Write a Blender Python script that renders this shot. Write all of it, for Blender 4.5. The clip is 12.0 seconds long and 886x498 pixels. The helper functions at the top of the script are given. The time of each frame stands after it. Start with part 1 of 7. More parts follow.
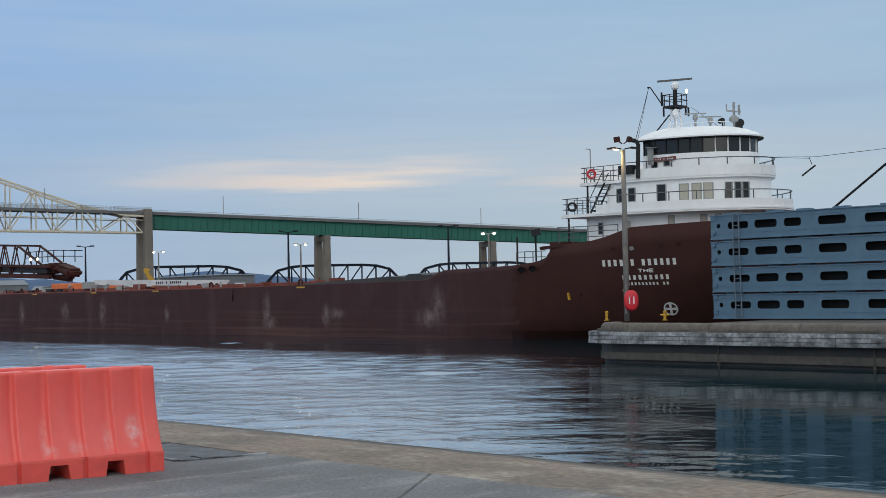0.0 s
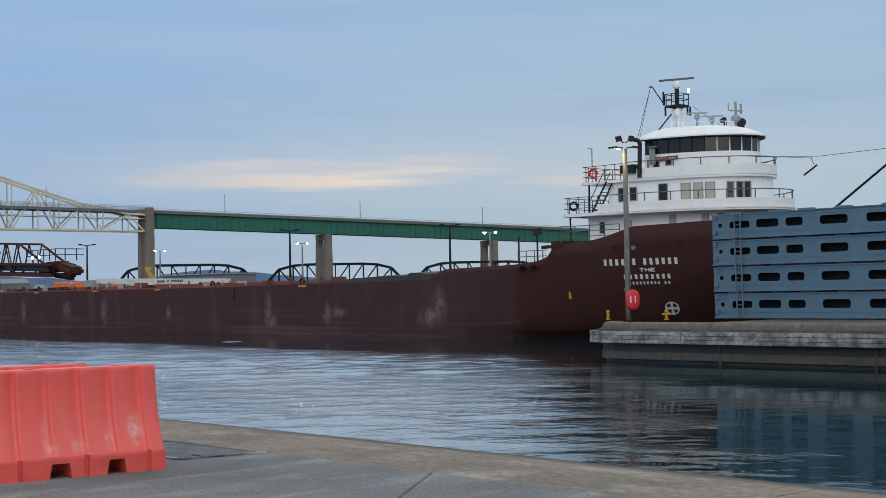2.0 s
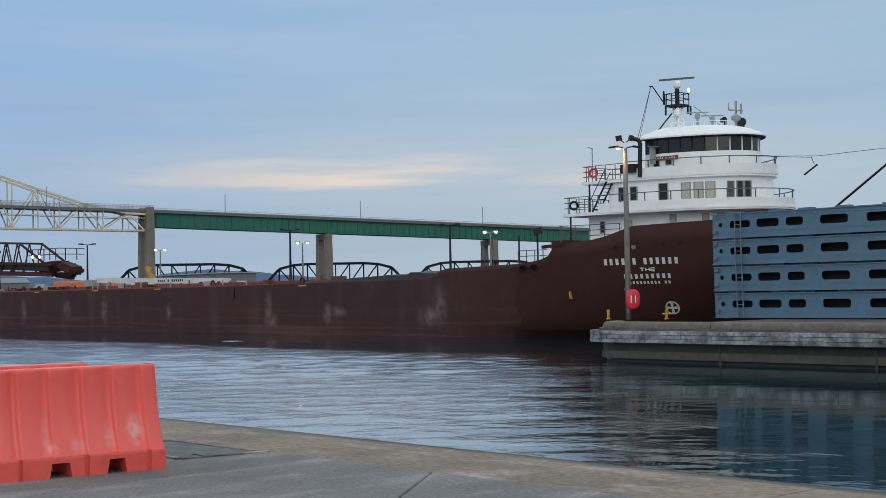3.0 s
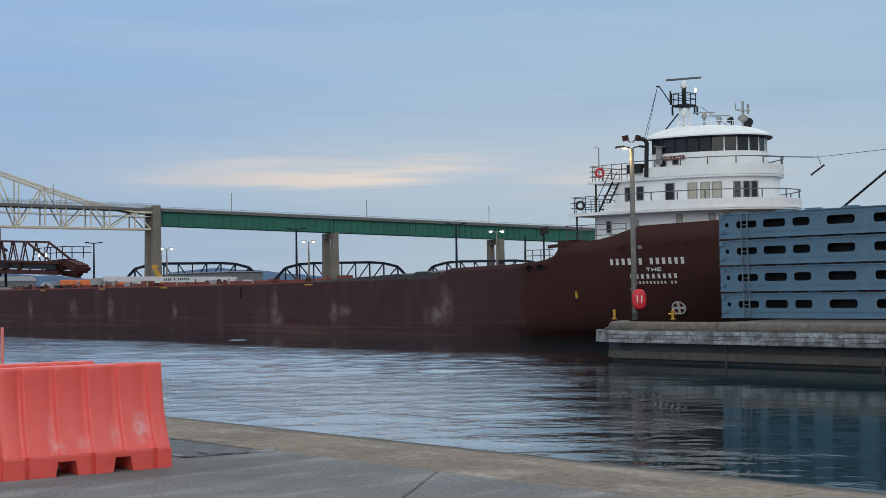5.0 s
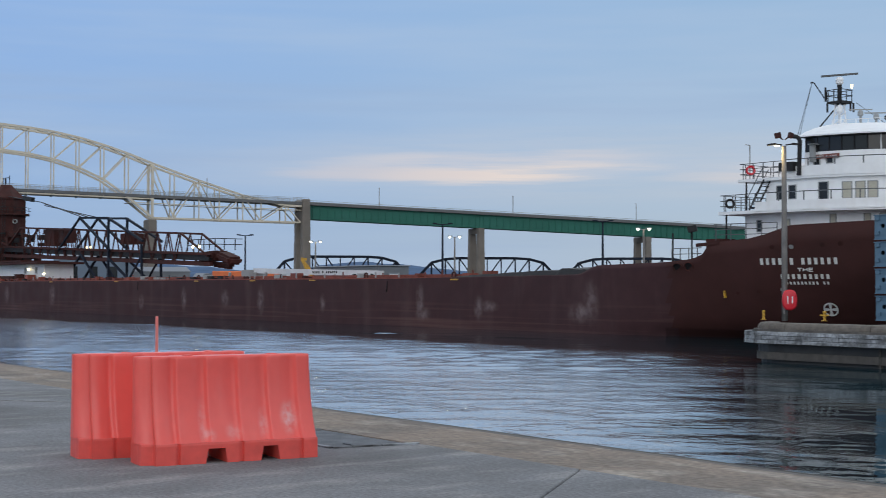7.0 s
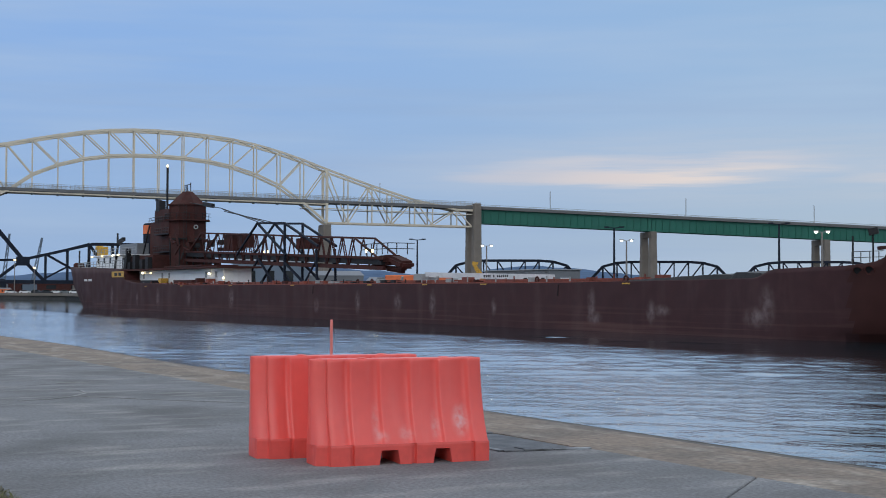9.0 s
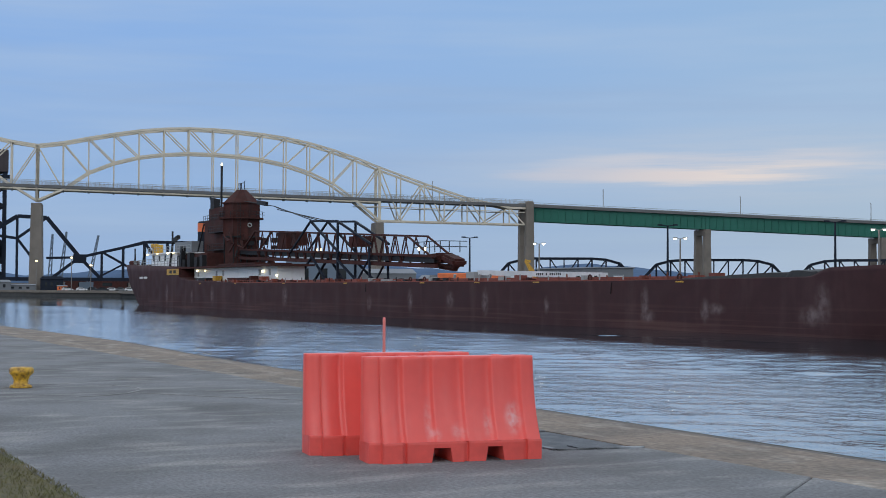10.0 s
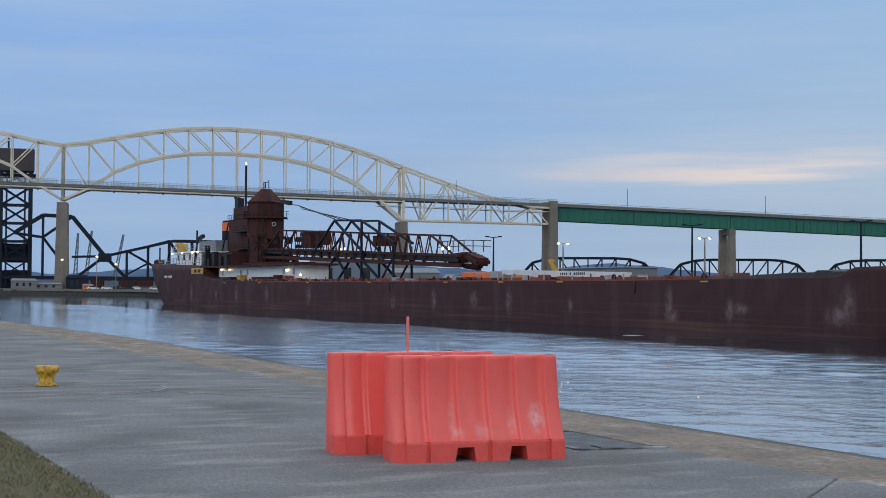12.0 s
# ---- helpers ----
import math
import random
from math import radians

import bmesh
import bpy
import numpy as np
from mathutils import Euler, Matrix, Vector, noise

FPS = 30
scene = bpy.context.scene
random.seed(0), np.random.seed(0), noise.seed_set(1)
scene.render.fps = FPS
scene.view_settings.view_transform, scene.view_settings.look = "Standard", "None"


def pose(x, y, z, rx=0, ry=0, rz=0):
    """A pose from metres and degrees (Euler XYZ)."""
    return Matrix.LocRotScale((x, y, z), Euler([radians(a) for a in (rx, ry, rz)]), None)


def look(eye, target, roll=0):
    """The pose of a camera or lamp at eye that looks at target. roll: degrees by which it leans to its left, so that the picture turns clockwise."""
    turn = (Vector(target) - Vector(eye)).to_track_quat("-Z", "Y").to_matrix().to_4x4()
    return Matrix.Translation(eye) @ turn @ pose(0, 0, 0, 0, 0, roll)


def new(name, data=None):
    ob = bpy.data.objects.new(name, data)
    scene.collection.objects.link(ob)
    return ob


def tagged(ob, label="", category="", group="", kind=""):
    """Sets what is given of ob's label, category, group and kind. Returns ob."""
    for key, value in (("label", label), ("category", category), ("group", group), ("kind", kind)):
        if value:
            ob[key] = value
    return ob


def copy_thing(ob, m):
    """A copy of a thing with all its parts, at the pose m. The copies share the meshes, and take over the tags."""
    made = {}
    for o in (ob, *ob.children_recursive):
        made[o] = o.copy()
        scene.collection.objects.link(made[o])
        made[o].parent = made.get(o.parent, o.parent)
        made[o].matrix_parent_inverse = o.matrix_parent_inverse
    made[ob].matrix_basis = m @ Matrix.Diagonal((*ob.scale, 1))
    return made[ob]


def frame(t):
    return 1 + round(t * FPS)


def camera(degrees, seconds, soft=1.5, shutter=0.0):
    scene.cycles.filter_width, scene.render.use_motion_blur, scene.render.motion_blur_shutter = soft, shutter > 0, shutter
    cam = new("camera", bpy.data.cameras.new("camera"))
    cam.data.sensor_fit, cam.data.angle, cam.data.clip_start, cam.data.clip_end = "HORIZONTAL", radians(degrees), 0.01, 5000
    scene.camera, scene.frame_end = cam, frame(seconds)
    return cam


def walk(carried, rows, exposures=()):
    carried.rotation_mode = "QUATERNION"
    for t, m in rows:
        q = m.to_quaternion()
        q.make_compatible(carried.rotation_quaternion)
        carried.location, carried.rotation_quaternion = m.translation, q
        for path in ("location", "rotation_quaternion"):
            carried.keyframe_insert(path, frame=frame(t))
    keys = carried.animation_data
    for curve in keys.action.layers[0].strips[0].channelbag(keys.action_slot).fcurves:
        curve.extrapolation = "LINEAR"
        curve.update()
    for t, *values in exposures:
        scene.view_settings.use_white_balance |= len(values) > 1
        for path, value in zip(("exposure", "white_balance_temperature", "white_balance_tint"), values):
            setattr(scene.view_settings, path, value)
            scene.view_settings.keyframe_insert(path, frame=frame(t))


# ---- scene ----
# Camera: world x runs along the lock wall towards the ship's bow, y across the water, z up from the quay.
cam = camera(35.5, 12.0, soft=0.85, shutter=0.3)
PATH = [
    (0.0, 47.01, 1.82, 1.12),
    (0.5, 47.02, 1.80, 1.11),
    (1.0, 46.97, 1.79, 1.12),
    (1.5, 47.03, 1.79, 1.06),
    (2.0, 47.07, 1.78, 1.03),
    (2.5, 47.08, 1.78, 1.02),
    (3.0, 47.08, 1.76, 1.02),
    (5.0, 47.33, 1.74, 0.85),
    (5.5, 47.97, 1.73, 0.76),
    (6.0, 48.77, 1.65, 0.53),
    (6.5, 50.82, 1.58, 0.08),
    (7.0, 53.33, 1.61, -0.12),
    (7.5, 55.55, 1.73, -0.12),
    (9.5, 61.58, 1.70, -0.22),
    (10.0, 62.57, 1.66, -0.26),
    (10.5, 63.23, 1.64, -0.30),
    (11.0, 63.55, 1.63, -0.34),
    (11.5, 63.54, 1.64, -0.34),
    (12.0, 63.55, 1.63, -0.36),
]
# the white balance drifts from warm to cool as the view leaves the white house
BALANCE = [(0.0, 0.03, 6700, 6), (5.0, 0.03, 6700, 6), (6.0, 0.03, 6620, 7), (7.0, 0.03, 6420, 9), (8.0, 0.02, 6320, 9), (12.0, 0.0, 6280, 8)]
walk(cam, [(t, pose(0, 0, 1.75, 90 + tilt, lean, turn)) for t, turn, tilt, lean in PATH], BALANCE)

# World: late overcast dusk, blue cloud deck with warm streaks low over the bridge.
SUN_UP, SUN_AZ = 22.0, 140.0
world = bpy.data.worlds.new("sky")
scene.world = world
world.use_nodes = True
wn, wl = world.node_tree.nodes, world.node_tree.links
wn.clear()


def wnode(kind, **kw):
    n = wn.new(kind)
    for k, val in kw.items():
        setattr(n, k, val)
    return n


w_out = wnode("ShaderNodeOutputWorld")
w_bg = wnode("ShaderNodeBackground")
w_sky = wnode("ShaderNodeTexSky")
w_sky.sky_type, w_sky.sun_disc = "NISHITA", False
w_sky.sun_elevation, w_sky.sun_rotation = radians(SUN_UP), radians(SUN_AZ)
w_sky.air_density, w_sky.dust_density, w_sky.ozone_density = 1.0, 2.0, 2.0
w_dim = wnode("ShaderNodeVectorMath", operation="SCALE")
w_dim.inputs["Scale"].default_value = 0.09
wl.new(w_sky.outputs[0], w_dim.inputs[0])
w_co = wnode("ShaderNodeTexCoord")
w_sep = wnode("ShaderNodeSeparateXYZ")
wl.new(w_co.outputs["Generated"], w_sep.inputs[0])
# cloud deck colour by height
w_ramp = wnode("ShaderNodeValToRGB")
# the bright band around 0.36 is added above the view to brighten the water
SKY_STOPS = [(0.0, (0.42, 0.50, 0.63)), (0.05, (0.40, 0.50, 0.66)), (0.10, (0.36, 0.49, 0.70)), (0.16, (0.33, 0.48, 0.74)),
             (0.215, (0.37, 0.52, 0.77)), (0.27, (0.75, 0.85, 0.98)), (0.36, (1.35, 1.42, 1.48)), (0.55, (1.20, 1.27, 1.34)), (0.75, (0.80, 0.85, 0.92)), (1.0, (0.72, 0.77, 0.84))]
el = w_ramp.color_ramp.elements
el[0].position, el[0].color = SKY_STOPS[0][0], (*SKY_STOPS[0][1], 1)
el[1].position, el[1].color = SKY_STOPS[-1][0], (*SKY_STOPS[-1][1], 1)
for at_, col_ in SKY_STOPS[1:-1]:
    e_ = el.new(at_)
    e_.color = (*col_, 1)
wl.new(w_sep.outputs[2], w_ramp.inputs[0])
# flattened cloud coordinates: azimuth and height
w_atan = wnode("ShaderNodeMath", operation="ARCTAN2")
wl.new(w_sep.outputs[0], w_atan.inputs[0])
wl.new(w_sep.outputs[1], w_atan.inputs[1])
w_vec = wnode("ShaderNodeCombineXYZ")
wl.new(w_atan.outputs[0], w_vec.inputs[0])
wl.new(w_sep.outputs[2], w_vec.inputs[1])


def cloud_noise(scale_az, scale_up, shift, detail=4.0, rough=0.55):
    m = wnode("ShaderNodeMapping")
    m.inputs["Scale"].default_value = (scale_az, scale_up, 1)
    m.inputs["Location"].default_value = shift
    n = wnode("ShaderNodeTexNoise")
    n.inputs["Scale"].default_value, n.inputs["Detail"].default_value, n.inputs["Roughness"].default_value = 1.0, detail, rough
    wl.new(w_vec.outputs[0], m.inputs[0])
    wl.new(m.outputs[0], n.inputs[0])
    return n.outputs[0]


def wmap(value, a, b, c, d, smooth=True):
    m = wnode("ShaderNodeMapRange")
    m.interpolation_type = "SMOOTHSTEP" if smooth else "LINEAR"
    for i, val in enumerate((a, b, c, d)):
        m.inputs[i + 1].default_value = val
    wl.new(value, m.inputs[0])
    return m.outputs[0]


def wmath(op, a, b):
    m = wnode("ShaderNodeMath", operation=op)
    for i, val in enumerate((a, b)):
        if isinstance(val, (int, float)):
            m.inputs[i].default_value = val
        else:
            wl.new(val, m.inputs[i])
    return m.outputs[0]


def wmix(fac, a, b):
    m = wnode("ShaderNodeMix", data_type="RGBA")
    wl.new(fac, m.inputs[0])
    for i, val in ((6, a), (7, b)):
        if isinstance(val, tuple):
            m.inputs[i].default_value = (*val, 1)
        else:
            wl.new(val, m.inputs[i])
    return m.outputs[2]


# the deck turns greyer and greener towards +y, bluer towards -x
east = wmap(w_atan.outputs[0], -1.35, -0.62, 0.0, 1.0)
col_east = wmix(wmap(w_sep.outputs[2], 0.0, 0.20, 0.0, 1.0), (0.455, 0.535, 0.62), (0.33, 0.485, 0.69))
col_west = wmix(wmap(w_sep.outputs[2], 0.0, 0.20, 0.0, 1.0), (0.30, 0.435, 0.67), (0.275, 0.445, 0.765))
col_side = wmix(east, col_west, col_east)
col_sky = wmix(wmap(w_sep.outputs[2], 0.19, 0.36, 0.0, 1.0), col_side, w_ramp.outputs[0])
broad = wmap(cloud_noise(2.2, 22, (3.1, 0.4, 0)), 0.35, 0.72, 0.0, 0.55)
col_a = wmix(broad, col_sky, (0.43, 0.54, 0.71))
dark_f = wmap(cloud_noise(1.6, 30, (9.2, 5.5, 2)), 0.5, 0.8, 0.0, 0.5)
col_b = wmix(dark_f, col_a, (0.31, 0.42, 0.62))
# warm streaks, low and on one side of the sky: long soft-edged banks broken up by stretched noise
wisp = wmap(cloud_noise(5.0, 90, (1.7, 2.3, 1), 6.0, 0.6), 0.30, 0.62, 0.25, 1.0)
feather = cloud_noise(9.0, 160, (4.4, 0.9, 3), 6.0, 0.6)


def bank(col, az, up, w_az, w_up, slope, strength, tone):
    """A flat lens of cloud round one bearing and height, laid over col."""
    d_az = wmath("SUBTRACT", w_atan.outputs[0], az)
    d_up = wmath("SUBTRACT", wmath("SUBTRACT", w_sep.outputs[2], up), wmath("MULTIPLY", d_az, slope))
    d_up = wmath("ADD", d_up, wmath("MULTIPLY", wmath("SUBTRACT", feather, 0.5), 0.012))
    ea, eu = wmath("DIVIDE", d_az, w_az), wmath("DIVIDE", d_up, w_up)
    r = wmath("ADD", wmath("MULTIPLY", ea, ea), wmath("MULTIPLY", eu, eu))
    f = wmath("MULTIPLY", wmap(r, 0.0, 1.0, strength, 0.0), wisp)
    return wmix(f, col, tone)


col_c = bank(col_b, -0.80, 0.088, 0.42, 0.034, 0.0, 0.36, (0.60, 0.60, 0.64))
col_c = bank(col_c, -0.90, 0.0915, 0.15, 0.0085, 0.02, 0.75, (0.66, 0.62, 0.65))
col_c = bank(col_c, -0.878, 0.0835, 0.125, 0.0095, 0.03, 1.05, (0.80, 0.69, 0.64))
col_c = bank(col_c, -0.97, 0.082, 0.10, 0.007, 0.0, 0.6, (0.66, 0.60, 0.62))
col_c = bank(col_c, -0.68, 0.081, 0.12, 0.009, 0.0, 0.6, (0.70, 0.63, 0.62))
w_fac = wmix(wmath("ADD", 0.94, 0.0), w_dim.outputs[0], col_c)
wl.new(w_fac, w_bg.inputs["Color"])
w_bg.inputs["Strength"].default_value = 1.0
wl.new(w_bg.outputs[0], w_out.inputs["Surface"])

sun_data = bpy.data.lights.new("sun", "SUN")
sun_data.energy, sun_data.angle, sun_data.color = 0.45, radians(40), (1.0, 0.93, 0.88)
sun = new("sun", sun_data)
sun_way = Vector((math.sin(radians(SUN_AZ)) * math.cos(radians(SUN_UP)), math.cos(radians(SUN_AZ)) * math.cos(radians(SUN_UP)), math.sin(radians(SUN_UP))))
sun.matrix_world = look(sun_way * 100, (0, 0, 0))

# ---- materials ----
def mat(name, base, rough=0.6, metal=0.0, grain=0.0, grain_scale=8.0, stain=0.0, stain_scale=0.6, stain_col=None, bump=0.0, bump_scale=30.0,
        streak=0.0, streak_col=(0.5, 0.45, 0.42), spread=0.0, glow=0.0, spec=0.5, streak_scale=(0.5, 0.5, 0.06)):
    """A painted or raw surface: fine grain, broad stains, vertical run marks, relief and a spread of tone from piece to piece."""
    m = bpy.data.materials.new(name)
    m.use_nodes = True
    nt = m.node_tree
    n, l = nt.nodes, nt.links
    b = n["Principled BSDF"]
    b.inputs["Roughness"].default_value, b.inputs["Metallic"].default_value = rough, metal
    b.inputs["Specular IOR Level"].default_value = spec
    co = n.new("ShaderNodeTexCoord").outputs["Object"]
    rgb = n.new("ShaderNodeRGB")
    rgb.outputs[0].default_value = (*base, 1)
    cur = rgb.outputs[0]

    def noise_of(scale, detail=4, stretch=None):
        t = n.new("ShaderNodeTexNoise")
        t.inputs["Scale"].default_value, t.inputs["Detail"].default_value = scale, detail
        src = co
        if stretch:
            mp = n.new("ShaderNodeMapping")
            mp.inputs["Scale"].default_value = stretch
            l.new(co, mp.inputs[0])
            src = mp.outputs[0]
        l.new(src, t.inputs["Vector"])
        return t.outputs[0]

    def ranged(v, lo, hi, a, c):
        r = n.new("ShaderNodeMapRange")
        for i, x in enumerate((lo, hi, a, c)):
            r.inputs[i + 1].default_value = x
        l.new(v, r.inputs[0])
        return r.outputs[0]

    def blend(fac, a, c, mode="MIX"):
        x = n.new("ShaderNodeMix")
        x.data_type, x.blend_type = "RGBA", mode
        l.new(fac, x.inputs[0])
        l.new(a, x.inputs[6])
        if isinstance(c, tuple):
            x.inputs[7].default_value = (*c, 1)
        else:
            l.new(c, x.inputs[7])
        return x.outputs[2]

    if stain:
        cur = blend(ranged(noise_of(stain_scale, 6), 0.42, 0.7, 0.0, stain), cur, stain_col or tuple(c * 0.5 for c in base))
    if streak:
        cur = blend(ranged(noise_of(1.0, 5, streak_scale), 0.52, 0.78, 0.0, streak), cur, streak_col)
    if grain:
        g = ranged(noise_of(grain_scale, 5), 0.3, 0.7, 1 - grain, 1 + grain)
        x = n.new("ShaderNodeVectorMath")
        x.operation = "SCALE"
        l.new(cur, x.inputs[0])
        l.new(g, x.inputs["Scale"])
        cur = x.outputs[0]
    if spread:
        oi = n.new("ShaderNodeObjectInfo")
        x = n.new("ShaderNodeVectorMath")
        x.operation = "SCALE"
        l.new(cur, x.inputs[0])
        l.new(ranged(oi.outputs["Random"], 0, 1, 1 - spread, 1 + spread), x.inputs["Scale"])
        cur = x.outputs[0]
    l.new(cur, b.inputs["Base Color"])
    if bump:
        bp = n.new("ShaderNodeBump")
        bp.inputs["Strength"].default_value, bp.inputs["Distance"].default_value = bump, 0.02
        l.new(noise_of(bump_scale, 5), bp.inputs["Height"])
        l.new(bp.outputs[0], b.inputs["Normal"])
    if rough < 0.9 and grain:
        l.new(ranged(noise_of(grain_scale * 0.5, 3), 0.3, 0.7, max(rough - 0.08, 0.02), min(rough + 0.1, 1)), b.inputs["Roughness"])
    if glow:
        b.inputs["Emission Color"].default_value = (*base, 1)
        b.inputs["Emission Strength"].default_value = glow
    return m


M = {}
M["concrete"] = mat("quay concrete", (0.190, 0.192, 0.200), 0.85, grain=0.30, grain_scale=26, stain=0.95, stain_scale=0.55, stain_col=(0.108, 0.106, 0.108), bump=0.7, bump_scale=60, streak=0.5, streak_col=(0.44, 0.42, 0.39), streak_scale=(2.2, 0.8, 1.0))
M["nosing"] = mat("dark coping nose", (0.085, 0.078, 0.070), 0.8, grain=0.3, grain_scale=9, stain=0.7, stain_scale=1.1, stain_col=(0.17, 0.145, 0.12), bump=0.5, bump_scale=25)
M["coping"] = mat("coping concrete", (0.235, 0.185, 0.145), 0.88, grain=0.30, grain_scale=12, streak=0.85, streak_col=(0.40, 0.36, 0.31), streak_scale=(1.1, 2.2, 1.0), stain=0.9, stain_scale=0.8, stain_col=(0.125, 0.108, 0.095), bump=0.5, bump_scale=30)
M["rail_dark"] = mat("dark grey rail paint", (0.09, 0.095, 0.10), 0.5, grain=0.1, grain_scale=2)
M["joint"] = mat("joint dirt", (0.06, 0.055, 0.05), 0.95, grain=0.3)
M["plate"] = mat("steel hatch plate", (0.07, 0.075, 0.085), 0.55, metal=0.3, grain=0.2, stain=0.5, stain_scale=2.0, bump=0.3, bump_scale=60)
M["grass"] = mat("grass blades", (0.125, 0.122, 0.045), 0.8, grain=0.35, grain_scale=6, stain=0.7, stain_scale=1.2, stain_col=(0.15, 0.105, 0.055), spread=0.2)
M["soil"] = mat("turf soil", (0.105, 0.09, 0.045), 0.95, grain=0.3, grain_scale=12, bump=0.4)
M["red"] = mat("red barrier plastic", (0.84, 0.106, 0.086), 0.38, grain=0.03, grain_scale=6, stain=0.25, stain_scale=1.1, stain_col=(0.80, 0.145, 0.125), bump=0.04, bump_scale=25,
               streak=0.12, streak_col=(0.80, 0.34, 0.31), streak_scale=(3, 7, 1.3))
M["red_dark"] = mat("red barrier foot", (0.77, 0.095, 0.075), 0.45, grain=0.08, stain=0.3, stain_scale=3)
M["yellow"] = mat("worn yellow paint", (0.66, 0.38, 0.03), 0.5, grain=0.2, grain_scale=20, stain=0.95, stain_scale=13, stain_col=(0.13, 0.05, 0.02), bump=0.5)
M["hull"] = mat("oxide red hull paint", (0.060, 0.029, 0.031), 0.7, spec=0.15, grain=0.12, grain_scale=0.9, stain=0.5, stain_scale=0.10, stain_col=(0.052, 0.028, 0.032), bump=0.05, bump_scale=1.5,
                streak=0.28, streak_col=(0.16, 0.11, 0.11), streak_scale=(0.35, 0.35, 0.05))
M["bow"] = mat("fresh brown bow paint", (0.055, 0.022, 0.020), 0.65, spec=0.15, grain=0.1, grain_scale=0.9, stain=0.3, stain_scale=0.15, bump=0.04, bump_scale=1.2)
M["boot"] = mat("scuffed boot paint", (0.048, 0.017, 0.016), 0.75, spec=0.1, grain=0.3, grain_scale=1.5, stain=0.8, stain_scale=0.35, stain_col=(0.032, 0.015, 0.015))
M["white"] = mat("white ship paint", (0.83, 0.845, 0.86), 0.4, grain=0.03, grain_scale=2, stain=0.10, stain_scale=0.7, stain_col=(0.62, 0.60, 0.57), streak=0.12, streak_col=(0.55, 0.45, 0.38), streak_scale=(1.5, 1.5, 0.2))
M["black"] = mat("black deck steel", (0.016, 0.016, 0.018), 0.6, spec=0.3, grain=0.2, stain=0.3, stain_scale=1.0)
M["rust"] = mat("rusty brown steel", (0.060, 0.020, 0.017), 0.75, spec=0.2, grain=0.25, grain_scale=1.2, stain=0.7, stain_scale=0.4, stain_col=(0.045, 0.024, 0.022), bump=0.2, bump_scale=4)
M["deckred"] = mat("red deck fittings", (0.22, 0.05, 0.03), 0.6, grain=0.3, stain=0.6, stain_scale=0.8, spread=0.25)
M["orange"] = mat("orange machinery paint", (0.75, 0.17, 0.05), 0.5, grain=0.1, stain=0.4, stain_scale=0.5, stain_col=(0.35, 0.10, 0.05))
M["glass"] = mat("dark window glass", (0.018, 0.02, 0.022), 0.06, grain=0.0, spec=0.4)
M["blind"] = mat("drawn window blind", (0.42, 0.40, 0.33), 0.35, grain=0.06)
M["gate"] = mat("blue gate paint", (0.088, 0.165, 0.24), 0.5, grain=0.08, grain_scale=2, stain=0.35, stain_scale=0.5, stain_col=(0.07, 0.135, 0.205), streak=0.2, streak_col=(0.16, 0.24, 0.32), streak_scale=(1.2, 1.2, 0.2), bump=0.05, bump_scale=3)
# near-black colour stands for the shade inside the bulkhead openings
M["gate_shade"] = mat("gate inside shade", (0.012, 0.014, 0.017), 0.8)
M["stone"] = mat("weathered pier concrete", (0.105, 0.095, 0.085), 0.85, grain=0.3, grain_scale=2.5, stain=0.9, stain_scale=0.7, stain_col=(0.05, 0.046, 0.042), streak=0.7, streak_col=(0.03, 0.029, 0.028), streak_scale=(1.6, 1.6, 0.35), bump=0.4, bump_scale=6)
M["timber"] = mat("pale weathered timber", (0.29, 0.305, 0.325), 0.8, grain=0.4, grain_scale=7.0, stain=0.95, stain_scale=1.9, stain_col=(0.045, 0.045, 0.045), streak=0.7, streak_col=(0.06, 0.06, 0.06), streak_scale=(0.5, 0.5, 7.0), spread=0.2, bump=0.3, bump_scale=8)
M["ledge"] = mat("old waterline concrete", (0.088, 0.080, 0.073), 0.85, grain=0.25, grain_scale=3, stain=0.8, stain_scale=0.6, stain_col=(0.06, 0.055, 0.05), streak=0.4, streak_col=(0.04, 0.038, 0.036), streak_scale=(1.2, 1.2, 0.4), bump=0.3, bump_scale=8)
M["wet"] = mat("dark wet wall", (0.022, 0.021, 0.020), 0.5, grain=0.25, grain_scale=2, stain=0.6, stain_scale=0.4, stain_col=(0.05, 0.045, 0.04))
M["pole"] = mat("galvanised pole", (0.20, 0.19, 0.18), 0.6, grain=0.15, grain_scale=3, stain=0.4, stain_scale=1.0, stain_col=(0.12, 0.10, 0.09))
M["steel_cream"] = mat("cream bridge paint", (0.62, 0.555, 0.445), 0.6, grain=0.08, grain_scale=0.3, stain=0.3, stain_scale=0.08, stain_col=(0.55, 0.47, 0.35))
M["green"] = mat("green girder paint", (0.018, 0.135, 0.095), 0.55, grain=0.06, grain_scale=0.2, stain=0.3, stain_scale=0.05)
M["bridge_conc"] = mat("bridge concrete", (0.19, 0.165, 0.14), 0.85, grain=0.1, grain_scale=0.3, stain=0.6, stain_scale=0.12, stain_col=(0.12, 0.105, 0.09), streak=0.25, streak_col=(0.28, 0.25, 0.22), streak_scale=(0.4, 0.4, 0.03))
M["rail"] = mat("grey bridge rail", (0.30, 0.31, 0.31), 0.6)
M["truss"] = mat("black railway steel", (0.013, 0.018, 0.031), 0.7, spec=0.2, grain=0.15, grain_scale=0.3)
M["asphalt"] = mat("asphalt yard", (0.06, 0.06, 0.06), 0.9, grain=0.2, grain_scale=0.5, stain=0.4, stain_scale=0.05)
M["land"] = mat("far land", (0.055, 0.06, 0.045), 0.95, grain=0.3, grain_scale=0.05, stain=0.5, stain_scale=0.01)
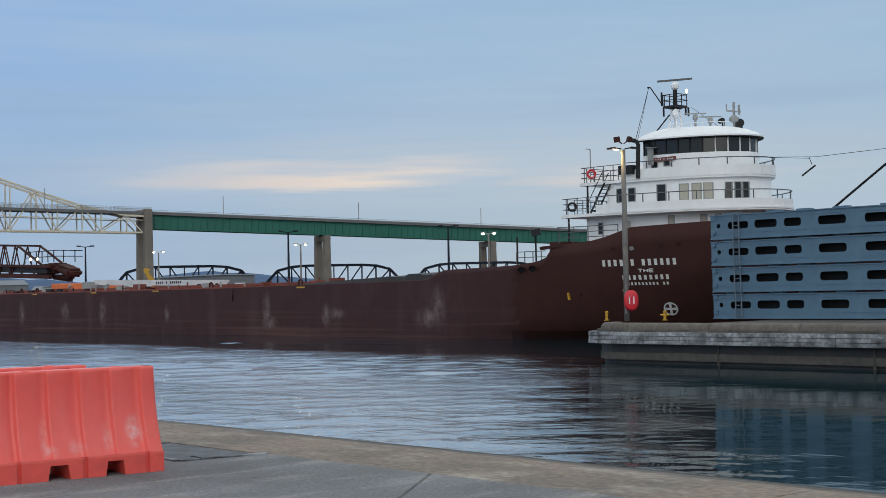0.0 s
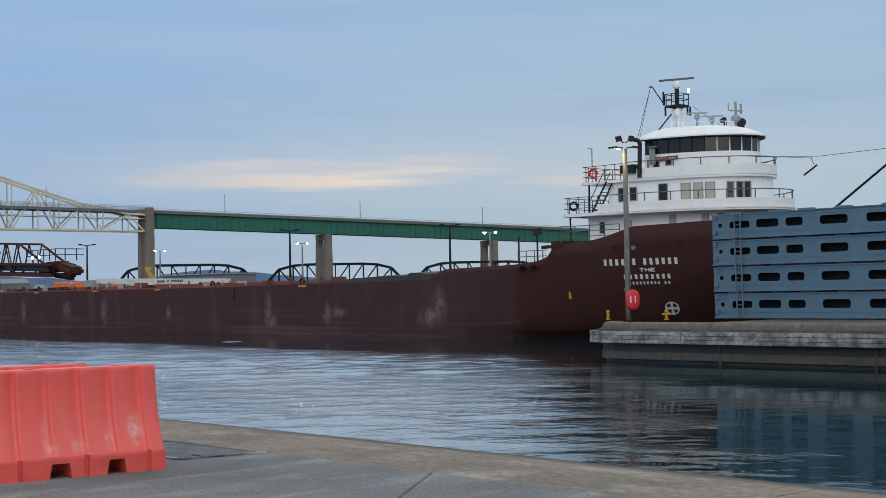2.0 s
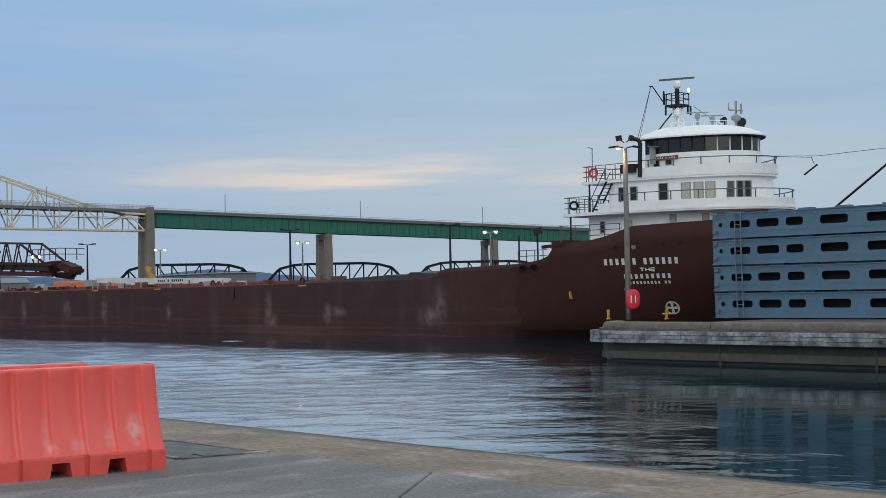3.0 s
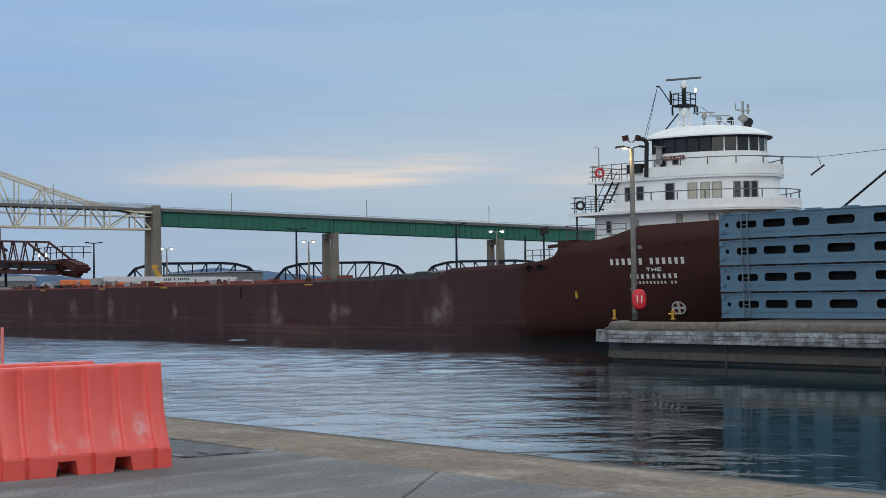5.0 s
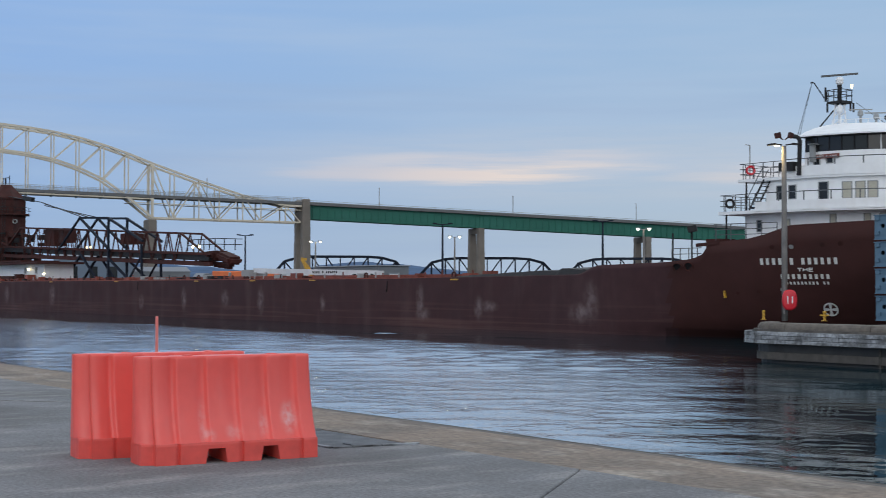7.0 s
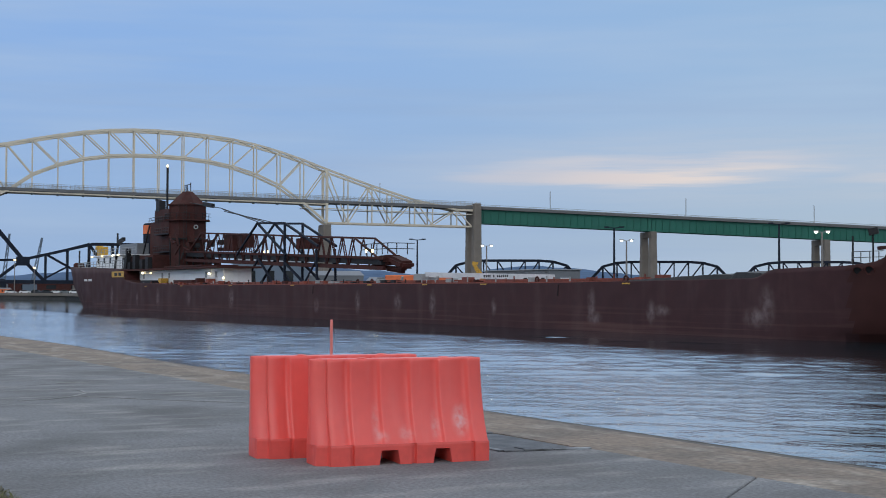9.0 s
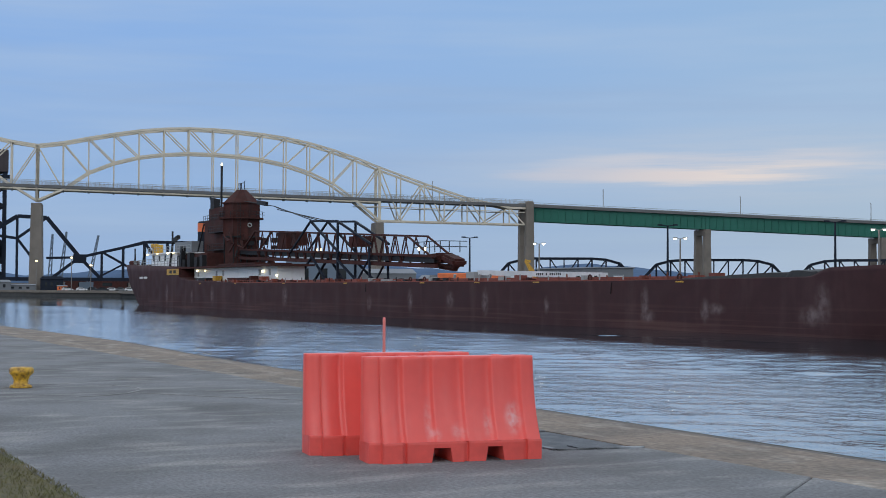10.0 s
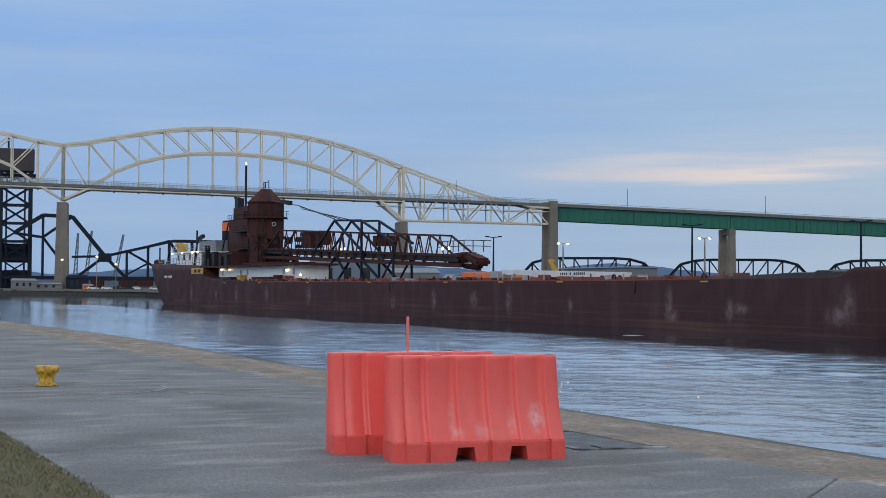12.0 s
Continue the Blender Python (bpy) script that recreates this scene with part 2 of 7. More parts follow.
# distance haze is put into the hills' colour as blue
M["hill"] = mat("haze-blue far hill", (0.10, 0.15, 0.24), 1.0, grain=0.12, grain_scale=0.02, spec=0.0)
M["lamp"] = mat("warm lamp lens", (1.0, 0.82, 0.45), 0.3, glow=5.0)
M["lamp_soft"] = mat("dim lamp lens", (1.0, 0.75, 0.38), 0.3, glow=2.0)
M["deck_edge"] = mat("dark bridge deck edge", (0.13, 0.13, 0.13), 0.8, grain=0.1, grain_scale=0.3)
M["lamp_orange"] = mat("orange lamp lens", (1.0, 0.30, 0.05), 0.3, glow=5.0)
M["shed"] = mat("grey metal siding", (0.155, 0.165, 0.178), 0.55, grain=0.06, grain_scale=0.5, stain=0.3, stain_scale=0.1)
M["shed_roof"] = mat("pale metal roof", (0.24, 0.255, 0.28), 0.5, grain=0.06)
M["ring_red"] = mat("red ring plastic", (0.65, 0.02, 0.035), 0.35, grain=0.05, stain=0.2, stain_scale=3)
M["rope"] = mat("black cable", (0.02, 0.02, 0.02), 0.6)
M["car_white"] = mat("white car paint", (0.7, 0.7, 0.7), 0.25)
M["car_grey"] = mat("grey car paint", (0.16, 0.17, 0.18), 0.25)
M["car_dark"] = mat("dark car paint", (0.03, 0.033, 0.04), 0.25)
M["tyre"] = mat("tyre rubber", (0.015, 0.015, 0.015), 0.8)
M["crane_blue"] = mat("faded crane paint", (0.13, 0.17, 0.22), 0.6)
M["tarp"] = mat("pale tarpaulin", (0.62, 0.64, 0.66), 0.7, grain=0.06, stain=0.3, stain_scale=0.6)
M["sign_red"] = mat("red name board", (0.16, 0.035, 0.025), 0.5)
M["leaf"] = mat("dark shore foliage", (0.05, 0.045, 0.035), 0.9, grain=0.3, grain_scale=0.5, stain=0.5, stain_scale=0.1, stain_col=(0.09, 0.05, 0.035))

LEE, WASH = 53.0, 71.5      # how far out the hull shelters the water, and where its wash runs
wm = bpy.data.materials.new("canal water")
wm.use_nodes = True
n, l = wm.node_tree.nodes, wm.node_tree.links
wb = n["Principled BSDF"]
wb.inputs["Base Color"].default_value = (0.005, 0.022, 0.029, 1)
wb.inputs["Roughness"].default_value = 0.04
wb.inputs["IOR"].default_value = 1.45
wco = n.new("ShaderNodeTexCoord").outputs["Object"]


def water_noise(scale, stretch, turn, detail):
    mp = n.new("ShaderNodeMapping")
    mp.inputs["Scale"].default_value = stretch
    mp.inputs["Rotation"].default_value = (0, 0, radians(turn))
    t = n.new("ShaderNodeTexNoise")
    t.inputs["Scale"].default_value, t.inputs["Detail"].default_value, t.inputs["Roughness"].default_value = scale, detail, 0.5
    l.new(wco, mp.inputs[0])
    l.new(mp.outputs[0], t.inputs["Vector"])
    return t.outputs[0]


# long low swells lying across the view, fine chop over them, and calmer or rougher areas
swell = water_noise(0.40, (0.28, 1.0, 1), -47, 2.0)
chop = water_noise(5.0, (0.40, 1.0, 1), -42, 4.0)
area = water_noise(0.045, (0.6, 1.0, 1), -30, 3.0)
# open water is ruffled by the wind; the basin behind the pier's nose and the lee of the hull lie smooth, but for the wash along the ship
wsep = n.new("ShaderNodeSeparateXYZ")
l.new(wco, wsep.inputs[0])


def water_math(op, a, b):
    m_ = n.new("ShaderNodeMath")
    m_.operation = op
    for i_, v_ in enumerate((a, b)):
        if isinstance(v_, (int, float)):
            m_.inputs[i_].default_value = v_
        else:
            l.new(v_, m_.inputs[i_])
    return m_.outputs[0]


def water_range(v_, *rng):
    m_ = n.new("ShaderNodeMapRange")
    m_.interpolation_type = "SMOOTHSTEP"
    for i_, x_ in enumerate(rng):
        m_.inputs[i_ + 1].default_value = x_
    l.new(v_, m_.inputs[0])
    return m_.outputs[0]


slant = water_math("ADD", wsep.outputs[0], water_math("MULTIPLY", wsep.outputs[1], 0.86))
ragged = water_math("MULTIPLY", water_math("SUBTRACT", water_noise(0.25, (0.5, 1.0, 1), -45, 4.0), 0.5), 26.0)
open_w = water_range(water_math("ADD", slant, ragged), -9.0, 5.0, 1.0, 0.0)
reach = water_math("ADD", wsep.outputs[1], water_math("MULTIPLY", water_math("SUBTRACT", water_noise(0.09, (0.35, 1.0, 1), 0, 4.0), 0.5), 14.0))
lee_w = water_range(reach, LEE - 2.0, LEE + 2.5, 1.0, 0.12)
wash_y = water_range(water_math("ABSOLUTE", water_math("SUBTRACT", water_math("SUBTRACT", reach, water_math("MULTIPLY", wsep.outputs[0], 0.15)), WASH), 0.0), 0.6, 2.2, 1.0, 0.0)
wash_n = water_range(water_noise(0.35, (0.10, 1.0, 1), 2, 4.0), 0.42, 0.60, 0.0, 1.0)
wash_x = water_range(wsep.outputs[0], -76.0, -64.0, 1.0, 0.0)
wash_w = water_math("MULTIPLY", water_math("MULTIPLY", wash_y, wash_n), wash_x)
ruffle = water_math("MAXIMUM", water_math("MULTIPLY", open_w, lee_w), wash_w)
ar0 = n.new("ShaderNodeMapRange")
for i_, x_ in enumerate((0.36, 0.60, 0.55, 1.0)):
    ar0.inputs[i_ + 1].default_value = x_
l.new(area, ar0.inputs[0])
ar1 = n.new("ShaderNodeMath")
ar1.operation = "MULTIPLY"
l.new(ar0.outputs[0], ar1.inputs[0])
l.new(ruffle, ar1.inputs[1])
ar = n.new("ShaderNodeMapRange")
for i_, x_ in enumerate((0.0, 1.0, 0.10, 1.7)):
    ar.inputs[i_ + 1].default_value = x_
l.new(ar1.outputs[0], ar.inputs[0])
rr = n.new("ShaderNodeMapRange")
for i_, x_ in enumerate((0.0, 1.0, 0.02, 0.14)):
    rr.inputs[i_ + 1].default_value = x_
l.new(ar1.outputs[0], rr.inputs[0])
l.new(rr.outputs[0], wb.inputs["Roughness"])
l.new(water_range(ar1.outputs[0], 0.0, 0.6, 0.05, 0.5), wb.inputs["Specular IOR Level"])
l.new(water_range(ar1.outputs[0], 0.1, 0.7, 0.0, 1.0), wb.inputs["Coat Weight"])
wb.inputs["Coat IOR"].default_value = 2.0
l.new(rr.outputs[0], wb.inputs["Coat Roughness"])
mu = n.new("ShaderNodeMath")
mu.operation = "MULTIPLY"
l.new(chop, mu.inputs[0])
l.new(ar.outputs[0], mu.inputs[1])
b1 = n.new("ShaderNodeBump")
b1.inputs["Strength"].default_value, b1.inputs["Distance"].default_value = 1.0, 0.055
mu0 = n.new("ShaderNodeMath")
mu0.operation = "MULTIPLY"
l.new(swell, mu0.inputs[0])
l.new(ar1.outputs[0], mu0.inputs[1])
l.new(mu0.outputs[0], b1.inputs["Height"])
b2 = n.new("ShaderNodeBump")
b2.inputs["Strength"].default_value, b2.inputs["Distance"].default_value = 1.0, 0.020
l.new(mu.outputs[0], b2.inputs["Height"])
l.new(b1.outputs[0], b2.inputs["Normal"])
l.new(b2.outputs[0], wb.inputs["Normal"])
l.new(b2.outputs[0], wb.inputs["Coat Normal"])
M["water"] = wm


# ---- mesh helpers ----
def box(bm, x0, x1, y0, y1, z0, z1):
    """An upright box between two corners."""
    vs = [bm.verts.new((x, y, z)) for z in (z0, z1) for x, y in ((x0, y0), (x1, y0), (x1, y1), (x0, y1))]
    for q in ((3, 2, 1, 0), (4, 5, 6, 7), (0, 1, 5, 4), (1, 2, 6, 5), (2, 3, 7, 6), (3, 0, 4, 7)):
        bm.faces.new([vs[i] for i in q])


def bar(bm, a, b, w=0.1, h=None, sides=4):
    """A beam or rod from a to b."""
    a, b = Vector(a), Vector(b)
    d = (b - a)
    if d.length < 1e-6:
        return
    h = h or w
    d.normalize()
    s = d.cross(Vector((0, 0, 1)))
    s = s.normalized() if s.length > 1e-4 else Vector((1, 0, 0))
    t = s.cross(d)
    rings = []
    for p in (a, b):
        ring = []
        for i in range(sides):
            ang = 2 * math.pi * (i + 0.5) / sides
            k = 1.4142 if sides == 4 else 1.0
            ring.append(bm.verts.new(p + s * (math.cos(ang) * w / 2 * k) + t * (math.sin(ang) * h / 2 * k)))
        rings.append(ring)
    for i in range(sides):
        j = (i + 1) % sides
        bm.faces.new((rings[0][i], rings[0][j], rings[1][j], rings[1][i]))
    bm.faces.new(rings[0][::-1])
    bm.faces.new(rings[1])


def lathe(bm, profile, centre=(0, 0, 0), seg=16):
    """A turned form: profile of (radius, height)."""
    cx, cy, cz = centre
    rings = [[bm.verts.new((cx + r * math.cos(2 * math.pi * i / seg), cy + r * math.sin(2 * math.pi * i / seg), cz + z)) for i in range(seg)] for r, z in profile]
    for a, b in zip(rings, rings[1:]):
        for i in range(seg):
            j = (i + 1) % seg
            bm.faces.new((a[i], a[j], b[j], b[i]))
    bm.faces.new(rings[0][::-1])
    bm.faces.new(rings[-1])


def slab(bm, outline, z0, z1):
    """A flat plate with the plan outline given, from z0 to z1."""
    lo = [bm.verts.new((x, y, z0)) for x, y in outline]
    hi = [bm.verts.new((x, y, z1)) for x, y in outline]
    k = len(outline)
    for i in range(k):
        j = (i + 1) % k
        bm.faces.new((lo[i], lo[j], hi[j], hi[i]))
    bm.faces.new(lo[::-1])
    bm.faces.new(hi)


def wall_strip(bm, pts, z0, z1, thick=0.08):
    """A standing wall along a plan polyline."""
    rows = []
    for i, (x, y) in enumerate(pts):
        xa, ya = pts[max(i - 1, 0)]
        xb, yb = pts[min(i + 1, len(pts) - 1)]
        d = Vector((xb - xa, yb - ya, 0)).normalized()
        nx, ny = -d.y * thick, d.x * thick
        rows.append([bm.verts.new(q) for q in ((x, y, z0), (x, y, z1), (x + nx, y + ny, z1), (x + nx, y + ny, z0))])
    for a, b in zip(rows, rows[1:]):
        for i in range(4):
            j = (i + 1) % 4
            bm.faces.new((a[i], a[j], b[j], b[i]))
    bm.faces.new(rows[0][::-1])
    bm.faces.new(rows[-1])


def bevel(bm, width, segments=1):
    bmesh.ops.bevel(bm, geom=bm.edges[:], offset=width, segments=segments, affect="EDGES", clamp_overlap=True)


def mesh_of(name, bm, material, smooth=False):
    bmesh.ops.recalc_face_normals(bm, faces=bm.faces)
    me = bpy.data.meshes.new(name)
    bm.to_mesh(me)
    bm.free()
    for m_ in (material if isinstance(material, (list, tuple)) else [material]):
        me.materials.append(m_)
    if smooth:
        for p_ in me.polygons:
            p_.use_smooth = True
    return me


def part(name, bm, material, parent, label="", smooth=False):
    ob = new(name, mesh_of(name, bm, material, smooth))
    ob.parent = parent
    return tagged(ob, label) if label else ob


def thing(name, at, label, category, group="", turn=0.0):
    ob = new(name)
    ob.matrix_basis = pose(*at, 0, 0, turn)
    return tagged(ob, label, category, group)


def solid(name, bm, material, label, category, kind="", smooth=False, at=None, group=""):
    ob = new(name, mesh_of(name, bm, material, smooth))
    if at:
        ob.matrix_basis = pose(*at)
    return tagged(ob, label, category, group, kind)


def B():
    return bmesh.new()


M["red_plain"] = M["red"].copy()
# chalky scrapes on one barrier's face, at fixed spots of the moulding
rn, rl = M["red"].node_tree.nodes, M["red"].node_tree.links
rb = rn["Principled BSDF"]
src = rb.inputs["Base Color"].links[0].from_socket
rco = rn.new("ShaderNodeTexCoord").outputs["Object"]
rnz = rn.new("ShaderNodeTexNoise")
rnz.inputs["Scale"].default_value, rnz.inputs["Detail"].default_value = 14.0, 6.0
rl.new(rco, rnz.inputs["Vector"])
for y_, z_, wy, wz, k_ in ((0.50, 0.40, 0.05, 0.22, 0.9), (0.82, 0.30, 0.09, 0.09, 1.0), (1.14, 0.36, 0.06, 0.17, 1.0), (1.42, 0.42, 0.10, 0.17, 1.8), (0.55, 0.28, 0.08, 0.07, 1.0)):
    mp = rn.new("ShaderNodeMapping")
    mp.inputs["Location"].default_value = (0, -y_ / wy, -z_ / wz)
    mp.inputs["Scale"].default_value = (0, 1 / wy, 1 / wz)
    rl.new(rco, mp.inputs[0])
    ln = rn.new("ShaderNodeVectorMath")
    ln.operation = "LENGTH"
    rl.new(mp.outputs[0], ln.inputs[0])
    mr = rn.new("ShaderNodeMapRange")
    mr.interpolation_type = "SMOOTHSTEP"
    for i_, x_ in enumerate((0.1, 1.3, 0.45, 0.0)):
        mr.inputs[i_ + 1].default_value = x_
    rl.new(ln.outputs["Value"], mr.inputs[0])
    pr_ = rn.new("ShaderNodeMath")
    pr_.operation = "MULTIPLY"
    rl.new(mr.outputs[0], pr_.inputs[0])
    nz = rn.new("ShaderNodeMapRange")
    for i_, x_ in enumerate((0.35, 0.65, 0.15, k_)):
        nz.inputs[i_ + 1].default_value = x_
    rl.new(rnz.outputs[0], nz.inputs[0])
    rl.new(nz.outputs[0], pr_.inputs[1])
    mx = rn.new("ShaderNodeMix")
    mx.data_type = "RGBA"
    rl.new(pr_.outputs[0], mx.inputs[0])
    rl.new(src, mx.inputs[6])
    mx.inputs[7].default_value = (0.78, 0.46, 0.44, 1)
    src = mx.outputs[2]
rl.new(src, rb.inputs["Base Color"])

# ---- ground, water, quay ----
WATER = -1.65
EDGE = 10.85          # the quay's edge, along x
GRASS = 2.62          # where the turf meets the paving
COPING = 9.12         # where paving meets coping
bm = B()
box(bm, -420, 120, GRASS, EDGE - 0.03, -6, -0.03)
quay = solid("pavement", bm, M["joint"], "worn grey concrete quay paving beside the canal", "pavement", "structure")


def slab_piece(name, outline, z1, material, z0=-0.03, bev=0.012):
    """One cast slab with slightly rounded edges, parented to the quay."""
    bm = B()
    slab(bm, outline, z0, z1)
    bmesh.ops.bevel(bm, geom=[e for e in bm.edges if all(v.co.z > z1 - 1e-4 for v in e.verts)], offset=bev, segments=1, affect="EDGES")
    return part(name, bm, material, quay)


g = 0.011
# paving slabs: one oblique joint near the hatch, the rest square
CUT_TOP, CUT_LOW = -10.0, -5.0
slab_piece("slab", [(-15.0 + g, GRASS + g), (CUT_LOW - g, GRASS + g), (CUT_TOP - g, COPING - g), (-12.63, COPING - g), (-12.85, 8.02), (-14.75, 8.05), (-14.75, COPING - g), (-15.0 + g, COPING - g)], 0.0, M["concrete"])
slab_piece("slab", [(-24.0 + g, GRASS + g), (-15.0 - g, GRASS + g), (-15.0 - g, COPING - g), (-27.6 + g, COPING - g)], -0.003, M["concrete"])
slab_piece("slab", [(-31.6 + g, GRASS + g), (-24.0 - g, GRASS + g), (-27.6 - g, COPING - g), (-31.6 + g, COPING - g)], 0.0, M["concrete"])
slab_piece("slab", [(CUT_LOW + g, GRASS + g), (14, GRASS + g), (14, COPING - g), (CUT_TOP + g, COPING - g)], 0.0, M["concrete"])
for k in range(8):
    x1 = -31.6 - 12.2 * k
    slab_piece("slab", [(x1 - 12.2 + g, GRASS + g), (x1 - g, GRASS + g), (x1 - g, COPING - g), (x1 - 12.2 + g, COPING - g)], 0.0, M["concrete"])
bm = B()
box(bm, -420, -129.3, GRASS, COPING, -0.03, 0)
part("far_slab", bm, M["concrete"], quay)
# coping blocks with a worn, rounded water edge
def quay_bow(x):
    """How far the coping swings out over the water at x."""
    for (xa, ya), (xb, yb) in zip(BOW, BOW[1:]):
        if xa <= x <= xb:
            u = (x - xa) / (xb - xa)
            return ya + (yb - ya) * u * u * (3 - 2 * u)
    return 0.0


BOW = [(-140, 0.1), (-75, 0.5), (-47, 1.0), (-30, 0.34), (-17, 0.03), (-10, 0.0), (20, -0.25)]
bm = B()
prof = [(COPING + g, -0.6), (COPING + g, -0.012), (COPING + 0.9, 0.0), (EDGE - 0.36, -0.004), (EDGE - 0.10, -0.03), (EDGE, -0.13), (EDGE, -6.0), (COPING + g, -6.0)]
for k in range(34):
    xa, xb = -329 + 10.4 * k + g, -329 + 10.4 * (k + 1) - g
    n_cut = 14 if -80 < xa < 20 else 3
    rows = []
    for i in range(n_cut + 1):
        x = xa + (xb - xa) * i / n_cut
        wob = noise.noise((x * 0.9, 3.1, 0)) * 0.035
        rows.append([bm.verts.new((x, y + (wob + quay_bow(x) if y > EDGE - 0.5 else 0.5 * quay_bow(x) if y > COPING + 0.5 else 0), z)) for y, z in prof])
    for a, b in zip(rows, rows[1:]):
        for i in range(len(prof)):
            j = (i + 1) % len(prof)
            # darker colour from 0.36 m inside the edge and down the water face
            bm.faces.new((a[i], a[j], b[j], b[i])).material_index = 1 if i in (3, 4, 5) else 0
    bm.faces.new(rows[0][::-1])
    bm.faces.new(rows[-1])
solid("kerb", bm, [M["coping"], M["nosing"]], "brownish weathered concrete coping along the quay edge", "coping", "structure")
# worn chalk line curling over the slabs
M["chalk"] = mat("faded chalk", (0.29, 0.285, 0.28), 0.9, grain=0.3, grain_scale=9, stain=0.9, stain_scale=5, stain_col=(0.20, 0.195, 0.19))
bm = B()
for a, b in zip(((-24.8, 6.2), (-24.1, 6.47), (-23.5, 6.38), (-22.9, 6.0), (-22.5, 5.5)), ((-24.1, 6.47), (-23.5, 6.38), (-22.9, 6.0), (-22.5, 5.5), (-22.4, 5.0))):
    bar(bm, (*a, 0.003), (*b, 0.003), 0.05, 0.006)
for a, b in zip(((-22.9, 6.1), (-21.75, 6.9), (-20.46, 7.96)), ((-21.75, 6.9), (-20.46, 7.96), (-19.6, 8.6))):
    bar(bm, (*a, 0.003), (*b, 0.003), 0.035, 0.006)
part("chalk_line", bm, M["chalk"], quay, "faded pale line on the paving")
# steel hatch set in the paving, with a pale rim
hatch = thing("pit_cover", (-13.55, 8.58, -0.028), "dark steel pit cover flush in the concrete paving", "cover")
bm = B()
slab(bm, [(-1.12, -0.46), (0.59, -0.46), (0.79, 0.5), (-1.12, 0.5)], 0.0, 0.014)
part("plate", bm, M["plate"], hatch)
bm = B()
for a, b in (((-1.18, -0.51), (0.69, -0.51)), ((0.69, -0.51), (0.89, 0.52))):
    for i in range(9):
        p0, p1 = Vector((*a, 0.020)).lerp(Vector((*b, 0.020)), i / 9), Vector((*a, 0.020)).lerp(Vector((*b, 0.020)), (i + 0.93) / 9)
        bar(bm, p0 + Vector((0, random.uniform(-0.008, 0.008), 0)), p1, random.uniform(0.05, 0.09), 0.05)
part("rim", bm, M["timber"], hatch, "pale crumbling mortar rim")
for x in (-0.9, 0.3):
    bm = B()
    box(bm, x, x + 0.4, -0.12, -0.07, 0.014, 0.024)
    part("lift_bar", bm, M["plate"], hatch)
bm = B()
box(bm, -420, 120, -90, GRASS - 0.006, -6, 0.0)
solid("ground", bm, M["soil"], "patchy brown and green turf beside the quay", "ground", "structure")
# grass blades along the turf's edge where the camera sees it
bm = B()
rg = random.Random(4)
for _ in range(30000):
    x, y = rg.uniform(-24, -8), GRASS + 0.05 - rg.random() ** 1.3 * 2.6
    h, w, a = rg.uniform(0.015, 0.05), rg.uniform(0.0025, 0.006), rg.uniform(0, 6.28)
    dx, dy = math.cos(a) * w, math.sin(a) * w
    tx, ty = rg.uniform(-0.04, 0.04), rg.uniform(-0.04, 0.04)
    bm.faces.new([bm.verts.new((x - dx, y - dy, 0)), bm.verts.new((x + dx, y + dy, 0)), bm.verts.new((x + tx, y + ty, h))])
solid("grass", bm, M["grass"], "short worn grass at the edge of the paving", "grass", "stuff")


# water: wind ripples as real relief, finer near the quay and coarser far out, inside a flat sheet that runs to the horizon
def wave_height(x, y, step):
    """Sum of short-crested waves, livelier on open water, calm in the basin behind the pier's nose."""
    rw = random.Random(17)
    h = np.zeros_like(x)
    for k in range(70):
        lam = 0.26 * (15.0 ** (k / 69.0))
        way = radians(135 + rw.gauss(0, 34))
        ph, q = rw.uniform(0, 6.283), 2 * math.pi / lam
        amp = 0.0026 * lam ** 0.62 * rw.uniform(0.6, 1.3)
        keep = np.clip((lam / step - 2.5) / 2.5, 0, 1)
        bend = 0.35 * np.sin(x * 0.05 + k) + 0.35 * np.sin(y * 0.06 + 2.1 * k)
        h += keep * amp * np.sin(q * (x * math.cos(way) + y * math.sin(way)) + ph + 2.0 * bend)
    # sheltered beyond the slanting line off the pier's nose
    open_ = 1 / (1 + np.exp((x + 0.86 * y + 2.0) / 2.6))
    wash = np.exp(-((y - 71.5 - 0.15 * x) / 1.5) ** 2) * np.clip((x + 150) / 30, 0, 1) * np.clip((-66 - x) / 8, 0, 1) * np.clip(0.5 + np.sin(x * 0.21) * np.sin(x * 0.07 + y * 0.9), 0, 1)
    gust = 0.75 + 0.35 * np.sin(x * 0.043 + 1.3) * np.sin(y * 0.071 - x * 0.02) + 0.25 * np.sin(x * 0.11 - y * 0.13)
    # smooth water in the lee of the hull
    lee = 1 / (1 + np.exp((y - 52.0) / 1.6))
    return h * (0.03 + 0.80 * open_ * gust * (0.2 + 0.8 * lee) + 1.6 * wash)


bear = np.radians(np.linspace(14, 94, 420))
dist = 11.0 * np.exp(np.arange(0, 960) * 0.00375)
BB, DD = np.meshgrid(bear, dist)
wx, wy = -np.sin(BB) * DD, np.cos(BB) * DD
wz = wave_height(wx, wy, DD * 0.00375) + WATER
nr, nc = wx.shape
idx = np.arange(nr * nc).reshape(nr, nc)
quads = np.stack([idx[:-1, :-1], idx[:-1, 1:], idx[1:, 1:], idx[1:, :-1]], -1).reshape(-1, 4)
mid_y = (wy[:-1, :-1] + wy[1:, 1:]).reshape(-1) / 2
quads = quads[mid_y > EDGE - 0.6]
wco_all = np.stack([wx, wy, wz], -1).reshape(-1, 3)
base_i = len(wco_all)
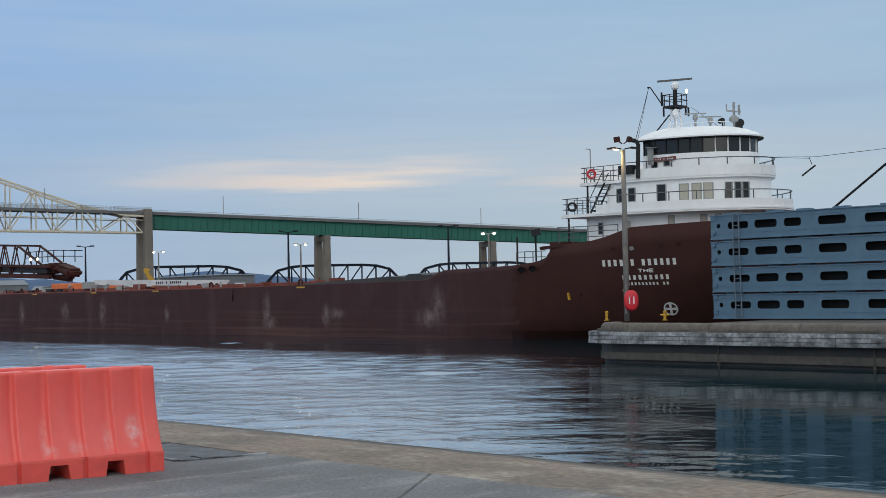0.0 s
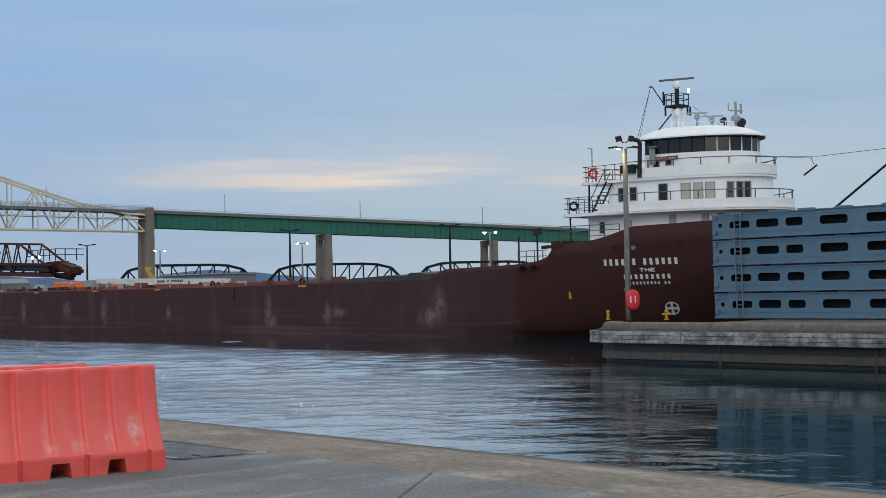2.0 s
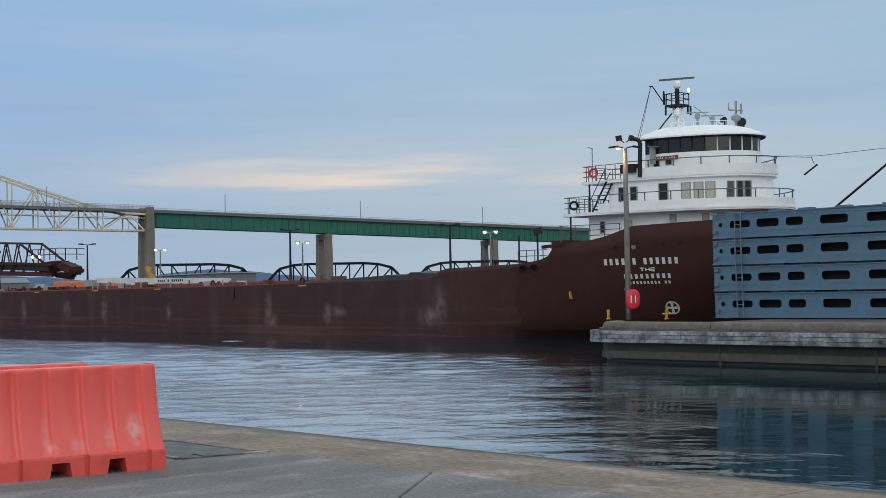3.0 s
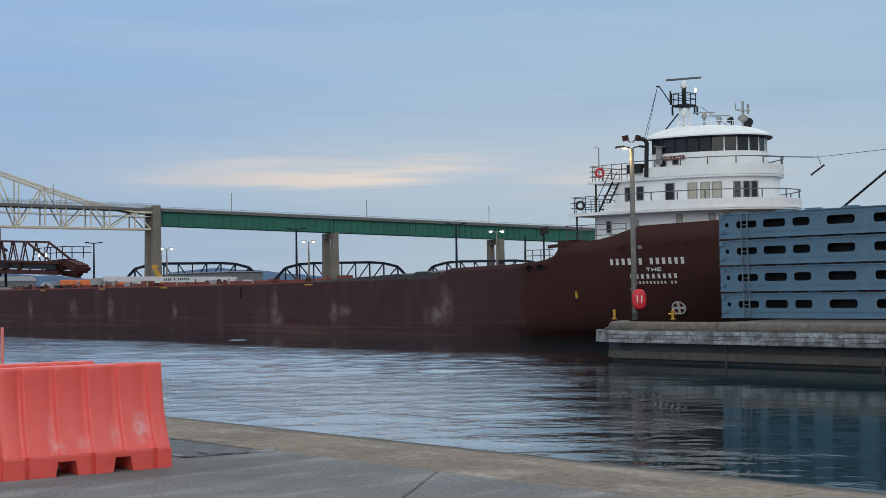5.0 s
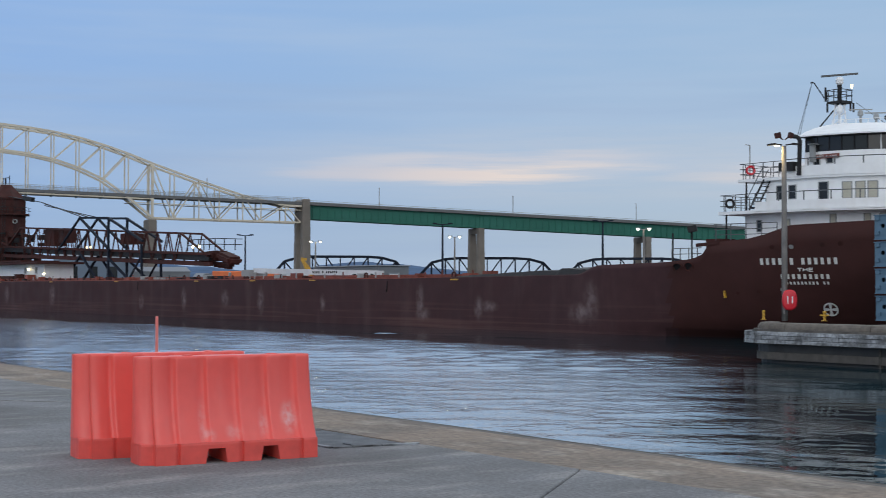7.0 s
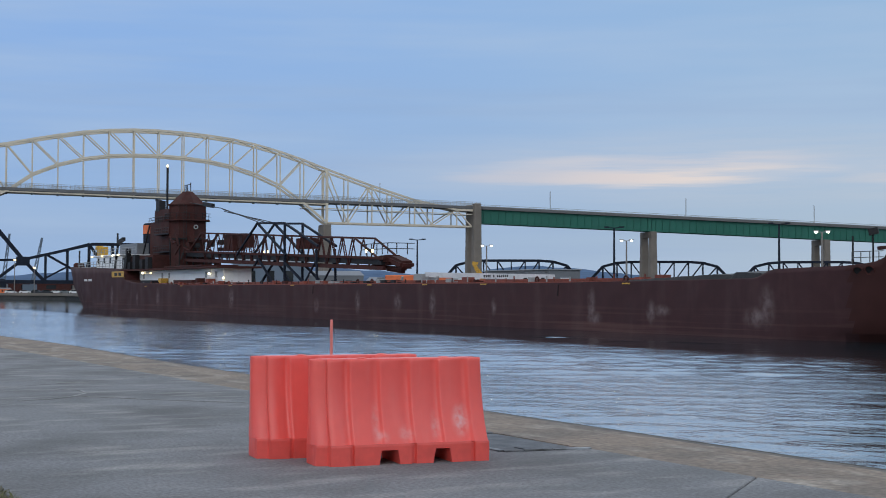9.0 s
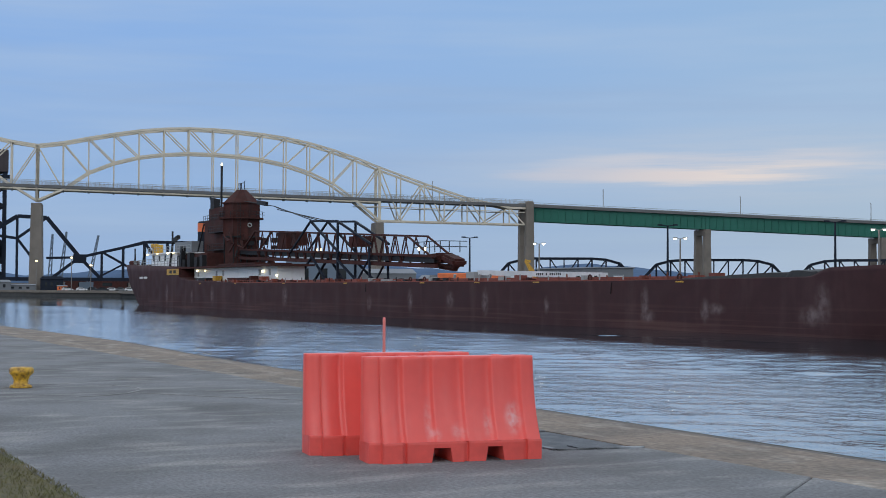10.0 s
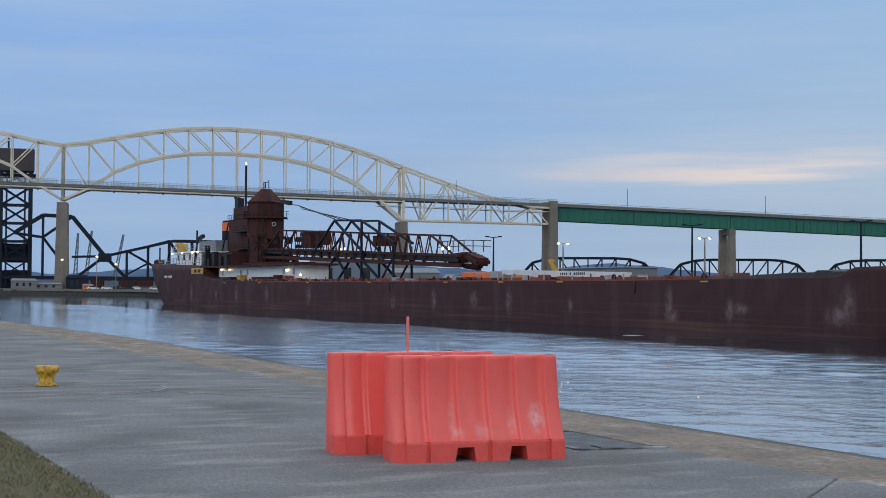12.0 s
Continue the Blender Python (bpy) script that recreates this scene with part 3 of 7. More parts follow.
sheet = [(-4400, EDGE - 0.5, WATER - 0.14), (900, EDGE - 0.5, WATER - 0.14), (900, 4200, WATER - 0.14), (-4400, 4200, WATER - 0.14)]
wme = bpy.data.meshes.new("water")
wme.from_pydata([tuple(p) for p in wco_all.tolist()] + sheet, [], quads[:, ::-1].tolist() + [[base_i, base_i + 1, base_i + 2, base_i + 3]])
wme.polygons.foreach_set("use_smooth", [True] * len(wme.polygons))
wme.materials.append(M["water"])
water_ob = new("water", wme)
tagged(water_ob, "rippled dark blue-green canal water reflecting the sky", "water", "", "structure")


# ---- red barriers ----
RIBS = [0.0, 0.245, 0.567, 0.90, 1.22, 1.545, 1.70]
SLOTS_Y = [(0.52, 0.72), (1.10, 1.28)]


def barrier_half(z):
    """Half thickness: straight above, sweeping out to the foot."""
    k = max(0.0, (1.06 - z) / 0.855)
    return 0.130 + 0.165 * k ** 2.5


def barrier_shell(length):
    """Flared hollow road barrier with lapped upright flutes. x is its thickness, y its length."""
    bm = B()
    H = 1.06
    heights = [0.205, 0.215, 0.24, 0.28, 0.32, 0.36, 0.40, 0.45, 0.50, 0.56, 0.62, 0.70, 0.80, 0.90, 0.98, 1.03, 1.05, H]
    ys = []
    for k, (a, b) in enumerate(zip(RIBS, RIBS[1:])):
        w = b - a
        marks = ((0.0, 0.0),) if k == 0 else ((-0.034, -0.046), (-0.016, -0.028), (-0.004, -0.008), (0.004, 0.003), (0.016, 0.006), (0.034, 0.002), (0.060, -0.002))
        ys += [(a + at_, dep) for at_, dep in marks]
        if k < 5:
            ys += [(a + w * 0.40, -0.006), (a + w * 0.56, -0.014), (a + w * 0.68, -0.028), (a + w * 0.78, -0.041)]
    ys.append((length - 0.012, 0.0))
    ys.append((length, -0.014))
    sides = {}
    for side in (1, -1):
        sides[side] = []
        for z in heights:
            trim_ = 0.0 if z < 1.045 else 0.005 if z < H else 0.016
            sides[side].append([bm.verts.new((side * (barrier_half(z) - trim_ + dep * (1.0 if z < 1.04 else 0.75)), y - 0.03 * z * y / length, z)) for y, dep in ys])
        for r0, r1 in zip(sides[side], sides[side][1:]):
            for i in range(len(ys) - 1):
                bm.faces.new((r0[i], r0[i + 1], r1[i + 1], r1[i]))
    front, back = sides[1], sides[-1]
    for i in range(len(ys) - 1):
        bm.faces.new((front[-1][i], front[-1][i + 1], back[-1][i + 1], back[-1][i]))
    # near end: a rounded coupling tongue; far end: the groove that takes it
    for e, marks in ((0, ((0.72, 0.0), (0.66, -0.07), (0.50, -0.125), (0.22, -0.15), (-0.22, -0.15), (-0.50, -0.125), (-0.66, -0.07), (-0.72, 0.0))),
                     (-1, ((0.62, 0.0), (0.55, -0.05), (0.30, -0.09), (-0.30, -0.09), (-0.55, -0.05), (-0.62, 0.0)))):
        cols = []
        for k in range(len(heights)):
            f0, b0 = front[k][e], back[k][e]
            cols.append([f0] + [bm.verts.new((f0.co.x * sc, f0.co.y + dy, f0.co.z)) for sc, dy in marks] + [b0])
        for c0, c1 in zip(cols, cols[1:]):
            for i in range(len(c0) - 1):
                bm.faces.new((c0[i], c0[i + 1], c1[i + 1], c1[i]))
        bm.faces.new(cols[-1])
    return bm


def barrier_foot(length):
    """The upright base: panels between shallow grooves, two tapered fork slots through it, a coupling tongue."""
    bm = B()
    edge = barrier_half(0.205) + 0.003
    marks = [(-0.13, 0.13, 0.0), (-0.12, 0.19, 0.0), (-0.005, 0.215, 0.0), (0.0, edge, 0.0), (0.205, edge, 0.0), (0.215, edge - 0.03, 0.0), (0.24, edge - 0.03, 0.0), (0.25, edge, 0.0)]
    for a, b in SLOTS_Y:
        marks += [(a - 0.012, edge, 0.0), (a + 0.012, edge, 0.145), (b - 0.012, edge, 0.145), (b + 0.012, edge, 0.0)]
        if a < 1:
            marks += [(0.855, edge, 0.0), (0.862, edge - 0.03, 0.0), (0.90, edge - 0.03, 0.0), (0.908, edge, 0.0)]
    marks += [(1.50, edge, 0.0), (1.508, edge - 0.028, 0.0), (1.542, edge - 0.028, 0.0), (1.55, edge, 0.0), (length, edge, 0.0)]
    rows = []
    for y, p, z0 in marks:
        rows.append([bm.verts.new(q) for q in ((p, y, z0), (p, y, 0.185), (p - 0.006, y, 0.207), (-p + 0.006, y, 0.207), (-p, y, 0.185), (-p, y, z0))])
    for a, b in zip(rows, rows[1:]):
        for i in range(6):
            j = (i + 1) % 6
            bm.faces.new((a[i], a[j], b[j], b[i]))
    bm.faces.new(rows[0][::-1])
    bm.faces.new(rows[-1])
    return bm


def make_barrier(at, turn, plastic, label):
    t = thing("traffic_barrier", at, label, "barrier", "red barriers on the quay", turn)
    shell = part("shell", barrier_shell(1.70), M[plastic], t)
    for p_ in shell.data.polygons:
        p_.use_smooth = abs(p_.normal.z) < 0.8 and abs(p_.normal.x) > 0.3
    part("foot", barrier_foot(1.70), M["red_dark"], t, "scuffed base with two fork slots")
    for y in (0.40, 1.30):
        bm = B()
        lathe(bm, [(0.055, 1.055), (0.055, 1.066), (0.03, 1.070)], (0, y, 0), 12)
        part("filler_cap", bm, M["red_dark"], t)
    return t


make_barrier((-12.852, 5.906, 0), -9.1, "red", "red plastic water-filled barrier with pale scrapes on its flutes")
make_barrier((-13.727, 5.624, 0), -9.1, "red_plain", "red plastic water-filled barrier standing behind another one")
M["post_red"] = mat("sun-faded red post", (0.78, 0.20, 0.17), 0.5, grain=0.08, grain_scale=6, stain=0.4, stain_scale=3, stain_col=(0.7, 0.32, 0.28))
post = thing("marker_post", (-15.48, 7.22, 0), "thin faded red marker post on a round base", "post")
bm = B()
lathe(bm, [(0.024, 0.03), (0.024, 0.78), (0.018, 0.80), (0.018, 1.38), (0.013, 1.40)], seg=12)
part("stem", bm, M["post_red"], post)
bm = B()
lathe(bm, [(0.16, 0.0), (0.16, 0.02), (0.05, 0.05)], seg=16)
part("base", bm, M["black"], post)

# bollard on the quay: waisted and chipped, with lobed head
boll = thing("mooring_bollard", (-24.87, 4.62, 0), "squat yellow mooring bollard with chipped rusty paint", "bollard")
bm = B()
lathe(bm, [(0.19, 0.0), (0.19, 0.03), (0.13, 0.06), (0.125, 0.13), (0.15, 0.20), (0.20, 0.25), (0.205, 0.32), (0.17, 0.355), (0.10, 0.35)], seg=20)
for v in bm.verts:
    if v.co.z > 0.22:
        a = math.atan2(v.co.y, v.co.x)
        v.co.x *= 1 + 0.07 * math.sin(5 * a)
        v.co.y *= 1 + 0.07 * math.sin(5 * a)
part("body", bm, M["yellow"], boll, smooth=True)
for k in range(6):
    bm = B()
    a = k * math.pi / 3
    lathe(bm, [(0.02, 0.028), (0.02, 0.045), (0.012, 0.05)], (0.165 * math.cos(a), 0.165 * math.sin(a), 0), 6)
    part("bolt", bm, M["yellow"], boll)

# ---- pier across the water ----
M["kerb"] = mat("grey-brown worn kerb", (0.130, 0.113, 0.098), 0.85, grain=0.25, grain_scale=4, stain=0.8, stain_scale=0.8, stain_col=(0.10, 0.085, 0.07), bump=0.4, bump_scale=8, spread=0.1)
PIER_Z, PIER_Y, PIER_X = -0.11, 49.6, -44.4


def nose(inset, steps=8, r=2.2):
    """Plan outline of the pier with its rounded corner, drawn in by inset."""
    x0, y0 = PIER_X + inset, PIER_Y + inset
    pts = [(90, y0)]
    for i in range(steps + 1):
        a = math.pi / 2 * i / steps
        pts.append((x0 + r - r * math.sin(a), y0 + r - r * math.cos(a)))
    return pts + [(x0, 69.3), (90, 69.3)]


bm = B()
slab(bm, nose(0.55), -6, -0.80)
solid("pier_wall", bm, M["wet"], "dark damp lower wall of the lock pier", "pier wall", "structure")
bm = B()
slab(bm, nose(0.44), -1.16, -0.74)
solid("pier_stained_wall", bm, M["wet"], "black stained upper course of the pier wall", "pier wall", "structure")
bm = B()
slab(bm, nose(0.40), -1.50, -1.16)
solid("pier_ledge", bm, M["ledge"], "pale stained concrete ledge along the pier wall", "pier ledge", "structure")
bm = B()
slab(bm, nose(0.30), -0.8, PIER_Z)
pier = solid("pier", bm, M["stone"], "weathered concrete guide pier with a rounded corner", "pier", "structure")
# bullnose kerb in lengths
kerb_path = nose(0.42)[:-2][::-1] + []
line = kerb_path[:-1]
xs = PIER_X + 3.2
while xs < 60:
    line.append((xs, PIER_Y + 0.42))
    xs += 4.6
for (xa, ya), (xb, yb) in zip(line, line[1:]):
    d = Vector((xb - xa, yb - ya, 0))
    if d.length < 0.05:
        continue
    dn = d.normalized()
    nv = Vector((-dn.y, dn.x, 0))
    bm = B()
    rows = []
    for p in (Vector((xa, ya, 0)) + dn * 0.015, Vector((xb, yb, 0)) - dn * 0.015):
        ring = []
        for off, z in ((0.0, -0.5), (0.0, -0.06), (0.03, 0.05), (0.09, 0.13), (0.18, 0.18), (0.32, 0.195), (0.62, 0.19), (0.66, 0.16), (0.68, 0.05), (0.68, -0.11), (0.66, -0.5)):
            ring.append(bm.verts.new(p + nv * off + Vector((0, 0, z))))
        rows.append(ring)
    for i in range(11):
        j = (i + 1) % 11
        bm.faces.new((rows[0][i], rows[0][j], rows[1][j], rows[1][i]))
    bm.faces.new(rows[0][::-1])
    bm.faces.new(rows[1])
    part("kerb_block", bm, M["kerb"], pier)
# timber fender: three courses of weathered beams
fender = nose(0.0)[::-1][1:]
fline = fender[:-1]
xs = PIER_X + 2.6
while xs < 62:
    fline.append((xs, PIER_Y))
    xs += 3.9
rt = random.Random(8)
for course in range(3):
    z0 = -0.76 + course * 0.185
    for (xa, ya), (xb, yb) in zip(fline, fline[1:]):
        d = Vector((xb - xa, yb - ya, 0))
        if d.length < 0.05:
            continue
        dn = d.normalized()
        nv = Vector((-dn.y, dn.x, 0))
        o = rt.uniform(-0.02, 0.03)
        bm = B()
        a, b = Vector((xa, ya, z0 + 0.0925)) + nv * (0.15 + o) + dn * 0.012, Vector((xb, yb, z0 + 0.0925)) + nv * (0.15 + o) - dn * 0.012
        bar(bm, a, b, 0.30, 0.165)
        part("timber", bm, M["timber"], pier)
# upright joints in the lower wall
for x in (-36.1, -28.6, -21.1):
    bm = B()
    box(bm, x - 0.05, x + 0.05, PIER_Y + 0.38, PIER_Y + 0.6, -2.4, -0.82)
    part("wall_joint", bm, M["joint"], pier)


def quay_bollard(at, label):
    t = thing("pier_bollard", at, label, "bollard", "yellow bollards on the pier")
    bm = B()
    lathe(bm, [(0.16, 0), (0.16, 0.04), (0.085, 0.06), (0.085, 0.46), (0.10, 0.48), (0.10, 0.55), (0.06, 0.58)], seg=12)
    part("stem", bm, M["yellow"], t, smooth=False)
    return t


quay_bollard((-54.6, 64.4, PIER_Z), "plain yellow steel post on the pier")
two = quay_bollard((-50.5, 64.8, PIER_Z), "yellow steel post with a cross arm on the pier")
bm = B()
bar(bm, (-0.2, -0.16, 0.33), (0.2, 0.16, 0.33), 0.10, sides=8)
part("cross_arm", bm, M["yellow"], two)

# lamp standard on the pier, with its life ring case
lamp = thing("pier_lamp", (-52.2, 63.4, PIER_Z), "weathered wooden lamp standard with one lit head", "lamp post")
bm = B()
lathe(bm, [(0.17, 0), (0.165, 4), (0.15, 7.5), (0.13, 10.1)], seg=12)
part("pole", bm, M["pole"], lamp, smooth=True)
UX, UY = 0.68, 0.73
for sgn in (-1, 1):
    head = B()
    for a, b, w, h in (((0.1, 10.15), (0.55, 10.22), 0.07, 0.07), ((0.45, 10.22), (0.95, 10.16), 0.30, 0.10)):
        bar(head, (sgn * a[0] * UX, sgn * a[0] * UY, a[1]), (sgn * b[0] * UX, sgn * b[0] * UY, b[1]), w, h)
    part("lamp_arm", head, M["black"], lamp)
    fl = B()
    bar(fl, (sgn * 0.05 * UX, sgn * 0.05 * UY, 10.45), (sgn * 0.28 * UX, sgn * 0.28 * UY, 10.62), 0.06)
    bar(fl, (sgn * 0.22 * UX + 0.15, sgn * 0.22 * UY - 0.1, 10.72), (sgn * 0.50 * UX + 0.05, sgn * 0.50 * UY - 0.1, 10.66), 0.26, 0.30)
    part("floodlight", fl, M["rust"], lamp, "unlit brown floodlight head")
bm = B()
lathe(bm, [(0.02, 10.06), (0.13, 10.07), (0.14, 10.11), (0.02, 10.13)], (-0.38 * UX + 0.05, -0.38 * UY - 0.07, 0), 12)
part("lit_lens", bm, M["lamp"], lamp, "glowing warm lamp lens")
glow_data = bpy.data.lights.new("lamp_light", "POINT")
glow_data.energy, glow_data.color, glow_data.shadow_soft_size = 90.0, (1.0, 0.72, 0.30), 0.12
glow = new("lamp_light", glow_data)
glow.matrix_basis = pose(-52.2 - 0.32, 63.4 - 0.48, PIER_Z + 9.95)
bm = B()
box(bm, 0.10, 0.20, -0.25, -0.12, 0.4, 2.6)
part("conduit", bm, M["pole"], lamp)
bm = B()
box(bm, 0.08, 0.22, -0.20, -0.08, 4.55, 4.85)
part("switch_box", bm, M["pole"], lamp)
ring = thing("life_ring_case", (-51.75, 63.28, 1.10), "red oval life ring case with white straps on the lamp standard", "life ring")
bm = B()
pts = []
for k in range(20):
    a = 2 * math.pi * k / 20
    pts.append((0.42 * math.copysign(abs(math.cos(a)) ** 0.8, math.cos(a)), 0.60 * math.copysign(abs(math.sin(a)) ** 0.8, math.sin(a))))
f0 = Vector((UX, UY, 0))
fn = Vector((UY, -UX, 0))
prev = None
for sc, dep in ((1.0, -0.10), (1.0, 0.03), (0.86, 0.10), (0.5, 0.12)):
    cur = [bm.verts.new(f0 * (x * sc) + Vector((0, 0, z * sc)) + fn * dep) for x, z in pts]
    if prev:
        for i in range(20):
            j = (i + 1) % 20
            bm.faces.new((prev[i], prev[j], cur[j], cur[i]))
    else:
        bm.faces.new(cur)
    prev = cur
bm.faces.new(prev)
part("case", bm, M["ring_red"], ring, smooth=False)
for sgn in (-1, 1):
    bm = B()
    bar(bm, f0 * (sgn * 0.13) + fn * 0.13 + Vector((0, 0, -0.2)), f0 * (sgn * 0.13) + fn * 0.13 + Vector((0, 0, 0.22)), 0.09, 0.02)
    part("strap", bm, M["white"], ring)

# stack of blue gate panels
GX, GY, GZ = -47.95, 66.0, -0.04
PH = 1.515
bm = B()
for k in range(7):
    box(bm, GX + 0.6 + 4.6 * k, GX + 1.0 + 4.6 * k, GY + 0.1, GY + 2.3, PIER_Z, GZ + 0.02)
solid("dunnage", bm, M["joint"], "dark timber blocks under the lock bulkheads", "timber blocks", "stuff")
SLOTS = [(1.18, 2.55, 0.58, 0.98), (2.98, 4.45, 0.56, 1.02), (4.9, 6.0, 0.56, 1.02), (7.05, 8.75, 0.55, 1.03), (9.85, 11.3, 0.55, 1.03),
         (12.4, 14.1, 0.55, 1.03), (15.2, 16.6, 0.55, 1.03), (17.6, 19.3, 0.55, 1.03), (20.4, 21.8, 0.55, 1.03)]
G_LEN = 23.5


def gate_panel(at, label):
    t = thing("lock_bulkhead", at, label, "lock bulkhead", "stacked blue lock bulkheads")
    bm = B()
    h = PH - 0.11
    x = 0.0
    holes = [(0.42, 0.66, 0.66, 0.90)] + SLOTS
    for a, b, z0, z1 in holes:
        box(bm, x, a, 0, 0.04, 0, h)
        box(bm, a, b, 0, 0.04, 0, z0)
        box(bm, a, b, 0, 0.04, z1, h)
        # rounded corners of the opening
        r = min(0.16, (z1 - z0) * 0.34)
        for cx, cz, sx, sz in ((a, z0, 1, 1), (b, z0, -1, 1), (a, z1, 1, -1), (b, z1, -1, -1)):
            pts = [(cx, cz)] + [(cx + sx * r * (1 - math.sin(q)), cz + sz * r * (1 - math.cos(q))) for q in (0, math.pi / 6, math.pi / 3, math.pi / 2)]
            lo = [bm.verts.new((px, 0.0, pz)) for px, pz in pts]
            hi = [bm.verts.new((px, 0.04, pz)) for px, pz in pts]
            bm.faces.new(lo)
            bm.faces.new(hi[::-1])
            for i in range(1, 4):
                bm.faces.new((lo[i], lo[i + 1], hi[i + 1], hi[i]))
        x = b
    box(bm, x, G_LEN, 0, 0.04, 0, h)
    part("face_plate", bm, M["gate"], t)
    for z in (0.0, h - 0.05):
        bm = B()
        box(bm, -0.02, G_LEN, -0.07, 2.3, z - 0.003, z + 0.05)
        part("flange", bm, M["gate"], t)
    # backing sheet in painted shade, seen through the openings
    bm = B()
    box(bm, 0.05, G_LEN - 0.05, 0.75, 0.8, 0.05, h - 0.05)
    part("web", bm, M["gate_shade"], t)
    bm = B()
    box(bm, 0.0, 0.04, 0.05, 2.25, 0.05, h - 0.05)
    part("end_plate", bm, M["gate"], t)
    for z in (0.28, 1.1):
        bm = B()
        box(bm, 0.06, 0.34, -0.10, 0.0, z, z + 0.2)
        part("lug", bm, M["gate"], t)
    bm = B()
    box(bm, 0.0, G_LEN, -0.025, 0.0, 1.16, 1.20)
    box(bm, 0.0, G_LEN, -0.025, 0.0, 0.33, 0.36)
    part("stiffener", bm, M["gate"], t)
    lad = B()
    for xx in (1.62, 2.02):
        bar(lad, (xx, -0.14, 0.0), (xx, -0.14, PH - 0.02), 0.06)
    for i in range(5):
        bar(lad, (1.62, -0.14, 0.16 + 0.3 * i), (2.02, -0.14, 0.16 + 0.3 * i), 0.04)
    part("ladder", lad, M["crane_blue"], t, "grey-blue rung ladder")
    for xx in (0.7, 3.6, 5.5, 7.8, 10.6):
        bm = B()
        box(bm, xx, xx + 0.9, 0.3, 0.7, h, h + 0.108)
        part("seat_block", bm, M["gate"], t)
    return t


for k in range(4):
    gate_panel((GX + (0.06, 0.03, 0.0, 0.0)[k], GY, GZ + PH * k), "blue steel lock bulkhead with dark oval openings, stacked on others" if k else "lowest blue steel lock bulkhead of the stack on timber blocks")

# ---- ship ----
ship = thing("bulk_carrier", (-264.8, 70.6, WATER), "long brown lake freighter with white forward pilothouse under way", "ship")
CY = 10.0


def lerp_list(x, pts):
    for (xa, ya), (xb, yb) in zip(pts, pts[1:]):
        if x <= xb:
            return ya + (yb - ya) * max(0.0, (x - xa) / (xb - xa))
    return pts[-1][1]


TOP = [(-32, 8.4), (20, 7.25), (27.5, 6.95), (28.3, 5.3), (34, 4.75), (60, 4.2), (160, 4.2), (187.2, 4.45), (189.0, 5.1), (196.0, 5.25), (198.4, 5.45), (199.2, 5.75), (199.45, 6.5), (203.0, 6.75), (204.2, 7.0), (206.0, 7.55), (213, 7.75), (226, 8.2)]
WLC = [(0, 10), (0.1, 9.85), (0.226, 9.2), (0.42, 7.6), (0.61, 5.6), (0.8, 3.0), (1, 0.02)]
DKC = [(0, 10), (0.184, 9.9), (0.34, 9.6), (0.5, 8.8), (0.66, 7.4), (0.79, 5.2), (0.92, 2.2), (1, 0.02)]


def half_breadth(x, f):
    """Half breadth of the hull at x, and at the share f of its height."""
    if x > 186:
        stem = 217 + 7 * f
        u = min(1, (x - 186) / (stem - 186))
        k = max(f, 0) ** 0.4
        return lerp_list(u, WLC) * (1 - k) + lerp_list(u, DKC) * k
    start, end = 14 - 6 * f, -18 - 12 * f
    if x < start:
        return 10 * math.sqrt(max(0, 1 - ((start - x) / (start - end)) ** 2))
    return 10.0


LEVELS = [-0.25, 0.0, 0.1, 0.25, 0.4, 0.55, 0.7, 0.8, 0.9, 1.0]


def level_z(x, f):
    """Height of the hull level f at x: even strakes below, the sheer only in the topmost."""
    top = lerp_list(x, TOP)
    base = min(top - 0.1, 4.1)
    return base * f / 0.7 if f <= 0.7 else base + (top - base) * (f - 0.7) / 0.3


def hull_row(f):
    ff = max(f, 0)
    start, end = 14 - 6 * ff, -18 - 12 * ff
    xs_ = [start - (start - end) * math.cos(math.pi / 2 * i / 14) for i in range(14)] + [start + (190 - start) * i / 70 for i in range(65)]
    last = xs_[-1]
    stem = 217 + 7 * ff
    xs_ += [last + (stem - last) * i / 80 for i in range(1, 81)]
    return [(x, half_breadth(x, ff), level_z(x, f)) for x in xs_]


bm = B()
grids = {}
for side in (1, -1):
    grids[side] = [[bm.verts.new((x, CY - side * hb, z)) for x, hb, z in hull_row(f)] for f in LEVELS]
    for a, b in zip(grids[side], grids[side][1:]):
        for i in range(len(a) - 1):
            fc = bm.faces.new((a[i], a[i + 1], b[i + 1], b[i]))
            cx = sum(v.co.x for v in fc.verts) / 4
            cz = sum(v.co.z for v in fc.verts) / 4
            fc.material_index = 2 if cz < 0.22 else (1 if cx > 196 else 0)
for i in range(len(grids[1][-1]) - 1):
    # deck, a little below the rail, closes the top
    a, b = grids[1][-1][i], grids[1][-1][i + 1]
    c, d = grids[-1][-1][i + 1], grids[-1][-1][i]
    bm.faces.new((a, b, c, d)).material_index = 3
hull_ob = part("hull", bm, [M["hull"], M["bow"], M["boot"], M["boot"]], ship)
for p_ in hull_ob.data.polygons:
    p_.use_smooth = abs(p_.normal.z) < 0.6


def hull_point(x, z, out=0.03):
    top = lerp_list(x, TOP)
    base = min(top - 0.1, 4.1)
    f = 0.7 * z / base if z <= base else 0.7 + 0.3 * (z - base) / (top - base)
    return Vector((x, CY - half_breadth(x, f) - out, z))


def hull_patch(bm, x0, x1, z0, z1, out=0.03):
    bm.faces.new([bm.verts.new(hull_point(x, z, out)) for x, z in ((x0, z0), (x1, z0), (x1, z1), (x0, z1))])


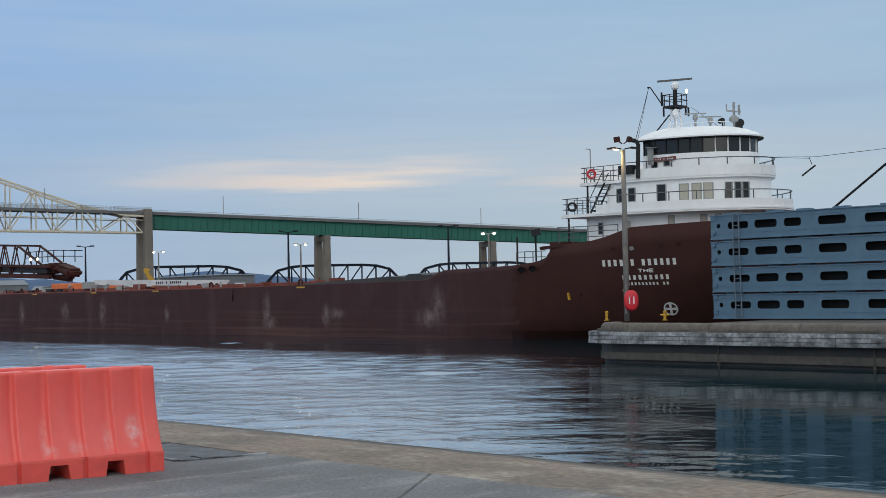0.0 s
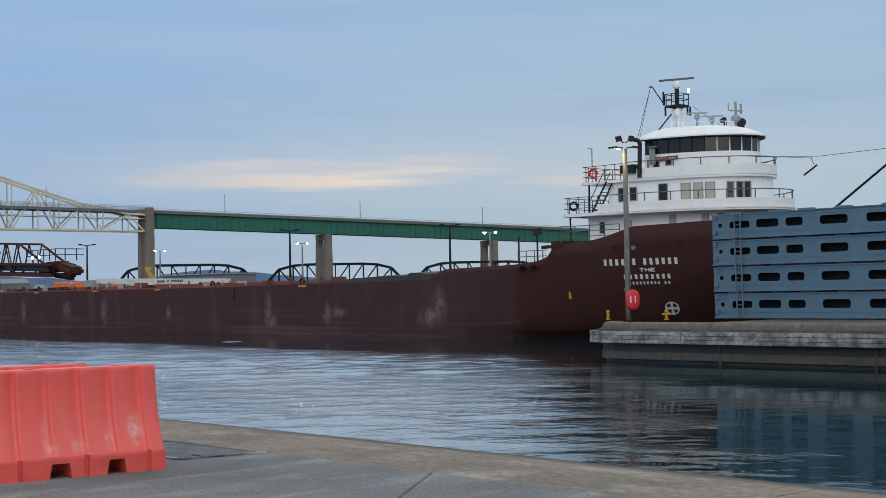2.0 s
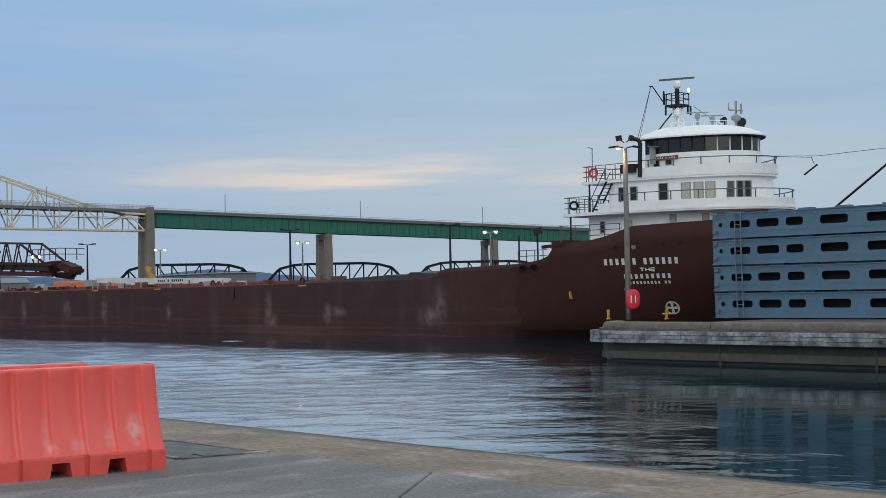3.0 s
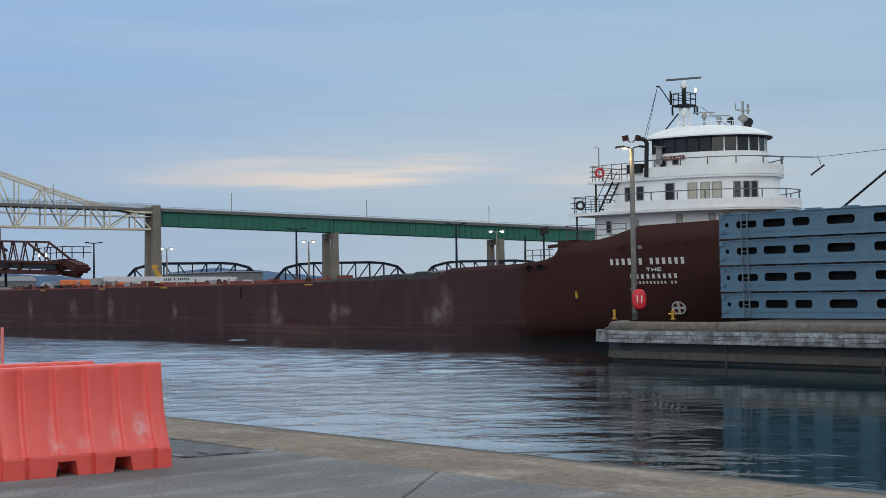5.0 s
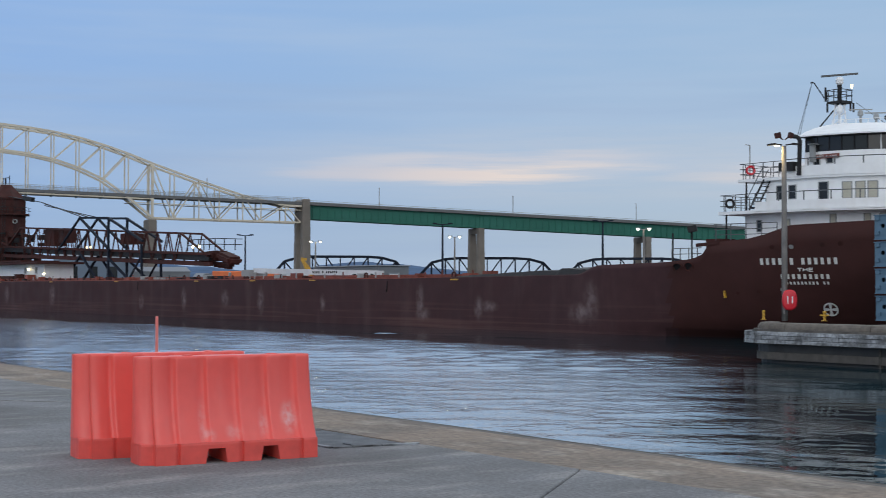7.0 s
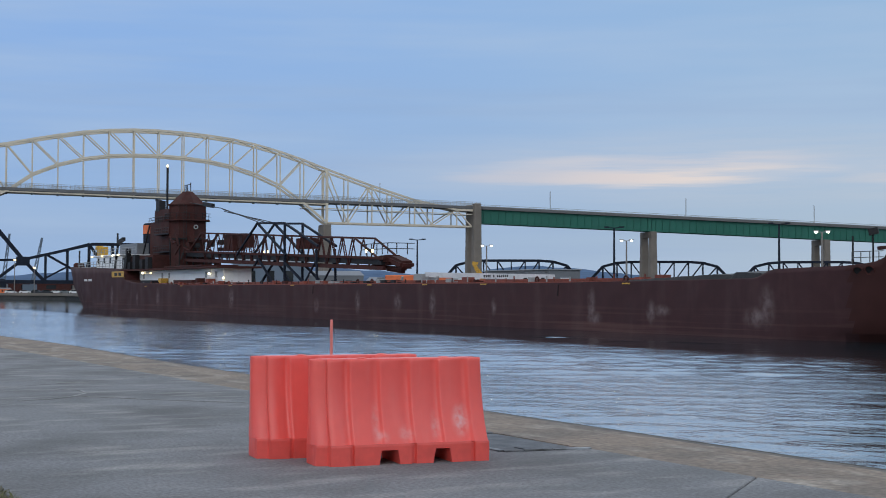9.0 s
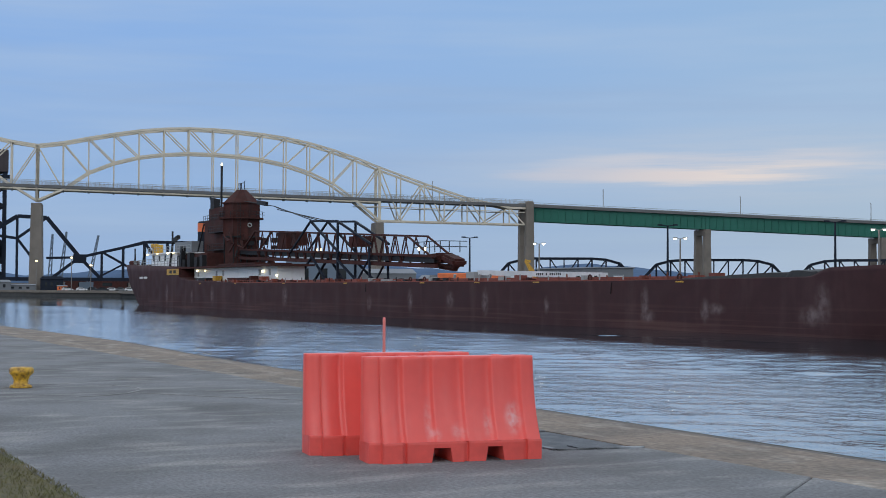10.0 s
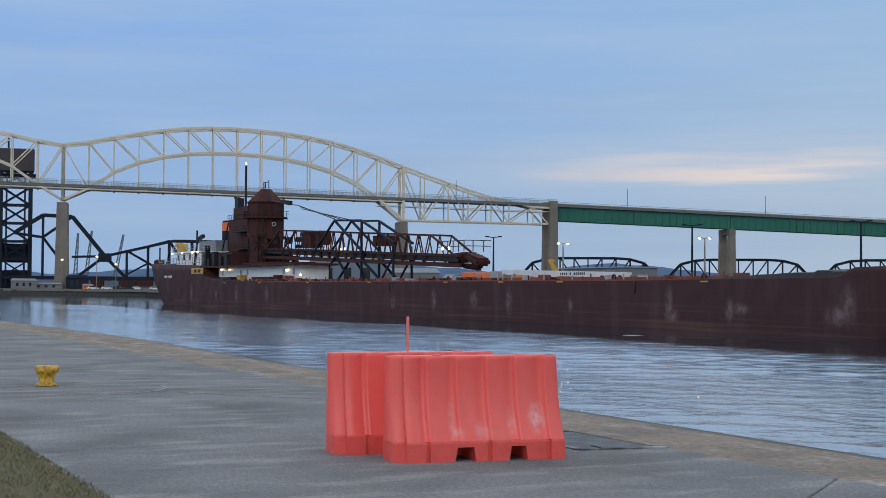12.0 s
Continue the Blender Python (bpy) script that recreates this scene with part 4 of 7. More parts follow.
# names on the bow as plain bars, one for each letter
def letter_bars(groups, x0, x1, z0, z1):
    total = sum(groups) + 0.8 * (len(groups) - 1)
    step = (x1 - x0) / total
    x = x0
    for gcount in groups:
        for _ in range(gcount):
            bm = B()
            xa, xb = x + step * 0.20, x + step * 0.66
            v = [hull_point(px, pz, 0.01) for px, pz in ((xa, z0), (xb, z0), (xb, z1), (xa, z1))]
            lo, hi = [bm.verts.new(p) for p in v], [bm.verts.new(p + Vector((0, -0.03, 0))) for p in v]
            bm.faces.new(hi)
            for i in range(4):
                j = (i + 1) % 4
                bm.faces.new((lo[i], lo[j], hi[j], hi[i]))
            part("lettering_bar", bm, M["letter"], ship)
            x += step
        x += 0.8 * step


M["letter"] = mat("white lettering paint", (0.62, 0.62, 0.60), 0.5, grain=0.1, grain_scale=3)
letter_bars((4, 1, 6), 203.55, 209.0, 4.97, 5.40)
letter_bars((9,), 204.9, 208.35, 4.03, 4.34)
letter_bars((9, 2), 205.2, 208.2, 3.67, 3.86)
# the one plain word, in painted strokes
WORD = {"T": (((0, 1), (1, 1)), ((0.5, 0), (0.5, 1))), "H": (((0, 0), (0, 1)), ((1, 0), (1, 1)), ((0, 0.5), (1, 0.5))),
        "E": (((0, 0), (0, 1)), ((0, 0), (1, 0)), ((0, 0.5), (0.9, 0.5)), ((0, 1), (1, 1)))}
for k, ch in enumerate("THE"):
    bm = B()
    for (xa, za), (xb, zb) in WORD[ch]:
        bar(bm, hull_point(206.18 + 0.38 * k + 0.26 * xa, 4.53 + 0.20 * za, 0.03), hull_point(206.18 + 0.38 * k + 0.26 * xb, 4.53 + 0.20 * zb, 0.03), 0.06)
    part("letter", bm, M["letter"], ship, "white painted letter " + ch)
# thruster mark: white disc with four dark sectors
bm = B()
c0 = hull_point(207.75, 2.1, 0.0)
dxv = (hull_point(208.25, 2.1, 0) - hull_point(207.25, 2.1, 0)).normalized()
dzv = (hull_point(207.75, 2.5, 0) - hull_point(207.75, 1.7, 0)).normalized()
dzv = (dzv - dxv * dzv.dot(dxv)).normalized()
outv = dxv.cross(dzv)
outv = outv if outv.y < 0 else -outv


def disc(bm, r, out, a0=0.0, a1=2 * math.pi, seg=24, r_in=0.0):
    pts = [c0 + outv * out + dxv * (r * math.cos(a0 + (a1 - a0) * i / seg)) + dzv * (r * math.sin(a0 + (a1 - a0) * i / seg)) for i in range(seg + 1)]
    hub = bm.verts.new(c0 + outv * out + (dxv * math.cos((a0 + a1) / 2) + dzv * math.sin((a0 + a1) / 2)) * r_in)
    vs_ = [bm.verts.new(p) for p in pts]
    for a, b in zip(vs_, vs_[1:]):
        bm.faces.new((hub, a, b))


disc(bm, 0.50, 0.10)
part("thruster_mark", bm, M["letter"], ship, "white thruster disc")
bm = B()
for k in range(4):
    disc(bm, 0.40, 0.115, math.pi / 4 + k * math.pi / 2 - 0.5, math.pi / 4 + k * math.pi / 2 + 0.5, 6, 0.10)
part("thruster_sector", bm, M["bow"], ship)
# mooring ports, hawse plates and small fittings on the bow
for x, z, r, mname in ((204.6, 6.15, 0.17, "bow"), (205.9, 6.15, 0.17, "rail"), (208.0, 6.25, 0.17, "rust"), (209.2, 6.3, 0.17, "rust"), (204.9, 3.35, 0.15, "rail"), (203.2, 3.2, 0.12, "rust"),
                       (201.6, 3.1, 0.12, "rust"), (197.0, 4.9, 0.30, "black"), (198.0, 4.95, 0.30, "black"), (212.2, 6.3, 0.2, "rust"), (212.4, 4.0, 0.2, "rust")):
    bm = B()
    c0 = hull_point(x, z, 0.0)
    disc(bm, r, 0.05)
    part("mooring_port", bm, M[mname], ship)
    if mname == "black":
        bm = B()
        for k in range(12):
            a, b = 2 * math.pi * k / 12, 2 * math.pi * (k + 1) / 12
            p = lambda q: c0 + outv * 0.08 + (dxv * math.cos(q) + dzv * math.sin(q)) * (r + 0.05)
            bar(bm, p(a), p(b), 0.09)
        part("port_rim", bm, M["rust"], ship)
bm = B()
pa = hull_point(200.6, 3.0, 0.05)
bar(bm, pa + Vector((0, 0, 0.25)), pa + Vector((0.05, 0, -0.25)), 0.2, 0.1)
part("fender_hook", bm, M["yellow"], ship)
# the open notch at the forecastle break: a curled bulwark lip with sky behind it
bm = B()
for (xa, za), (xb, zb) in zip(((198.75, 6.42), (199.1, 6.46), (199.5, 6.48)), ((199.1, 6.46), (199.5, 6.48), (200.6, 6.6))):
    bar(bm, hull_point(xa, za - 0.05, -0.15), hull_point(xb, zb - 0.05, -0.15), 0.35, 0.22)
part("bulwark_lip", bm, M["bow"], ship)
# pale rubbed patches on the hull side, soft at their edges, each at its own spot of the plating
hn, hl = M["hull"].node_tree.nodes, M["hull"].node_tree.links
h_bsdf = hn["Principled BSDF"]
h_col = h_bsdf.inputs["Base Color"].links[0].from_socket
h_co = hn.new("ShaderNodeTexCoord").outputs["Object"]
h_map = hn.new("ShaderNodeMapping")
h_map.inputs["Scale"].default_value = (0.9, 0.5, 0.8)
hl.new(h_co, h_map.inputs[0])
h_noise = hn.new("ShaderNodeTexNoise")
h_noise.inputs["Scale"].default_value, h_noise.inputs["Detail"].default_value = 1.8, 8.0
hl.new(h_map.outputs[0], h_noise.inputs["Vector"])
h_rub = hn.new("ShaderNodeMapRange")
for i_, x_ in enumerate((0.36, 0.74, 0.12, 0.8)):
    h_rub.inputs[i_ + 1].default_value = x_
hl.new(h_noise.outputs[0], h_rub.inputs[0])
h_sum = None
for x, w, z0, z1 in ((138.3, 1.3, 0.8, 4.0), (166.6, 1.1, 0.8, 4.3), (167.0, 2.0, 0.6, 1.9), (174.9, 1.1, 0.9, 3.0), (176.2, 2.2, 1.5, 2.5), (187.4, 2.6, 0.9, 2.5), (188.4, 1.4, 1.0, 4.4),
                     (120.5, 1.2, 1.0, 3.8), (109, 1.3, 0.8, 2.8), (80, 1.9, 1.0, 4.2), (62, 1.7, 1.2, 4.1), (47, 1.7, 0.9, 4.3), (21, 1.5, 0.6, 4.8), (36, 1.3, 1.0, 3.6), (150.5, 0.9, 1.2, 3.0), (130.5, 1.6, 1.4, 3.4)):
    mp = hn.new("ShaderNodeMapping")
    sx, sz = 1.0 / (0.75 * w), 1.0 / (0.62 * (z1 - z0))
    mp.inputs["Scale"].default_value = (sx, 0, sz)
    mp.inputs["Location"].default_value = (-x * sx, 0, -(z0 + 0.40 * (z1 - z0)) * sz)
    hl.new(h_co, mp.inputs[0])
    ln = hn.new("ShaderNodeVectorMath")
    ln.operation = "LENGTH"
    hl.new(mp.outputs[0], ln.inputs[0])
    mr = hn.new("ShaderNodeMapRange")
    mr.interpolation_type = "SMOOTHSTEP"
    for i_, x_ in enumerate((0.05, 1.0, 1.0, 0.0)):
        mr.inputs[i_ + 1].default_value = x_
    hl.new(ln.outputs["Value"], mr.inputs[0])
    if h_sum is None:
        h_sum = mr.outputs[0]
    else:
        mxn = hn.new("ShaderNodeMath")
        mxn.operation = "MAXIMUM"
        hl.new(h_sum, mxn.inputs[0])
        hl.new(mr.outputs[0], mxn.inputs[1])
        h_sum = mxn.outputs[0]
h_mul = hn.new("ShaderNodeMath")
h_mul.operation = "MULTIPLY"
hl.new(h_sum, h_mul.inputs[0])
hl.new(h_rub.outputs[0], h_mul.inputs[1])
h_mix = hn.new("ShaderNodeMix")
h_mix.data_type = "RGBA"
hl.new(h_mul.outputs[0], h_mix.inputs[0])
hl.new(h_col, h_mix.inputs[6])
h_mix.inputs[7].default_value = (0.25, 0.20, 0.20, 1)
# long fore-and-aft scrapes low on the plating, where fenders have rubbed
h_long = hn.new("ShaderNodeMapping")
h_long.inputs["Scale"].default_value = (0.05, 0.5, 2.6)
hl.new(h_co, h_long.inputs[0])
h_rubs = hn.new("ShaderNodeTexNoise")
h_rubs.inputs["Scale"].default_value, h_rubs.inputs["Detail"].default_value = 1.0, 7.0
hl.new(h_long.outputs[0], h_rubs.inputs["Vector"])
h_sep = hn.new("ShaderNodeSeparateXYZ")
hl.new(h_co, h_sep.inputs[0])
h_facs = []
for sock, rng in ((h_rubs.outputs[0], (0.50, 0.72, 0.0, 0.55)), (h_sep.outputs[2], (0.6, 2.6, 1.0, 0.0))):
    h_r = hn.new("ShaderNodeMapRange")
    for i_, x_ in enumerate(rng):
        h_r.inputs[i_ + 1].default_value = x_
    hl.new(sock, h_r.inputs[0])
    h_facs.append(h_r.outputs[0])
h_low = hn.new("ShaderNodeMath")
h_low.operation = "MULTIPLY"
hl.new(h_facs[0], h_low.inputs[0])
hl.new(h_facs[1], h_low.inputs[1])
h_mix2 = hn.new("ShaderNodeMix")
h_mix2.data_type = "RGBA"
hl.new(h_low.outputs[0], h_mix2.inputs[0])
hl.new(h_mix.outputs[2], h_mix2.inputs[6])
h_mix2.inputs[7].default_value = (0.16, 0.085, 0.075, 1)
hl.new(h_mix2.outputs[2], h_bsdf.inputs["Base Color"])


def d_plan(xa, xc, w, length, cy=CY, seg=20):
    """Plan of a deckhouse: square aft end at xa, elliptical front."""
    pts = [(xa, cy - w)] if xc > xa else []
    t0 = 0.0
    if xc < xa:
        t0 = math.asin((xa - xc) / length)
    for i in range(seg + 1):
        a = t0 + (math.pi - 2 * t0) * i / seg
        pts.append((xc + length * math.sin(a), cy - w * math.cos(a)))
    if xc > xa:
        pts.append((xa, cy + w))
    return pts


def grown(pts, g_):
    cx = sum(p[0] for p in pts) / len(pts)
    out = []
    for x, y in pts:
        dx, dy = x - cx, y - CY
        r = math.hypot(dx, dy)
        out.append((x + dx / r * g_, y + dy / r * g_))
    return out


def house(name, plan, z0, z1, label="", material="white"):
    bm = B()
    slab(bm, plan, z0, z1)
    return part(name, bm, M[material], ship, label)


def on_wall(plan, x, cy_side=-1):
    """Point and outward normal of the starboard wall of a plan at x."""
    best = None
    for (xa, ya), (xb, yb) in zip(plan, plan[1:]):
        if ya <= CY + 0.01 and min(xa, xb) - 1e-6 <= x <= max(xa, xb) + 1e-6 and xb != xa:
            y = ya + (yb - ya) * (x - xa) / (xb - xa)
            d = Vector((xb - xa, yb - ya, 0)).normalized()
            n_ = Vector((d.y, -d.x, 0))
            if best is None or y < best[0].y:
                best = (Vector((x, y, 0)), n_ if n_.y < 0 or n_.x > 0 else -n_)
    return best


def window(parent, plan, xm, w, z0, z1, pane="glass", frame_w=0.05):
    p, n_ = on_wall(plan, xm)
    t = Vector((-n_.y, n_.x, 0))
    if t.x < 0:
        t = -t
    fr = B()
    for s0, s1, a, b in ((-w / 2, -w / 2 + frame_w, z0, z1), (w / 2 - frame_w, w / 2, z0, z1)):
        m_ = p + n_ * 0.03 + t * ((s0 + s1) / 2)
        bar(fr, m_ + Vector((0, 0, a)), m_ + Vector((0, 0, b)), frame_w, 0.08)
    for z in (z0, z1):
        bar(fr, p + n_ * 0.03 - t * (w / 2) + Vector((0, 0, z)), p + n_ * 0.03 + t * (w / 2) + Vector((0, 0, z)), 0.08, frame_w)
    fr_ob = part("window", fr, M["rail"], parent)
    gl = B()
    a, b = p + n_ * 0.025 - t * (w / 2 - 0.02), p + n_ * 0.025 + t * (w / 2 - 0.02)
    gl.faces.new([gl.verts.new(q) for q in (a + Vector((0, 0, z0)), b + Vector((0, 0, z0)), b + Vector((0, 0, z1)), a + Vector((0, 0, z1)))])
    return part("pane", gl, M[pane], fr_ob if parent.parent is None else parent)


def railing(plan, z0, z1, parent, posts=1.6, rails=2, w=0.045, material="rail", closed=False, name="railing"):
    """Rails along a plan line; on a top-level thing each post is a part of its own."""
    pts = [Vector((x, y, 0)) for x, y in plan] + ([Vector((*plan[0], 0))] if closed else [])
    whole = B()
    for k in range(rails):
        z = z1 - (z1 - z0) * k / rails
        for a, b in zip(pts, pts[1:]):
            bar(whole, a + Vector((0, 0, z)), b + Vector((0, 0, z)), w)
    feet, carry = [], 0.0
    for a, b in zip(pts, pts[1:]):
        d = (b - a).length
        while carry < d:
            feet.append(a.lerp(b, carry / d))
            carry += posts
        carry -= d
    own = parent.parent is None
    if not own:
        for p in feet:
            bar(whole, p + Vector((0, 0, z0)), p + Vector((0, 0, z1)), w)
    ob = part(name, whole, M[material], parent)
    if own:
        for p in feet:
            bm = B()
            bar(bm, p + Vector((0, 0, z0)), p + Vector((0, 0, z1)), w)
            part("post", bm, M[material], ob)
    return ob


# decks of the forward house, from the lowest
P1 = d_plan(199.4, 200.4, 5.4, 10.2)
house1 = house("forecastle_house", P1, 5.6, 8.62)
P2B = d_plan(197.9, 200.3, 6.5, 12.0)
house("boat_deck", P2B, 8.58, 8.80)
bm = B()
wall_strip(bm, d_plan(201.2, 200.3, 6.5, 12.0), 8.80, 9.36, 0.06)
part("bulwark", bm, M["white"], ship)
bm = B()
wall_strip(bm, grown(d_plan(201.2, 200.3, 6.5, 12.0), 0.06), 8.70, 8.82, 0.10)
part("rubbing_strake", bm, M["white"], ship)
P2 = d_plan(200.9, 201.2, 4.9, 9.6)
house2 = house("cabin_house", P2, 8.80, 10.95)
P3B = d_plan(198.6, 200.9, 5.2, 10.2)
house("bridge_deck", P3B, 10.90, 11.10)
bm = B()
wall_strip(bm, d_plan(202.6, 200.9, 5.25, 10.25), 11.05, 11.75, 0.06)
part("bulwark", bm, M["white"], ship)
P3 = d_plan(203.7, 201.3, 4.4, 8.6)
house3 = house("pilothouse", P3, 11.1, 12.72)
PW = grown(P3, -0.10)
house("pilothouse_core", PW, 12.72, 13.80, "dark glazed band", "glass")
PE = grown(P3, 0.40)
bm = B()
slab(bm, PE, 13.78, 13.88)
part("eave", bm, M["white"], ship)
# added black strip that paints the shade on the eave's underside
bm = B()
slab(bm, grown(P3, 0.34), 13.72, 13.78)
part("eave_shadow_board", bm, M["black"], ship, "black strip painting the shade under the eave")
bm = B()
prev = None
for g_, z in ((0.36, 13.88), (0.05, 14.10), (-0.7, 14.40), (-1.6, 14.62), (-2.6, 14.70)):
    cur = [bm.verts.new((x, y, z)) for x, y in grown(P3, g_)]
    if prev:
        for i in range(len(cur)):
            j = (i + 1) % len(cur)
            bm.faces.new((prev[i], prev[j], cur[j], cur[i]))
    else:
        bm.faces.new(cur[::-1])
    prev = cur
bm.faces.new(prev)
part("pilothouse_roof", bm, M["white"], ship, smooth=False)
# mullions round the glazed band, and panes between them
run = [Vector((x, y, 0)) for x, y in PW]
acc, posts_ = 0.0, [run[0]]
for a, b in zip(run, run[1:]):
    d = (b - a).length
    while acc + d >= 0.85:
        a = a.lerp(b, (0.85 - acc) / d)
        posts_.append(a.copy())
        d, acc = (b - a).length, 0.0
    acc += d
for a, b in zip(posts_, posts_[1:]):
    n_ = Vector((b.y - a.y, a.x - b.x, 0)).normalized()
    bm = B()
    bar(bm, a + n_ * 0.05 + Vector((0, 0, 12.7)), a + n_ * 0.05 + Vector((0, 0, 13.75)), 0.06)
    part("mullion", bm, M["black"] if a.x < 208 else M["white"], ship)
    bm = B()
    q0, q1 = a.lerp(b, 0.06) + n_ * 0.03, a.lerp(b, 0.94) + n_ * 0.03
    bm.faces.new([bm.verts.new(q) for q in (q0 + Vector((0, 0, 12.76)), q1 + Vector((0, 0, 12.76)), q1 + Vector((0, 0, 13.70)), q0 + Vector((0, 0, 13.70)))])
    part("pane", bm, M["glass"], ship)
# cabin windows and doors
for x in (202.1, 203.1):
    window(house2, P2, x, 0.62, 9.55, 10.5)
window(house2, P2, 205.4, 0.72, 9.0, 10.6)
for x in (206.95, 207.75, 208.45):
    window(house2, P2, x, 0.66, 9.45, 10.55, "blind")
for x in (209.55, 209.98, 210.32):
    window(house2, P2, x, 0.50, 9.45, 10.55)
for x in (200.7, 203.0, 206.2, 208.2, 209.0):
    window(house1, P1, x, 0.45, 7.35 if x < 205 else 7.75, 8.15 if x < 205 else 8.4, "blind" if x > 202 else "glass")
window(house3, P3, 204.6, 0.5, 11.6, 12.5)
window(house3, P3, 205.5, 0.5, 11.9, 12.5)
nb = B()
p_, n_ = on_wall(P3, 205.35)
t_ = Vector((-n_.y, n_.x, 0))
t_ = t_ if t_.x > 0 else -t_
bar(nb, p_ + n_ * 0.08 - t_ * 0.85 + Vector((0, 0, 12.35)), p_ + n_ * 0.08 + t_ * 0.85 + Vector((0, 0, 12.40)), 0.05, 0.28)
board = part("name_board", nb, M["sign_red"], ship, "dark red name board with pale bars")
nb = B()
for k in range(11):
    if k in (4, 6):
        continue
    c_ = p_ + n_ * 0.115 + t_ * (-0.68 + 0.13 * k) + Vector((0, 0, 12.38))
    bar(nb, c_ - Vector((0, 0, 0.06)), c_ + Vector((0, 0, 0.06)), 0.07, 0.01)
part("name_bar", nb, M["letter"], board)
# railings
railing(d_plan(201.2, 200.3, 6.45, 11.95), 9.36, 9.95, ship, 1.9, 1, 0.06, "rail_dark")
railing(d_plan(202.6, 200.9, 5.2, 10.2), 11.75, 12.25, ship, 1.9, 1, 0.06, "rail_dark")
railing([(201.2, 3.6), (198.0, 3.6), (198.0, 16.4)], 8.8, 9.95, ship, 0.9, 3, 0.045, "rail_dark")
railing([(202.6, 4.9), (198.7, 4.9), (198.7, 15)], 11.1, 12.2, ship, 0.9, 3, 0.045, "rail_dark")
railing([(204.5, 1.9), (199.6, 1.2)], 6.7, 7.8, ship, 1.2, 3, 0.05, "rail_dark")
railing([(196.2, 0.6), (199.0, 0.6)], 5.4, 6.2, ship, 0.8, 2, 0.05, "rail_dark")
railing([(204.6, 7.6), (207.4, 9.0), (208.0, 10.5)], 14.5, 15.0, ship, 0.8, 1, 0.035, "white")
# deck posts, stair, life rings
for x, y, z0, z1 in ((198.3, 3.9, 5.6, 8.6), (199.1, 5.1, 8.8, 10.9), (195.9, 1.0, 5.2, 7.3), (198.3, 16, 5.6, 8.6)):
    bm = B()
    bar(bm, (x, y, z0), (x, y, z1), 0.14, sides=8)
    part("deck_post", bm, M["black"], ship)
bm = B()
for yy in (4.4, 5.1):
    bar(bm, (199.9, yy, 8.8), (201.3, yy, 10.95), 0.12, 0.06)
    bar(bm, (199.7, yy, 9.6), (201.1, yy, 11.7), 0.04)
for k in range(8):
    bar(bm, (200.05 + 0.17 * k, 4.4, 9.0 + 0.25 * k), (200.05 + 0.17 * k, 5.1, 9.0 + 0.25 * k), 0.2, 0.03)
part("stair", bm, M["black"], ship)


def torus(bm, c, r, rr, ax, az_, seg=16):
    c, ax, az_ = Vector(c), Vector(ax).normalized(), Vector(az_)
    nn = ax.cross(az_)
    rows = []
    for i in range(seg):
        a = 2 * math.pi * i / seg
        d = ax * math.cos(a) + az_ * math.sin(a)
        rows.append([bm.verts.new(c + d * (r + rr * math.cos(q)) + nn * (rr * math.sin(q))) for q in (0, 1.257, 2.513, 3.77, 5.027)])
    for i in range(seg):
        for k in range(5):
            bm.faces.new((rows[i][k], rows[i][(k + 1) % 5], rows[(i + 1) % seg][(k + 1) % 5], rows[(i + 1) % seg][k]))


for c, m_ in (((199.0, 3.5, 9.35), "black"), ((199.8, 4.75, 11.7), "ring_red")):
    bm = B()
    torus(bm, c, 0.27, 0.085, (0.68, 0.73, 0), (0, 0, 1))
    part("life_ring", bm, M[m_], ship, "life ring hung on the railing")
# exhaust pipe, lockers, davit and lamp
bm = B()
for a, b in (((203.9, 4.9, 11.1), (204.0, 4.9, 13.5)), ((204.0, 4.9, 13.5), (203.85, 4.85, 13.72)), ((203.85, 4.85, 13.72), (203.5, 4.6, 13.8))):
    bar(bm, a, b, 0.30, sides=10)
part("exhaust_pipe", bm, M["black"], ship, "bent black exhaust pipe")
bm = B()
box(bm, 202.4, 203.6, 4.6, 5.2, 11.45, 12.05)
part("locker", bm, M["black"], ship)
bm = B()
box(bm, 204.4, 204.7, 5.4, 5.7, 12.0, 13.2)
bar(bm, (204.4, 5.5, 13.2), (204.9, 5.5, 13.2), 0.6, 0.04)
part("vent_cowl", bm, M["rail"], ship)
bm = B()
bar(bm, (199.6, 4.9, 11.1), (199.6, 4.9, 13.5), 0.06)
bar(bm, (199.6, 4.9, 13.5), (199.35, 4.7, 13.55), 0.06)
part("davit", bm, M["rail"], ship)
bm = B()
bar(bm, (196.6, 2.2, 5.4), (196.6, 2.2, 7.4), 0.09)
bar(bm, (196.4, 2.0, 7.55), (196.9, 2.4, 7.7), 0.5, 0.45)
part("searchlight", bm, M["black"], ship)
bm = B()
box(bm, 197.2, 198.6, 3.0, 4.5, 5.4, 6.9)
part("winch", bm, M["rust"], ship)
# radar mast
MX, MY = 203.4, 10.0
mast = B()
for sx, sy in ((-0.35, -0.35), (0.35, -0.35), (0.35, 0.35), (-0.35, 0.35)):
    bar(mast, (MX + sx, MY + sy, 14.55), (MX + sx * 0.6, MY + sy * 0.6, 16.4), 0.10)
for z in (14.9, 15.5, 16.0):
    for (ax_, ay_), (bx_, by_) in (((-0.3, -0.3), (0.3, -0.3)), ((0.3, -0.3), (0.3, 0.3)), ((-0.3, 0.3), (0.3, 0.3)), ((-0.3, -0.3), (-0.3, 0.3))):
        bar(mast, (MX + ax_, MY + ay_, z), (MX + bx_, MY + by_, z + 0.4), 0.06)
mast_ob = part("radar_mast", mast, M["white"], ship, "white lattice foot of the radar mast")
bm = B()
